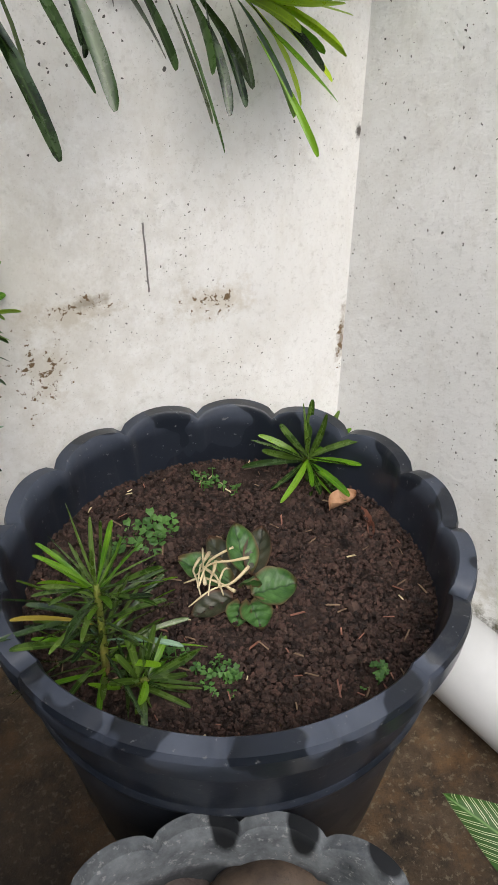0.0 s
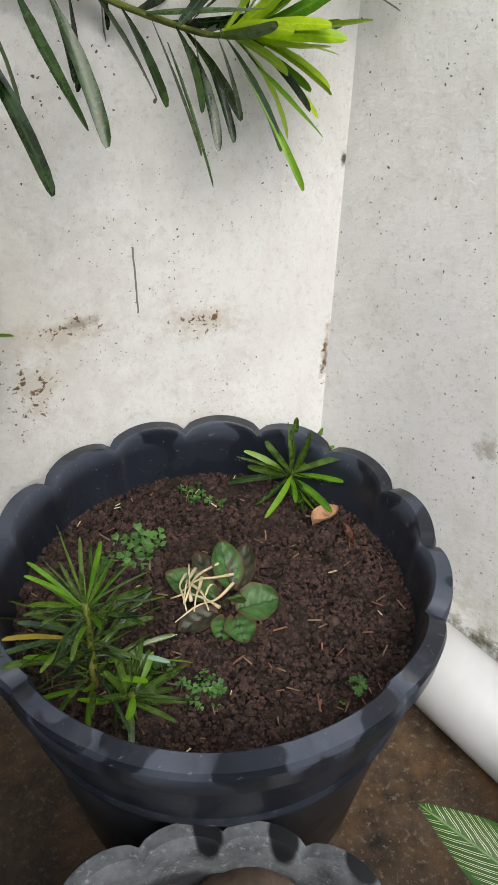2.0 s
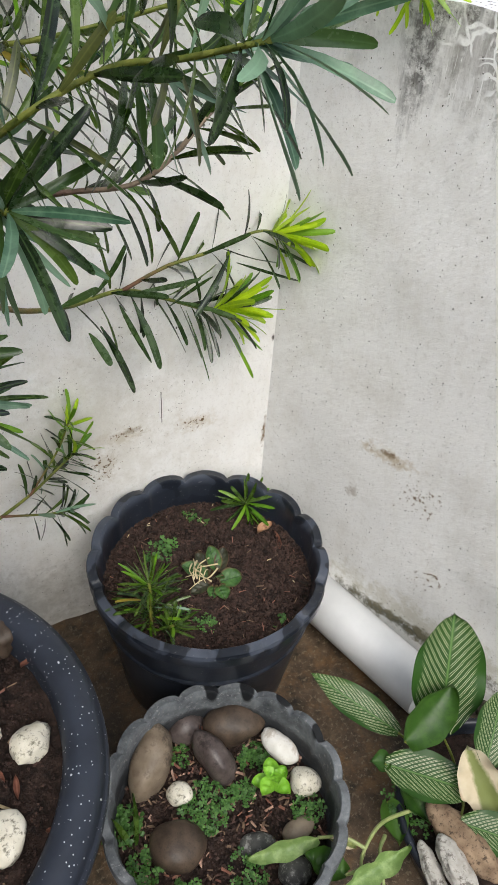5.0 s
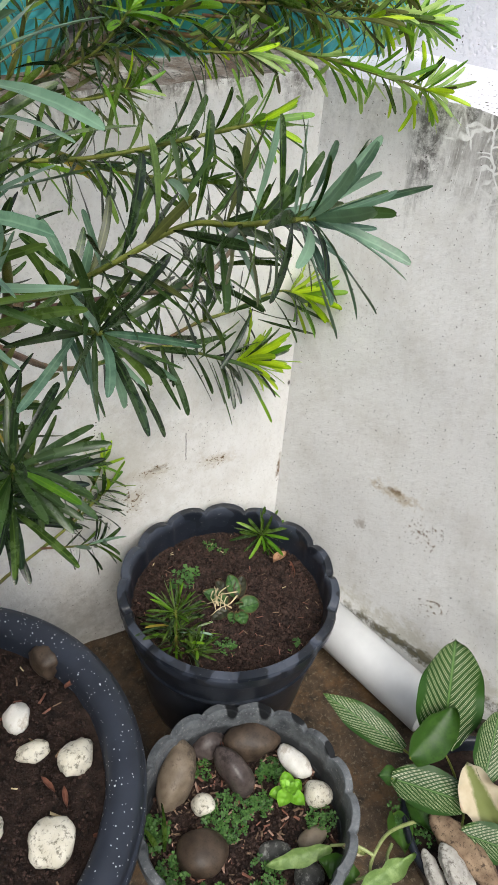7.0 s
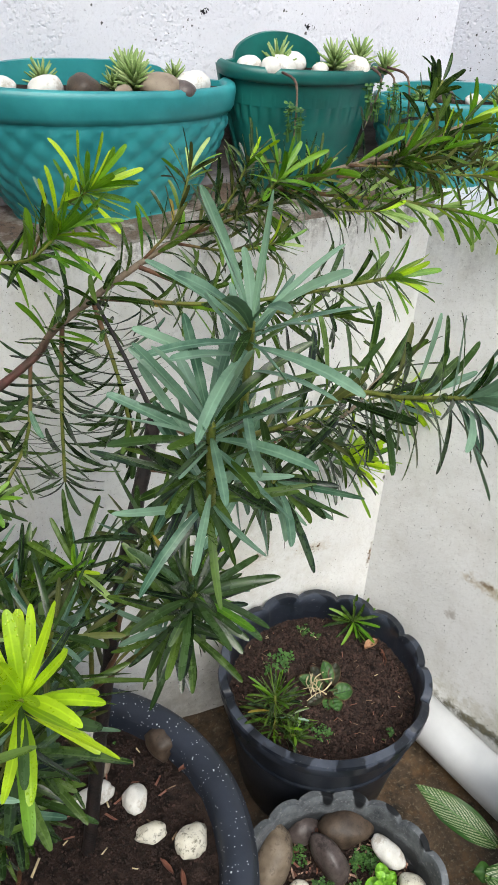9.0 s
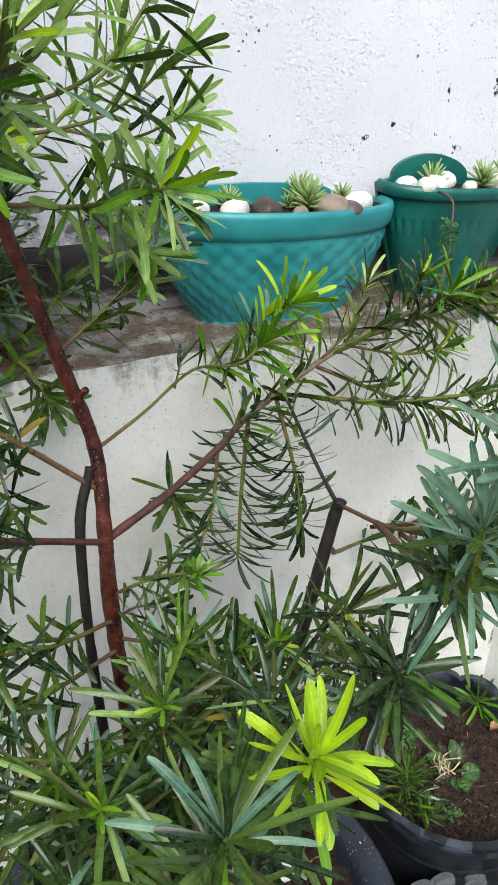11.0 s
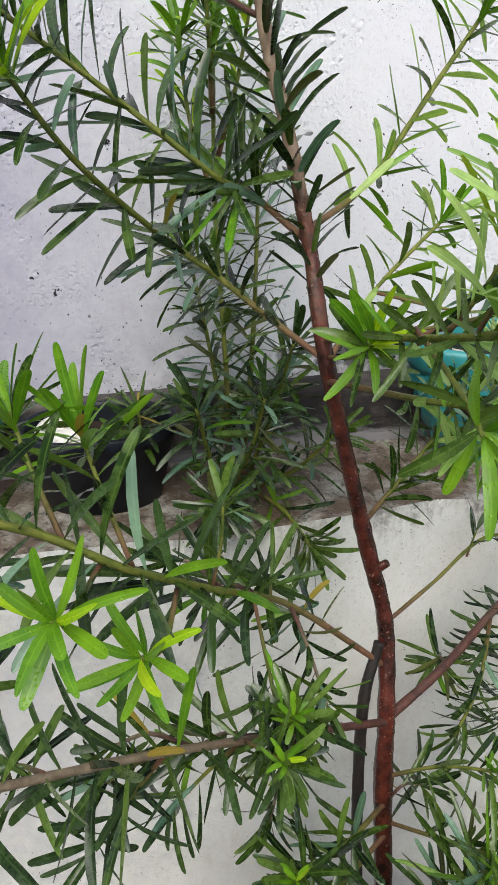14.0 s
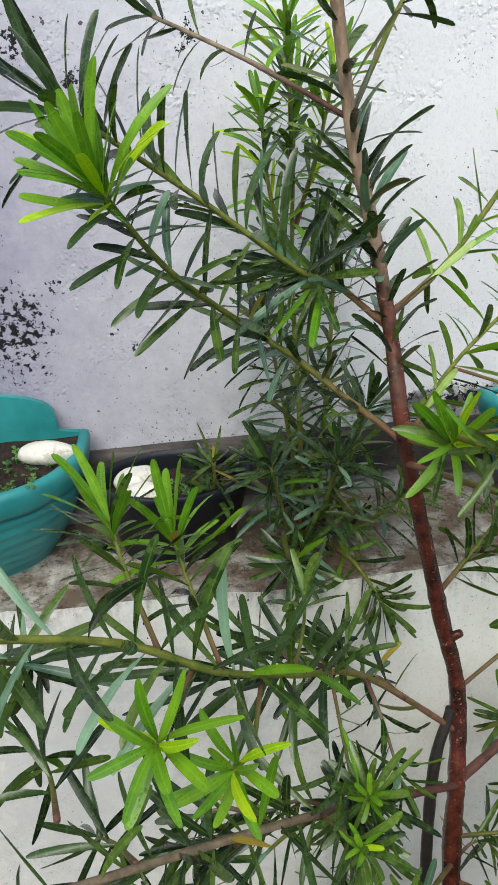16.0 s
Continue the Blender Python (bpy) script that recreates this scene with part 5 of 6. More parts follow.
# small lime buds in the hearts of the tufts
for c in ((-0.95, -0.386, 0.991), (-0.97, -0.414, 0.932), (-0.72, -0.31, 0.97), (-0.70, -0.40, 0.93), (-0.94, -0.33, 1.12), (-0.96, -0.38, 1.13), (-0.756, -0.384, 0.941), (-0.66, -0.406, 0.94), (-0.80, -0.49, 0.99), (-0.866, -0.543, 0.95), (-0.90, -0.47, 0.90)):
    p = Vector(c)
    shoot(tree, [p - Vector((0, 0, 0.006)), p + Vector((-0.002, -0.008, 0.010))], 0.0012, 0.001, 0, 1.0, 0, tip=(0, 2, 4, 0, 0, 0.5), tip_n=11, tip_L=0.024, name="bud", width=0.0048)
grown(tree)


# ---- stones, litter and small plants ----
def stone_mat(name, c1, c2, spots=None, rough=0.7, spot_scale=95):
    m, n, l, b = mat(name, rough, 0.4)
    co = n.new("ShaderNodeTexCoord").outputs["Object"]
    col = ramp(n, l, tex_noise(n, l, 40, 7, 0.7, co), [(0.35, c1), (0.68, c2)])
    col = mix(n, l, math_node(n, l, "MULTIPLY", ramp(n, l, tex_noise(n, l, 160, 4, 0.8, co), [(0.5, 0.0), (0.8, 1.0)]), 0.4), col, tuple(v * 0.45 for v in c1))
    if spots:
        col = mix(n, l, ramp(n, l, tex_noise(n, l, spot_scale, 6, 0.75, co), [(0.52, 0.0), (0.62, 0.85)]), col, spots)
    l.new(col, b.inputs["Base Color"])
    bump(n, l, b, tex_noise(n, l, 120, 6, 0.7, co), 0.35, 0.002)
    return m


S_WHITE = stone_mat("white_stone", (0.56, 0.54, 0.49), (0.80, 0.79, 0.76), (0.42, 0.37, 0.30), 0.65, 34)
S_SPOT = stone_mat("spotted_white_stone", (0.52, 0.485, 0.39), (0.76, 0.73, 0.64), (0.11, 0.10, 0.07), 0.7, 130)
S_BROWN = stone_mat("brown_stone", (0.030, 0.020, 0.014), (0.110, 0.078, 0.055), (0.035, 0.026, 0.019), 0.5, 170)
S_STAIN = stone_mat("stained_tan_stone", (0.13, 0.098, 0.068), (0.28, 0.225, 0.165), (0.050, 0.036, 0.027), 0.5, 24)
S_WOOD = stone_mat("pitted_driftwood", (0.12, 0.075, 0.045), (0.36, 0.26, 0.17), (0.035, 0.022, 0.015), 0.9, 120)
S_BLEACH = stone_mat("bleached_driftwood", (0.30, 0.28, 0.25), (0.62, 0.60, 0.55), (0.10, 0.085, 0.07), 0.85, 60)
S_TAN = stone_mat("tan_stone", (0.17, 0.13, 0.095), (0.34, 0.28, 0.21), rough=0.6)
S_DARK = stone_mat("dark_granite", (0.03, 0.03, 0.03), (0.11, 0.11, 0.10), (0.30, 0.30, 0.28))
S_PURPLE = stone_mat("grey_mauve_stone", (0.040, 0.030, 0.028), (0.150, 0.120, 0.112), (0.022, 0.017, 0.016), 0.38, 30)


def stone(loc, size, turn, material, label, lump=0.18, group="pebbles"):
    bm = bmesh.new()
    bmesh.ops.create_icosphere(bm, subdivisions=3, radius=1.0)
    o = Vector(loc) * 37
    for v in bm.verts:
        k = 1 + lump * noise.noise(v.co * 1.1 + o) + lump * 0.35 * noise.noise(v.co * 2.7 + o)
        v.co = Vector((v.co.x * size[0], v.co.y * size[1], v.co.z * size[2])) * k
    ob = new("pebble", mesh_from("pebble", bm))
    ob.data.materials.append(material)
    ob.location = loc
    ob.rotation_euler = [radians(a) for a in turn]
    return tagged(ob, label, "stone", group)


def scatter(parent, name, R, z, count, sizes, materials, flat=0.5, long=1.0, seed=1, label="", inner=0.0):
    """Crumbs, chips or straws on a round bed, joined."""
    rr = random.Random(seed)
    V, F, MI = [], [], []
    box = [(-1, -1, -1), (1, -1, -1), (1, 1, -1), (-1, 1, -1), (-0.7, -0.7, 1), (0.7, -0.7, 1), (0.7, 0.7, 1), (-0.7, 0.7, 1)]
    faces = [(0, 3, 2, 1), (4, 5, 6, 7), (0, 1, 5, 4), (1, 2, 6, 5), (2, 3, 7, 6), (3, 0, 4, 7)]
    for i in range(count):
        r = R * math.sqrt(rr.uniform(inner, 1))
        a = rr.uniform(0, 2 * math.pi)
        s = rr.uniform(*sizes)
        rot = Euler((rr.uniform(-0.5, 0.5), rr.uniform(-0.5, 0.5), rr.uniform(0, 6.3))).to_matrix()
        c = Vector((r * math.cos(a), r * math.sin(a), z + s * flat * 0.5 + 0.003))
        b0 = len(V)
        lg = long * rr.uniform(0.6, 1.3)
        for q in box:
            j = 1 + rr.uniform(-0.25, 0.25)
            V.append(tuple(rot @ Vector((q[0] * s * 0.5 * lg * j, q[1] * s * 0.5 * j, q[2] * s * 0.5 * flat)) + c))
        F += [tuple(b0 + k for k in f) for f in faces]
        MI += [rr.randrange(len(materials))] * 6
    me = bpy.data.meshes.new(name)
    me.from_pydata(V, [], F)
    for m in materials:
        me.materials.append(m)
    me.polygons.foreach_set("material_index", MI)
    ob = new(name, me)
    ob.parent = parent
    ob["kind"] = "stuff"
    if label:
        ob["label"] = label
    return ob


M_CRUMB = simple("soil_crumb", (0.011, 0.006, 0.0045), (0.068, 0.034, 0.025), 90, 0.9, 0.5)
M_CLOD = simple("dry_clod", (0.024, 0.013, 0.010), (0.080, 0.047, 0.035), 120, 0.95, 0.5)
M_DRY = simple("pink_dry_leaf", (0.24, 0.13, 0.09), (0.48, 0.32, 0.24), 40, 0.7, 0.3)
M_CHIP = simple("bark_chip", (0.07, 0.04, 0.025), (0.24, 0.16, 0.10), 50, 0.8, 0.4)
M_STRAW = simple("dry_straw", (0.42, 0.33, 0.18), (0.68, 0.58, 0.38), 40, 0.7, 0.2)
M_RED = simple("red_dry_leaf", (0.11, 0.040, 0.025), (0.27, 0.12, 0.08), 40, 0.6, 0.3)

scatter(pot_a, "loose_soil", 0.174, 0.2445, 15000, (0.0010, 0.0040), [M_CRUMB, M_CRUMB, M_SOIL, M_CRUMB, M_CLOD], 0.7, 1.1, 3, "crumbs of dark soil")
scatter(pot_a, "clod_layer", 0.165, 0.2435, 120, (0.004, 0.009), [M_CRUMB, M_SOIL, M_CLOD], 0.6, 1.1, 33, "lumps of dark soil")
scatter(pot_a, "litter", 0.165, 0.248, 110, (0.0008, 0.0016), [M_CHIP, M_CHIP, M_STRAW, M_CHIP, M_CHIP, M_RED, M_RED], 0.5, 7.0, 4, "bits of straw and bark")
scatter(pot_b, "loose_soil", 0.150, 0.1225, 4500, (0.0010, 0.0040), [M_CRUMB, M_SOIL, M_CLOD], 0.7, 1.1, 15, "crumbs of dark soil")
scatter(pot_b, "litter", 0.150, 0.125, 620, (0.0014, 0.0042), [M_CHIP, M_CRUMB, M_RED, M_CRUMB, M_CHIP, M_DRY], 0.3, 3.4, 5, "brown bark litter")
scatter(big, "loose_soil", 0.230, 0.399, 13000, (0.0008, 0.0034), [M_CRUMB, M_SOIL, M_SOIL], 0.7, 1.1, 6, "crumbs of dark soil")
scatter(big, "litter", 0.22, 0.402, 110, (0.0015, 0.0038), [M_CHIP, M_RED, M_CHIP, M_STRAW], 0.3, 5.5, 7, "dry leaf bits and straw")

# pebbles in the grey pot
PB = [((-0.404, -0.405, 0.150), (0.056, 0.031, 0.030), (0, -25, 48), S_STAIN, "large tan-brown pebble with a dark stain"), ((-0.330, -0.372, 0.135), (0.030, 0.024, 0.024), (0, 10, 20), S_PURPLE, "dark mauve pebble half buried"),
      ((-0.262, -0.402, 0.142), (0.050, 0.034, 0.032), (0, 0, -8), S_BROWN, "smooth oval brown pebble in soil"), ((-0.315, -0.440, 0.146), (0.022, 0.046, 0.030), (28, 0, 18), S_PURPLE, "long grey-mauve pebble set on edge"),
      ((-0.217, -0.468, 0.142), (0.019, 0.036, 0.017), (12, 0, 22), S_WHITE, "long smooth white pebble in soil"), ((-0.208, -0.528, 0.136), (0.022, 0.024, 0.019), (0, 0, 30), S_SPOT, "round white pebble with dark spots"),
      ((-0.383, -0.462, 0.138), (0.019, 0.018, 0.017), (0, 0, 0), S_SPOT, "small round white pebble with grey spots"), ((-0.416, -0.528, 0.134), (0.041, 0.036, 0.028), (0, 8, -20), S_BROWN, "large round brown pebble"),
      ((-0.250, -0.582, 0.130), (0.027, 0.017, 0.013), (0, 0, 10), S_TAN, "flat tan pebble among weeds"), ((-0.283, -0.628, 0.128), (0.023, 0.022, 0.018), (0, 0, 10), S_DARK, "round dark speckled granite pebble"), ((-0.312, -0.575, 0.124), (0.022, 0.026, 0.014), (0, 0, 60), S_DARK, "dark pebble half buried")]
for loc, size, turn, m, lab in PB:
    stone(loc, size, turn, m, lab, group="pebbles in the grey pot")
# stones in the large pot
BP = [((-0.646, -0.240, 0.412), (0.024, 0.018, 0.014), (0, 0, 12), S_SPOT, "small spotted white stone on soil"), ((-0.647, -0.283, 0.408), (0.016, 0.028, 0.014), (0, 0, 0), S_TAN, "small tan stone on soil"), ((-0.668, -0.328, 0.408), (0.036, 0.019, 0.014), (0, 0, 8), S_WHITE, "long pale white stone on soil"),
      ((-0.616, -0.356, 0.410), (0.022, 0.026, 0.017), (0, 0, 0), S_WHITE, "oval clean white stone on soil"), ((-0.610, -0.410, 0.408), (0.026, 0.017, 0.014), (0, 0, 0), S_SPOT, "white stone with a dark patch"), ((-0.563, -0.444, 0.412), (0.030, 0.026, 0.019), (0, 0, 30), S_SPOT, "rough white stone with lichen spots"),
      ((-0.622, -0.532, 0.412), (0.036, 0.031, 0.019), (0, 0, 60), S_SPOT, "heart-shaped white stone on soil"), ((-0.690, -0.485, 0.408), (0.030, 0.024, 0.016), (0, 0, 20), S_SPOT, "rough whitish spotted stone on soil"), ((-0.556, -0.290, 0.418), (0.022, 0.032, 0.026), (0, 10, 20), S_BROWN, "upright brown bark-like stone on soil")]
for loc, size, turn, m, lab in BP:
    stone(loc, [v * 0.84 for v in size], turn, m, lab, 0.34, "stones in the large pot")
# pebbles on the planters
GP = [((-0.600, 0.098, 0.018), S_WHITE), ((-0.550, 0.070, 0.023), S_WHITE), ((-0.505, 0.062, 0.026), S_BROWN), ((-0.405, 0.068, 0.028), S_TAN), ((-0.378, 0.052, 0.020), S_PURPLE), ((-0.352, 0.108, 0.026), S_WHITE), ((-0.455, 0.05, 0.014), S_TAN), ((-0.64, 0.13, 0.014), S_WHITE)]
for i, ((x, y, s), m) in enumerate(GP):
    stone((x, SET - 0.062 - (SET - 0.026 - y) * 0.58, LEDGE_Z + 0.162 + s * 0.28 - 0.055 * (x + 0.474)), (s, s * 0.8, s * 0.66), (0, 0, i * 40), m, "small rounded %s pebble on a planter" % ("white" if m is S_WHITE else "brown"), 0.15, "pebbles on the planters")
for i, (x, y, s) in enumerate([(-0.262, 0.10, 0.018), (-0.235, 0.075, 0.020), (-0.215, 0.09, 0.021), (-0.19, 0.12, 0.022), (-0.16, 0.075, 0.014), (-0.10, 0.085, 0.024), (-0.075, 0.12, 0.016)]):
    stone((x - 0.003, SET - 0.052 - (SET - 0.054 - y) * 0.72, LEDGE_Z + 0.170 + s * 0.26 - 0.055 * (x + 0.168)), (s, s * 0.8, s * 0.7), (0, 0, i * 55), S_WHITE, "rounded white pebble on a planter", 0.15, "pebbles on the planters")
for x, y, s, m in ((0.045, 0.078, 0.02, S_BROWN), (0.085, 0.060, 0.015, S_WHITE)):
    stone((x, y, LEDGE_Z + 0.127), (s, s * 0.8, s * 0.7), (0, 0, 20), m, "small rounded pebble on a planter", 0.15, "pebbles on the planters")
stone((-1.235, 0.115, LEDGE_Z + 0.156), (0.036, 0.019, 0.014), (0, 0, -4), S_WHITE, "long white stone on a planter", 0.12, "pebbles on the planters")
stone((-1.128, 0.118, LEDGE_Z + 0.104), (0.031, 0.021, 0.016), (0, 0, 12), S_WHITE, "large white stone in a black pot", 0.12, "stones in the black pot")
stone((-1.118, 0.082, LEDGE_Z + 0.102), (0.026, 0.018, 0.014), (0, 0, -10), S_WHITE, "white stone in a black pot", 0.12, "stones in the black pot")
stone((-1.018, 0.100, LEDGE_Z + 0.092), (0.020, 0.013, 0.010), (0, 0, 20), S_TAN, "small tan stone in a black pot", 0.12, "stones in the black pot")


def plant(name, loc, label, category, group=""):
    return thing(name, loc, label, category, group)


# seedlings in the scalloped pot
singles[0] = 0
sd = plant("seedling", (-0.334, -0.245, 0.235), "leafy strap-leaved seedling growing in the black pot", "seedling")
shoot(sd, [(-0.334, -0.245, 0.232), (-0.330, -0.235, 0.28), (-0.327, -0.225, 0.325)], 0.0035, 0.0025, 0, 0.1, 560, 0.070, (1.2, 6, 1.8, 0.1, 0.3), (0, 3, 2.5), 18, 0.062, 62, 0.12, single=True, name="stem", width=0.0043)
shoot(sd, [(-0.330, -0.250, 0.234), (-0.318, -0.266, 0.255), (-0.308, -0.275, 0.268)], 0.003, 0.002, 0, 0.2, 300, 0.046, (1, 6, 1.8, 0, 0), 1, 9, 0.045, 58, -0.1, single=True, name="stem", width=0.006)
grown(sd)
sd = plant("seedling", (-0.086, -0.088, 0.235), "small strap-leaved seedling with orange leaf tips", "seedling")
shoot(sd, [(-0.086, -0.074, 0.232), (-0.0855, -0.082, 0.255), (-0.085, -0.094, 0.272)], 0.003, 0.002, 0, 0.5, 380, 0.064, (0.6, 5, 1.6, 0.15, 0), (0, 5, 1.8, 0.2), 16, 0.062, 74, 0.0, single=True, name="stem", width=0.0068)
grown(sd)


def oval_leaf(L, W, cup=0.15, ribs=5, depth=0.012, rows=14, cols=8, point=0.0, ruffle=0.0, notch=0.0):
    """A broad leaf along y from its stalk, with sunk veins."""
    bm = bmesh.new()
    g = []
    for i in range(rows + 1):
        s = i / rows
        w = W * (math.sin(math.pi * min(1, s * 0.97 + 0.03)) ** 0.62) * (1 - 0.12 * s) * (1 - point * max(0.0, s - 0.55) ** 2 * 4) * (1 - notch * (0.5 - 0.5 * math.cos(2 * math.pi * s * 3)) ** 3)
        r = []
        for j in range(cols + 1):
            u = 2 * j / cols - 1
            vein = depth * (0.5 - 0.5 * math.cos(2 * math.pi * (s * ribs - abs(u) * 0.9))) * (1 - abs(u)) * 1.2 - depth * 0.6 * (abs(u) < 0.01)
            r.append(bm.verts.new((u * w / 2, s * L, cup * W * u * u + L * -0.10 * s * s + vein + ruffle * W * abs(u) ** 3 * math.sin(s * 17 + (u > 0) * 2))))
        g.append(r)
    for r0, r1 in zip(g, g[1:]):
        for j in range(cols):
            bm.faces.new((r0[j], r0[j + 1], r1[j + 1], r1[j]))
    return bm


def aim(way, up=(0, 0, 1)):
    y = Vector(way).normalized()
    x = y.cross(Vector(up)).normalized()
    z = x.cross(y)
    return Matrix((x, y, z)).transposed().to_4x4()


def put_leaf(parent, name, base, way, up, bm, material, label=""):
    ob = part(name, bm, material, parent, label)
    ob.matrix_world = Matrix.Translation(base) @ aim(way, up)
    ob.matrix_parent_inverse = Matrix.Translation(-Vector(parent.location))
    return ob


def rosette_skin(name, dark, light):
    """Glossy puckered leaf, darker along its veins, with a brownish red margin."""
    m, n, l, b = mat(name, 0.48, 0.4)
    co = n.new("ShaderNodeTexCoord").outputs["Generated"]
    sep = n.new("ShaderNodeSeparateXYZ")
    l.new(co, sep.inputs[0])
    dx = math_node(n, l, "SUBTRACT", sep.outputs["X"], 0.5)
    dy = math_node(n, l, "SUBTRACT", sep.outputs["Y"], 0.5)
    r = math_node(n, l, "SQRT", math_node(n, l, "ADD", math_node(n, l, "MULTIPLY", dx, dx), math_node(n, l, "MULTIPLY", dy, dy)))
    col = ramp(n, l, tex_noise(n, l, 70, 5, 0.65), [(0.35, dark), (0.68, light)])
    ax = math_node(n, l, "ABSOLUTE", dx)
    ph = math_node(n, l, "SINE", math_node(n, l, "SUBTRACT", math_node(n, l, "MULTIPLY", sep.outputs["Y"], 26.0), math_node(n, l, "MULTIPLY", ax, 24.0)))
    vein = math_node(n, l, "MAXIMUM", ramp(n, l, ph, [(0.80, 0.0), (0.98, 0.3)]), ramp(n, l, ax, [(0.012, 0.8), (0.035, 0.0)]))
    col = mix(n, l, vein, col, tuple(0.45 * v for v in dark))
    edge = ramp(n, l, math_node(n, l, "ADD", r, math_node(n, l, "MULTIPLY", tex_noise(n, l, 30, 4, 0.6), 0.10)), [(0.46, 0.0), (0.54, 0.8)])
    col = mix(n, l, edge, col, (0.12, 0.055, 0.035))
    l.new(col, b.inputs["Base Color"])
    bump(n, l, b, tex_noise(n, l, 160, 4, 0.6), 0.3, 0.0015)
    return m


M_VIOLET = rosette_skin("fleshy_green_leaf", (0.022, 0.070, 0.016), (0.075, 0.165, 0.040))
M_VIOLET_D = rosette_skin("dark_fleshy_leaf", (0.018, 0.026, 0.012), (0.055, 0.050, 0.030))
vi = plant("rosette_plant", (-0.205, -0.205, 0.235), "low rosette of fleshy scalloped green leaves", "plant")
for base, way, up, L, W, m in [((-0.203, -0.222, 0.256), (1, -0.15, 0.12), (0, -0.35, 1), 0.040, 0.037, M_VIOLET), ((-0.206, -0.226, 0.252), (-0.05, -1, -0.02), (0, -0.2, 1), 0.030, 0.029, M_VIOLET), ((-0.198, -0.200, 0.256), (0.10, 0.8, 0.62), (0, -1, 0.8), 0.046, 0.030, M_VIOLET),
                               ((-0.192, -0.204, 0.256), (0.50, 0.75, 0.60), (-0.6, -0.7, 0.6), 0.044, 0.026, M_VIOLET_D), ((-0.214, -0.205, 0.255), (-0.75, 0.85, 0.25), (0.2, -0.4, 1), 0.052, 0.032, M_VIOLET), ((-0.208, -0.200, 0.253), (-0.15, 1, 0.35), (0, -0.8, 0.9), 0.048, 0.026, M_VIOLET_D),
                               ((-0.216, -0.214, 0.250), (-1, -0.15, 0.05), (0, -0.2, 1), 0.040, 0.024, M_VIOLET_D), ((-0.213, -0.222, 0.250), (-0.55, -0.9, 0.0), (0, -0.2, 1), 0.026, 0.023, M_VIOLET), ((-0.206, -0.214, 0.264), (0.1, -0.35, 0.45), (0, -1, 0.45), 0.024, 0.022, M_VIOLET), ((-0.20, -0.23, 0.246), (0.35, -1, -0.12), (0, -0.1, 1), 0.030, 0.018, M_VIOLET_D)]:
    put_leaf(vi, "leaf", base, way, up, oval_leaf(L, W, 0.22, 4, 0.0026, 18, 12, 0.0, 0.03), m)
st = plant("dry_stalks", (-0.226, -0.178, 0.24), "tangle of pale dry flower stalks lying on leaves", "dry stalks")
rs = random.Random(5)
for i in range(10):
    a = rs.uniform(0, 6.28)
    c = Vector((-0.228 + rs.uniform(-0.010, 0.010), -0.203 + rs.uniform(-0.010, 0.010), 0.270 + rs.uniform(-0.004, 0.006)))
    d = Vector((math.cos(a), math.sin(a) * 0.8, rs.uniform(-0.3, 0.2))) * rs.uniform(0.016, 0.03)
    side = Vector((-d.y, d.x, 0)) * rs.uniform(-0.28, 0.28)
    part("stalk", tube(spline([c - d, c - d * 0.3 + side, c + d * 0.4 + side * 0.6 + Vector((0, 0, 0.006)), c + d * 1.1], 10), 0.0015, 0.0006, 5, 0.4), M_STRAW, st)
grown(st)
bm = oval_leaf(0.034, 0.020, 0.5, 3, 0.003)
dl = new("fallen_leaf", mesh_from("fallen_leaf", bm))
dl.data.materials.append(simple("orange_dry_leaf", (0.30, 0.15, 0.075), (0.50, 0.30, 0.18), 60, 0.6, 0.3))
dl.matrix_world = Matrix.Translation((-0.092, -0.152, 0.253)) @ aim((1, 0.25, 0))
tagged(dl, "curled orange-brown fallen leaf lying on the soil", "fallen leaf")
for x, y, z, a in ((-0.075, -0.20, 0.247, 60), (-0.066, -0.185, 0.247, 80), (-0.545, -0.343, 0.412, 10), (-0.60, -0.475, 0.409, 110), (-0.592, -0.50, 0.409, 80), (-0.575, -0.548, 0.41, -20), (-0.55, -0.535, 0.412, 40)):
    ob = new("fallen_leaf", mesh_from("fallen_leaf", oval_leaf(0.027, 0.0075, 0.9, 2, 0.002, 8, 4, 0.4, 0.12)))
    ob.data.materials.append(M_RED)
    ob.matrix_world = Matrix.Translation((x, y, z)) @ aim((math.cos(radians(a)), math.sin(radians(a)), 0.05))
    tagged(ob, "small curled reddish fallen leaf lying on soil", "fallen leaf", "fallen leaves")


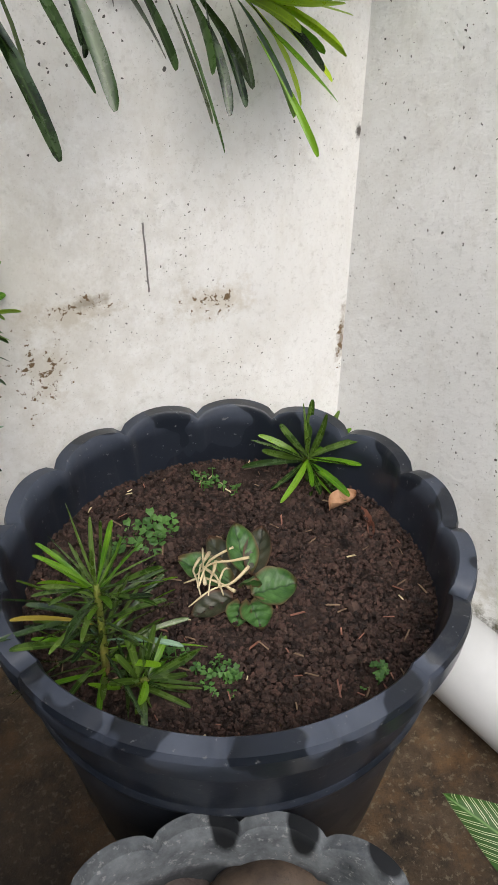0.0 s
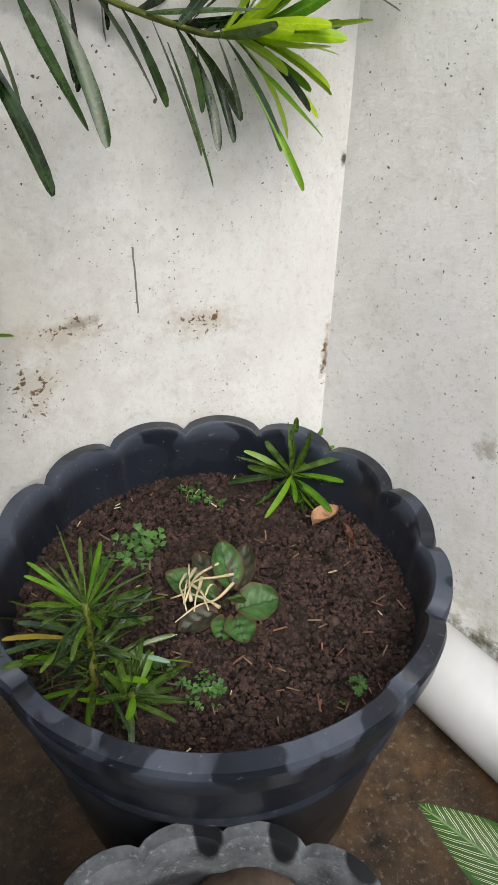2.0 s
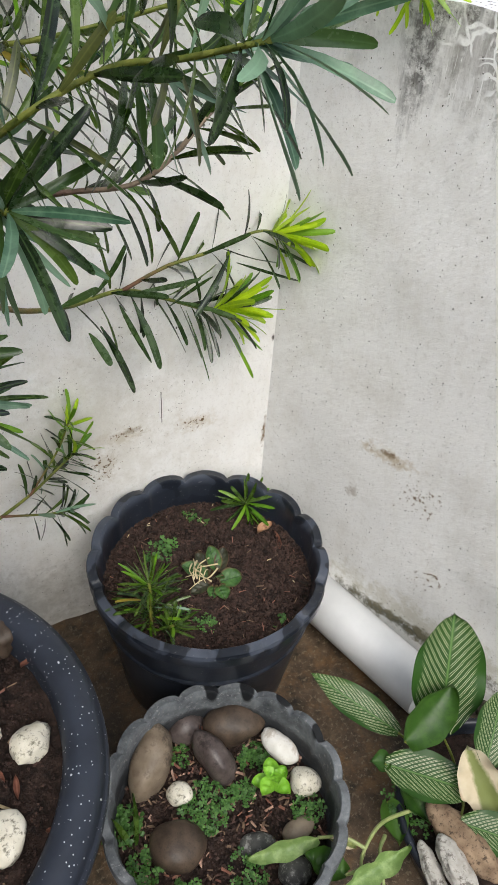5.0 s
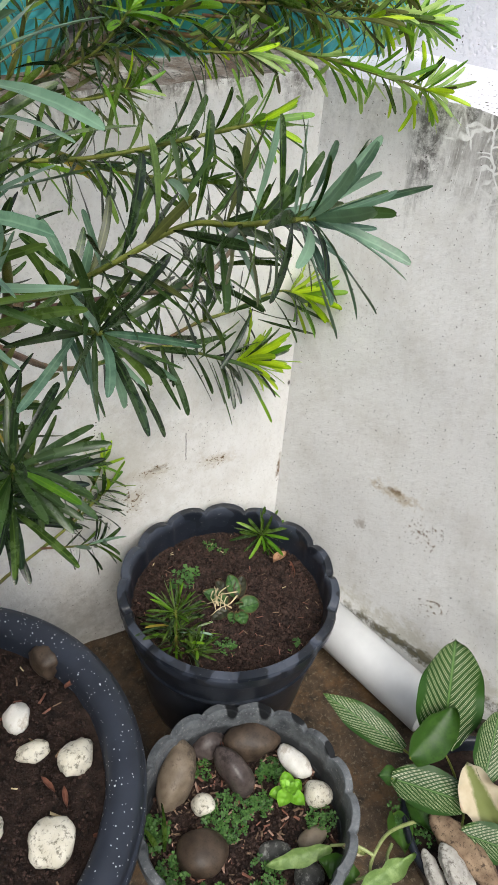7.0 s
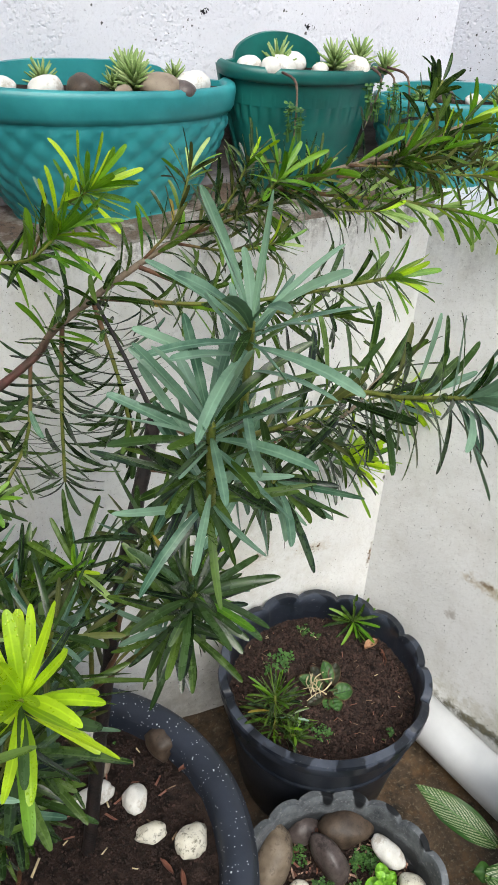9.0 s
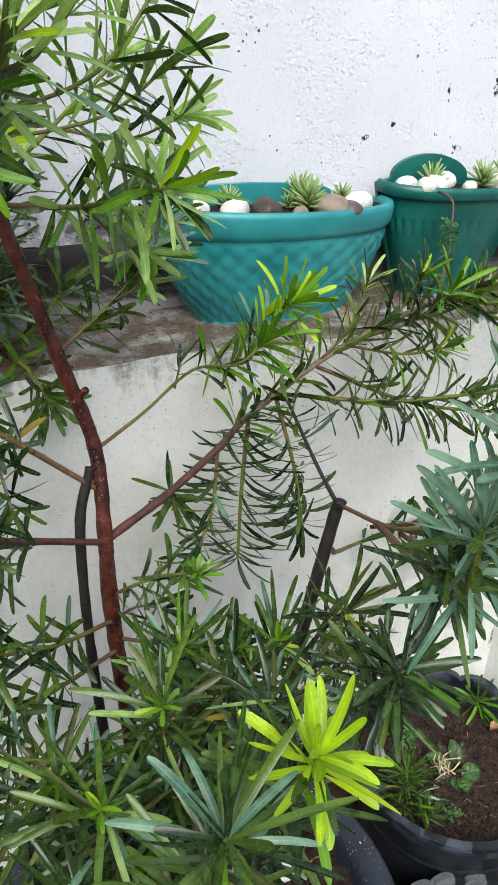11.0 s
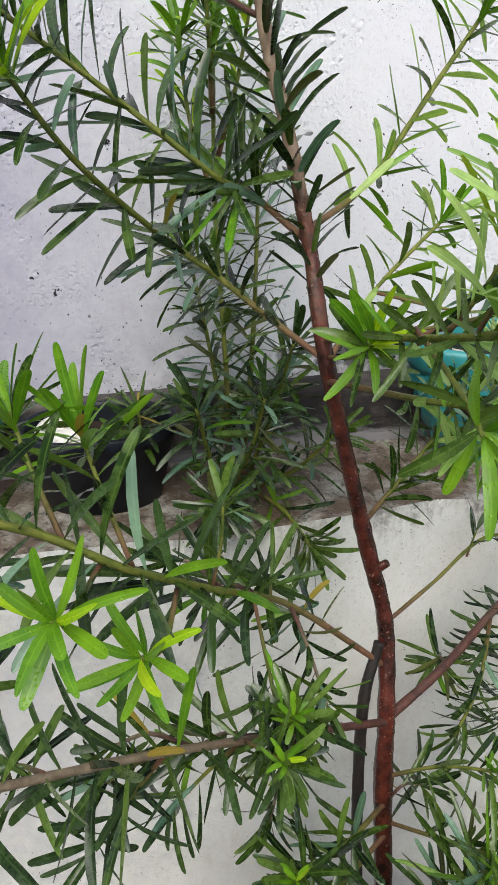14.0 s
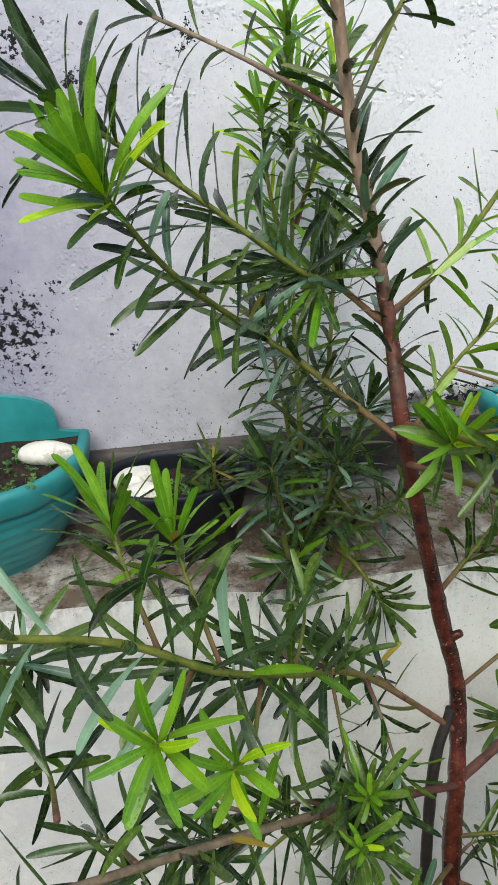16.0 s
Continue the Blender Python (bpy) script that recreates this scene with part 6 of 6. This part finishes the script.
def weeds(name, loc, R, count, size, label, tall=0.015, seed=1):
    """A patch of tiny clover-like leaves on thin stalks, joined."""
    rr = random.Random(seed)
    V, F = [], []
    for i in range(count):
        a, r = rr.uniform(0, 6.28), R * math.sqrt(rr.random())
        c = Vector((r * math.cos(a), r * math.sin(a), rr.uniform(0.2, 1.0) * tall))
        tilt = Euler((rr.uniform(-0.5, 0.5), rr.uniform(-0.5, 0.5), rr.uniform(0, 6.28))).to_matrix()
        for k in range(3 if size > 0.004 else 4):
            b0 = len(V)
            t = tilt @ Euler((0, 0, k * (2.094 if size > 0.004 else 1.571))).to_matrix()
            s = size * rr.uniform(0.7, 1.2)
            for q in ((0, 0, 0), (0.45, 0.55, 0.08), (0.35, 1.0, 0.02), (0, 0.9, -0.05), (-0.35, 1.0, 0.02), (-0.45, 0.55, 0.08)):
                V.append(tuple(t @ (Vector(q) * s) + c))
            F.append(tuple(range(b0, b0 + 6)))
        b0 = len(V)
        w = 0.0005
        V += [(c.x - w, c.y, 0), (c.x + w, c.y, 0), (c.x + w, c.y, c.z), (c.x - w, c.y, c.z)]
        F.append((b0, b0 + 1, b0 + 2, b0 + 3))
    me = bpy.data.meshes.new(name)
    me.from_pydata(V, [], F)
    me.materials.append(M_WEED)
    ob = new(name, me)
    ob.location = loc
    return tagged(ob, label, "weeds", "", "stuff")


M_WEED = leaf_mat("weed_leaf", (0.030, 0.090, 0.016), (0.095, 0.21, 0.045), 0.5, 0.2)
W1, W2 = "low patch of tiny green weeds on soil", "patch of small clover leaves"
for i, (x, y, z, R, c, s, lab) in enumerate([(-0.257, -0.281, 0.243, 0.018, 26, 0.0048, W1), (-0.150, -0.330, 0.243, 0.012, 10, 0.004, W1), (-0.274, -0.120, 0.243, 0.024, 16, 0.0085, W2), (-0.285, -0.249, 0.243, 0.014, 16, 0.005, W1), (-0.184, -0.060, 0.243, 0.014, 14, 0.005, W1), (-0.24, -0.11, 0.243, 0.016, 8, 0.008, W2), (-0.165, -0.085, 0.243, 0.01, 8, 0.005, W1),
                                             (-0.358, -0.495, 0.125, 0.040, 170, 0.005, W1), (-0.258, -0.462, 0.125, 0.024, 70, 0.005, W1), (-0.477, -0.465, 0.125, 0.030, 70, 0.008, W2), (-0.47, -0.53, 0.125, 0.03, 60, 0.006, W2), (-0.30, -0.50, 0.125, 0.020, 50, 0.005, W1), (-0.225, -0.565, 0.125, 0.025, 60, 0.005, W1), (-0.34, -0.60, 0.125, 0.03, 60, 0.005, W1), (-0.43, -0.60, 0.125, 0.03, 60, 0.006, W2), (-0.36, -0.41, 0.125, 0.02, 24, 0.005, W1),
                                             (-0.64, -0.25, 0.402, 0.03, 9, 0.003, W1), (-1.060, 0.105, LEDGE_Z + 0.082, 0.03, 40, 0.007, W2), (-1.27, 0.085, LEDGE_Z + 0.142, 0.05, 50, 0.006, W1)]):
    weeds("weeds", (x, y, z), R, c, s, lab, 0.016, 20 + i)

# bright rosette in the grey pot
M_LIME = leaf_mat("lime_leaf", (0.16, 0.40, 0.02), (0.28, 0.55, 0.06), 0.4, 0.2)
ro = plant("rosette", (-0.258, -0.515, 0.125), "bright lime-green rosette seedling with rounded leaves", "plant")
for i in range(8):
    a = radians(i * 137.5 + 20)
    big_l = i < 5
    put_leaf(ro, "leaf", (-0.258, -0.515, 0.150 + 0.004 * i), (math.cos(a), math.sin(a), 0.15 if big_l else 0.5), (0, 0, 1), oval_leaf(0.032 if big_l else 0.020, 0.026 if big_l else 0.017, 0.25, 3, 0.003), M_LIME)
part("stem", tube(spline([(-0.258, -0.515, 0.12), (-0.258, -0.515, 0.17)], 4), 0.002, 0.002, 6), M_STEM[0], ro).matrix_parent_inverse = Matrix.Translation((0.258, 0.515, -0.125))
# grass tuft
gr = plant("grass_tuft", (-0.468, -0.50, 0.12), "tuft of broad green grass blades", "grass")
for dx, dy, hx, hy, h in ((0, 0, 0.018, 0.032, 0.075), (0.002, -0.005, 0.004, -0.080, 0.018), (-0.004, -0.004, -0.020, -0.062, 0.012), (-0.004, 0.004, -0.012, 0.02, 0.06)):
    V = Vector((hx, hy, h))
    put_leaf(gr, "blade", (-0.468 + dx, -0.50 + dy, 0.12), V, (0.5, -0.6, 0.7), oval_leaf(V.length * 1.1, 0.011, 0.25, 1, 0.001, 12, 4, 0.7), M_LEAF[1])

# succulents on the planters
M_SUCC = leaf_mat("succulent_leaf", (0.17, 0.28, 0.07), (0.36, 0.45, 0.19), 0.5, 0.15)


def succulent(loc, R, n, label, up=0.6):
    e = plant("succulent", loc, label, "succulent", "succulents on the planters")
    bmx = bmesh.new()
    rr = random.Random(int(abs(loc[0]) * 1000))
    for i in range(n):
        f = i / n
        a = i * 2.399
        d = Vector((math.cos(a) * (1 - f * 0.5), math.sin(a) * (1 - f * 0.5), 0.2 + up * f * 1.6)).normalized()
        t = bmesh.new()
        bmesh.ops.create_cone(t, cap_ends=True, segments=5, radius1=R * 0.11, radius2=R * 0.03, depth=R * rr.uniform(0.8, 1.1))
        m = Matrix.Translation(d * R * 0.5 + Vector((0, 0, R * 0.5 * f))) @ d.to_track_quat("Z", "Y").to_matrix().to_4x4()
        bmesh.ops.transform(t, matrix=m, verts=t.verts)
        me = bpy.data.meshes.new("x")
        t.to_mesh(me)
        t.free()
        bmx.from_mesh(me)
        bpy.data.meshes.remove(me)
    part("leaves", bmx, M_SUCC, e)
    return e


for x, y, z, R, n in ((-0.545, 0.145, 0.164, 0.026, 26), (-0.435, 0.150, 0.164, 0.032, 30), (-0.435, 0.10, 0.164, 0.032, 40), (-0.375, 0.125, 0.164, 0.022, 22), (-0.46, 0.12, 0.162, 0.018, 16), (-0.22, 0.14, 0.172, 0.03, 22), (-0.14, 0.11, 0.172, 0.03, 26), (-0.09, 0.14, 0.172, 0.03, 24), (-0.06, 0.10, 0.165, 0.025, 22), (0.125, 0.052, 0.122, 0.022, 22), (0.015, 0.098, 0.122, 0.018, 16)):
    if x < 0:
        y = SET - 0.062 - (SET - 0.026 - y) * 0.62
    succulent((x, y, LEDGE_Z + z), R, n, "small pale green succulent rosette in a planter")
tr = plant("trailing_succulent", (-0.075, 0.055, LEDGE_Z + 0.17), "straggling succulent stems hanging over a green planter", "succulent")
for x0, z1, dx in ((-0.085, 0.135, 0.0), (-0.07, 0.12, 0.015), (-0.095, 0.14, -0.02), (-0.235, 0.12, 0.0)):
    part("stem", tube(spline([(x0, 0.07, LEDGE_Z + 0.178), (x0 + dx * 0.5, 0.028, LEDGE_Z + 0.172), (x0 + dx, 0.024, LEDGE_Z + z1), (x0 + dx * 1.4, 0.028, LEDGE_Z + z1 - 0.03)], 12), 0.002, 0.001, 5), M_STEM[3], tr)
    wv = weeds("trailing_leaves", (x0 + dx, 0.024, LEDGE_Z + z1 - 0.02), 0.012, 22, 0.007, "small pale leaves of a trailing succulent", 0.05, int(x0 * -1000))
grown(tr)

# striped-leaf plant and its pot
calp = thing("plant_pot", (0.04, -0.69, 0), "dark plastic pot holding striped-leaf plants and driftwood", "plant pot")
part("body", lathe([(0.12, 0.04), (0.138, 0.09), (0.142, 0.108), (0.15, 0.112), (0.155, 0.104), (0.148, 0.092), (0.118, 0.0)], 56), M_POT, calp)
soil(calp, 0.135, 0.085, "dark soil with moss")


def striped():
    """Dark green leaf with pairs of thin cream lines that sweep from the midrib towards the tip."""
    m, n, l, b = mat("pin_striped_leaf", 0.45, 0.22)
    co = n.new("ShaderNodeTexCoord").outputs["Generated"]
    sep = n.new("ShaderNodeSeparateXYZ")
    l.new(co, sep.inputs[0])
    ax = math_node(n, l, "ABSOLUTE", math_node(n, l, "SUBTRACT", sep.outputs["X"], 0.5))
    bow = math_node(n, l, "MULTIPLY", math_node(n, l, "POWER", ax, 1.2), 14.5)
    ph = math_node(n, l, "SUBTRACT", math_node(n, l, "MULTIPLY", sep.outputs["Y"], 13.0), bow)
    ph = math_node(n, l, "ADD", ph, math_node(n, l, "MULTIPLY", tex_noise(n, l, 9, 4, 0.6), 1.0))
    fr = math_node(n, l, "FRACT", ph)
    two = math_node(n, l, "MINIMUM", math_node(n, l, "ABSOLUTE", math_node(n, l, "SUBTRACT", fr, 0.32)), math_node(n, l, "ABSOLUTE", math_node(n, l, "SUBTRACT", fr, 0.62)))
    line = ramp(n, l, two, [(0.030, 0.62), (0.062, 0.0)])
    line = math_node(n, l, "MULTIPLY", line, ramp(n, l, ax, [(0.015, 0.0), (0.05, 1.0)]))
    gap = math_node(n, l, "ADD", ax, math_node(n, l, "MULTIPLY", tex_noise(n, l, 24, 4, 0.7), 0.22))
    line = math_node(n, l, "MULTIPLY", line, ramp(n, l, gap, [(0.45, 1.0), (0.50, 0.0)]))
    col = ramp(n, l, tex_noise(n, l, 6, 4), [(0.3, (0.010, 0.040, 0.006)), (0.7, (0.040, 0.100, 0.016))])
    rib = ramp(n, l, ax, [(0.004, 0.8), (0.022, 0.0)])
    col = mix(n, l, rib, col, (0.11, 0.21, 0.055))
    col = mix(n, l, line, col, (0.62, 0.66, 0.42))
    l.new(col, b.inputs["Base Color"])
    l.new(ramp(n, l, tex_noise(n, l, 14, 4), [(0.4, 0.30), (0.7, 0.55)]), b.inputs["Roughness"])
    return m


M_STRIPE = striped()
def dying_leaf():
    """Cream leaf gone papery, with green left along the midrib and brown at the rim."""
    m, n, l, b = mat("cream_dying_leaf", 0.6, 0.25)
    co = n.new("ShaderNodeTexCoord").outputs["Generated"]
    sep = n.new("ShaderNodeSeparateXYZ")
    l.new(co, sep.inputs[0])
    ax = math_node(n, l, "ABSOLUTE", math_node(n, l, "SUBTRACT", sep.outputs["X"], 0.5))
    fan = math_node(n, l, "MULTIPLY", math_node(n, l, "SUBTRACT", 1.0, sep.outputs["Y"]), 0.25)
    k = math_node(n, l, "ADD", math_node(n, l, "SUBTRACT", ax, fan), math_node(n, l, "MULTIPLY", math_node(n, l, "SUBTRACT", tex_noise(n, l, 30, 5, 0.7), 0.5), 0.25))
    col = ramp(n, l, tex_noise(n, l, 8, 5, 0.6), [(0.35, (0.46, 0.38, 0.25)), (0.65, (0.70, 0.64, 0.50))])
    col = mix(n, l, ramp(n, l, k, [(-0.10, 0.9), (0.08, 0.0)]), col, (0.13, 0.17, 0.035))
    col = mix(n, l, ramp(n, l, math_node(n, l, "ADD", ax, math_node(n, l, "MULTIPLY", tex_noise(n, l, 14, 4, 0.6), 0.1)), [(0.50, 0.0), (0.55, 0.6)]), col, (0.22, 0.12, 0.06))
    l.new(col, b.inputs["Base Color"])
    bump(n, l, b, tex_noise(n, l, 40, 5, 0.7), 0.4, 0.002)
    return m


M_CREAM = dying_leaf()
M_VINE = simple("pale_vine_stem", (0.20, 0.26, 0.08), (0.34, 0.38, 0.16), 40, 0.5, 0.2)
M_LIGHT = leaf_mat("pale_green_leaf", (0.17, 0.28, 0.08), (0.36, 0.46, 0.20), 0.45, 0.25)
cal = plant("striped_plant", (0.03, -0.62, 0.09), "plant with large dark green leaves finely striped in cream", "plant")
M_FOLD = leaf_mat("folded_green_leaf", (0.020, 0.065, 0.008), (0.055, 0.125, 0.016), 0.45, 0.15)
for base, tip, W, up, m, lab in [((-0.036, -0.530, 0.140), (-0.127, -0.408, 0.200), 0.056, (-0.15, -0.45, 0.9), M_STRIPE, ""), ((0.014, -0.562, 0.165), (0.072, -0.480, 0.318), 0.122, (-0.45, -0.75, 0.40), M_STRIPE, ""), ((-0.050, -0.556, 0.170), (0.038, -0.543, 0.240), 0.072, (-0.5, -0.7, 0.45), M_FOLD, "folded plain green leaf"),
                               ((-0.090, -0.565, 0.150), (0.008, -0.660, 0.152), 0.078, (-0.1, -0.25, 1), M_STRIPE, ""), ((-0.081, -0.563, 0.148), (-0.110, -0.553, 0.156), 0.034, (-0.2, -0.4, 1), M_FOLD, ""), ((0.023, -0.697, 0.135), (0.010, -0.618, 0.205), 0.074, (-0.62, -0.62, 0.48), M_CREAM, "browning cream leaf"),
                               ((-0.040, -0.684, 0.145), (0.030, -0.760, 0.150), 0.062, (-0.2, -0.2, 1), M_STRIPE, ""), ((-0.070, -0.590, 0.120), (-0.065, -0.660, 0.115), 0.050, (0.1, -0.2, 1), M_FOLD, ""), ((0.03, -0.645, 0.18), (0.10, -0.585, 0.245), 0.07, (-0.4, -0.7, 0.6), M_STRIPE, ""), ((-0.10, -0.60, 0.10), (-0.12, -0.66, 0.105), 0.045, (0, -0.2, 1), M_FOLD, "")]:
    v = Vector(tip) - Vector(base)
    put_leaf(cal, "leaf", base, v, up, oval_leaf(v.length, W, 0.22 if m is M_CREAM else 0.28 if m is M_FOLD else 0.10, 12, 0.0022, 26, 12, 0.55 if W < 0.07 else -0.2, 0.12 if m is M_CREAM else 0.03), m, lab)
    foot = Vector((0.02, -0.64, 0.085))
    part("stalk", tube(spline([foot, (foot + Vector(base)) / 2 + Vector((0, 0, 0.012)), Vector(base)], 10), 0.0025, 0.002, 6), M_STEM[0], cal).matrix_parent_inverse = Matrix.Translation(-Vector(cal.location))
pv = plant("vine", (-0.10, -0.64, 0.10), "pale trailing vine with holed light green leaves", "vine")
for pts, r in (([(-0.07, -0.625, 0.09), (-0.085, -0.631, 0.12), (-0.15, -0.638, 0.165), (-0.193, -0.657, 0.180), (-0.209, -0.673, 0.16), (-0.225, -0.72, 0.14)], 0.0032), ([(-0.195, -0.660, 0.178), (-0.215, -0.635, 0.182), (-0.242, -0.614, 0.165)], 0.003), ([(-0.15, -0.65, 0.15), (-0.17, -0.665, 0.15), (-0.185, -0.70, 0.135)], 0.003), ([(-0.209, -0.673, 0.16), (-0.222, -0.672, 0.158), (-0.233, -0.670, 0.16)], 0.0028)):
    part("stem", tube(spline(pts, 20), r, r * 0.75, 7), M_VINE, pv)
grown(pv)
for base, tip, W, up, m in [((-0.233, -0.670, 0.160), (-0.272, -0.625, 0.172), 0.042, (0.1, -0.3, 1), M_FOLD), ((-0.248, -0.684, 0.160), (-0.143, -0.689, 0.192), 0.036, (-0.3, -0.5, 0.8), M_LIGHT), ((-0.242, -0.614, 0.165), (-0.341, -0.592, 0.150), 0.030, (0.1, -0.6, 0.7), M_LIGHT), ((-0.185, -0.70, 0.135), (-0.175, -0.735, 0.11), 0.026, (-0.4, -0.4, 0.8), M_LIGHT), ((-0.205, -0.650, 0.175), (-0.235, -0.628, 0.185), 0.016, (0, -0.3, 1), M_CREAM), ((-0.22, -0.70, 0.145), (-0.235, -0.745, 0.15), 0.024, (0, -0.2, 1), M_FOLD)]:
    v = Vector(tip) - Vector(base)
    put_leaf(pv, "leaf", base, v, up, oval_leaf(v.length, W, 0.35, 6, 0.004, 24, 8, 0.3, 0.10, 0.22 if m is M_LIGHT and W > 0.03 else 0.0), m)
for a, b, r, m, lab in (((-0.056, -0.640, 0.128), (-0.035, -0.765, 0.132), 0.024, S_WOOD, "pitted brown driftwood log in the pot"), ((-0.075, -0.685, 0.138), (-0.093, -0.785, 0.142), 0.017, S_BLEACH, "bleached grey-white driftwood piece"), ((-0.098, -0.675, 0.120), (-0.118, -0.76, 0.120), 0.012, S_BLEACH, "thin split driftwood splinter in pot")):
    A, Bv = Vector(a), Vector(b)
    bm = bmesh.new()
    bmesh.ops.create_icosphere(bm, subdivisions=4, radius=1)
    for v in bm.verts:
        k = 1 + 0.3 * noise.noise(v.co * 1.6 + A * 40) + 0.22 * noise.noise(Vector((v.co.x * 5, v.co.y * 2, v.co.z * 5)) + A * 40) + 0.12 * noise.noise(v.co * 12)
        v.co = Vector((v.co.x * r * k, v.co.y * (Bv - A).length * 0.55, v.co.z * r * 0.8 * k))
    ob = new("driftwood", mesh_from("driftwood", bm))
    ob.data.materials.append(m)
    ob.matrix_world = Matrix.Translation((A + Bv) / 2) @ aim(Bv - A)
    tagged(ob, lab, "driftwood", "driftwood in the pot")
# shreds of dry leaf heaped at the back of the grey pot
rd = random.Random(41)
for i in range(26):
    ob = new("dry_shred", mesh_from("dry_shred", oval_leaf(rd.uniform(0.02, 0.045), rd.uniform(0.005, 0.011), 0.7, 2, 0.002, 6, 4)))
    ob.data.materials.append((M_RED, M_CHIP, M_DRY)[i % 3])
    a = rd.uniform(0, 6.28)
    ob.matrix_world = Matrix.Translation((-0.318 + rd.uniform(-0.035, 0.035), -0.366 + rd.uniform(-0.018, 0.018), 0.128 + rd.uniform(0, 0.014))) @ aim((math.cos(a), math.sin(a), rd.uniform(-0.2, 0.3)))
    tagged(ob, "curled shred of pinkish dry leaf in a pot", "dry leaf", "dry leaf shreds")
weeds("weeds", (-0.06, -0.62, 0.088), 0.05, 90, 0.006, "low patch of tiny green weeds on soil", 0.02, 77)

# bush on the ledge
bush = plant("bush", (-0.90, 0.09, LEDGE_Z), "dark green strap-leaved bush growing on the ledge behind the tree", "bush")
for pts, n, mats, tip in (([(-0.92, 0.09, 1.09), (-0.92, 0.08, 1.25), (-0.925, 0.10, 1.45), (-0.92, 0.11, 1.64)], 150, MD, 2), ([(-0.90, 0.09, 1.09), (-0.87, 0.06, 1.20), (-0.85, 0.03, 1.31)], 190, DK, 0), ([(-0.93, 0.08, 1.09), (-0.95, 0.05, 1.17), (-0.965, 0.03, 1.24)], 200, DK, 0), ([(-0.89, 0.08, 1.09), (-0.84, 0.05, 1.13), (-0.80, 0.02, 1.19)], 190, DK, 1),
                          ([(-0.92, 0.08, 1.09), (-0.90, 0.03, 1.18), (-0.89, 0.0, 1.26)], 200, DK, 0), ([(-0.91, 0.10, 1.09), (-0.93, 0.11, 1.25), (-0.955, 0.12, 1.40)], 170, MD, 1), ([(-0.90, 0.10, 1.09), (-0.88, 0.11, 1.30), (-0.87, 0.12, 1.50)], 160, MD, 1), ([(-0.92, 0.07, 1.09), (-0.93, 0.02, 1.12), (-0.95, -0.03, 1.14)], 190, DK, 0),
                          ([(-0.89, 0.08, 1.09), (-0.86, 0.02, 1.09), (-0.84, -0.04, 1.07)], 170, DK, 1)):
    shoot(bush, pts, 0.004, 0.002, 0, 0.15, 0.60 * n, 0.066, (mats[0] * 0.35, 4.5, 1.1, 0.03, 2.4, 0, 0, 0.8), tip, 16, 0.065, 58, 0.2, name="stem")
for pts in ([(-0.92, 0.11, 1.50), (-0.90, 0.09, 1.58), (-0.885, 0.08, 1.66)], [(-0.925, 0.10, 1.46), (-0.95, 0.09, 1.54), (-0.96, 0.08, 1.62)], [(-0.925, 0.10, 1.55), (-0.93, 0.08, 1.63), (-0.935, 0.07, 1.70)]):
    shoot(bush, pts, 0.003, 0.0015, 0, 0.2, 130, 0.055, (0, 2, 4, 0, 1, 1.5), (0, 0, 3, 0, 0, 2), 14, 0.055, 50, 0.05, name="stem", width=0.0068)
grown(bush)
sp = plant("seedling", (-1.035, 0.085, LEDGE_Z + 0.07), "olive strap-leaved seedling in a small black pot", "seedling")
shoot(sp, [(-1.035, 0.085, LEDGE_Z + 0.07), (-1.03, 0.08, LEDGE_Z + 0.11), (-1.03, 0.08, LEDGE_Z + 0.14)], 0.003, 0.002, 0, 0.2, 300, 0.06, (4, 4, 0, 0.6, 0), 1, 8, 0.05, 66, 0.1, single=True, name="stem")
grown(sp)

# moss along the wall foot
bm = bmesh.new()
rm = random.Random(9)
for i in range(260):
    f = rm.random()
    c = U * (0.12 + 0.62 * f) - NRM * rm.uniform(0.0, 0.02)
    s = rm.uniform(0.003, 0.011)
    bmesh.ops.create_icosphere(bm, subdivisions=1, radius=s, matrix=Matrix.Translation((c.x, c.y, rm.uniform(0.0, 0.02))))
ms = new("moss", mesh_from("moss", bm))
ms.data.materials.append(simple("black_moss", (0.012, 0.014, 0.008), (0.05, 0.05, 0.025), 60, 0.95, 0.6))
tagged(ms, "crust of black moss and dirt along the wall foot", "moss", "", "stuff")
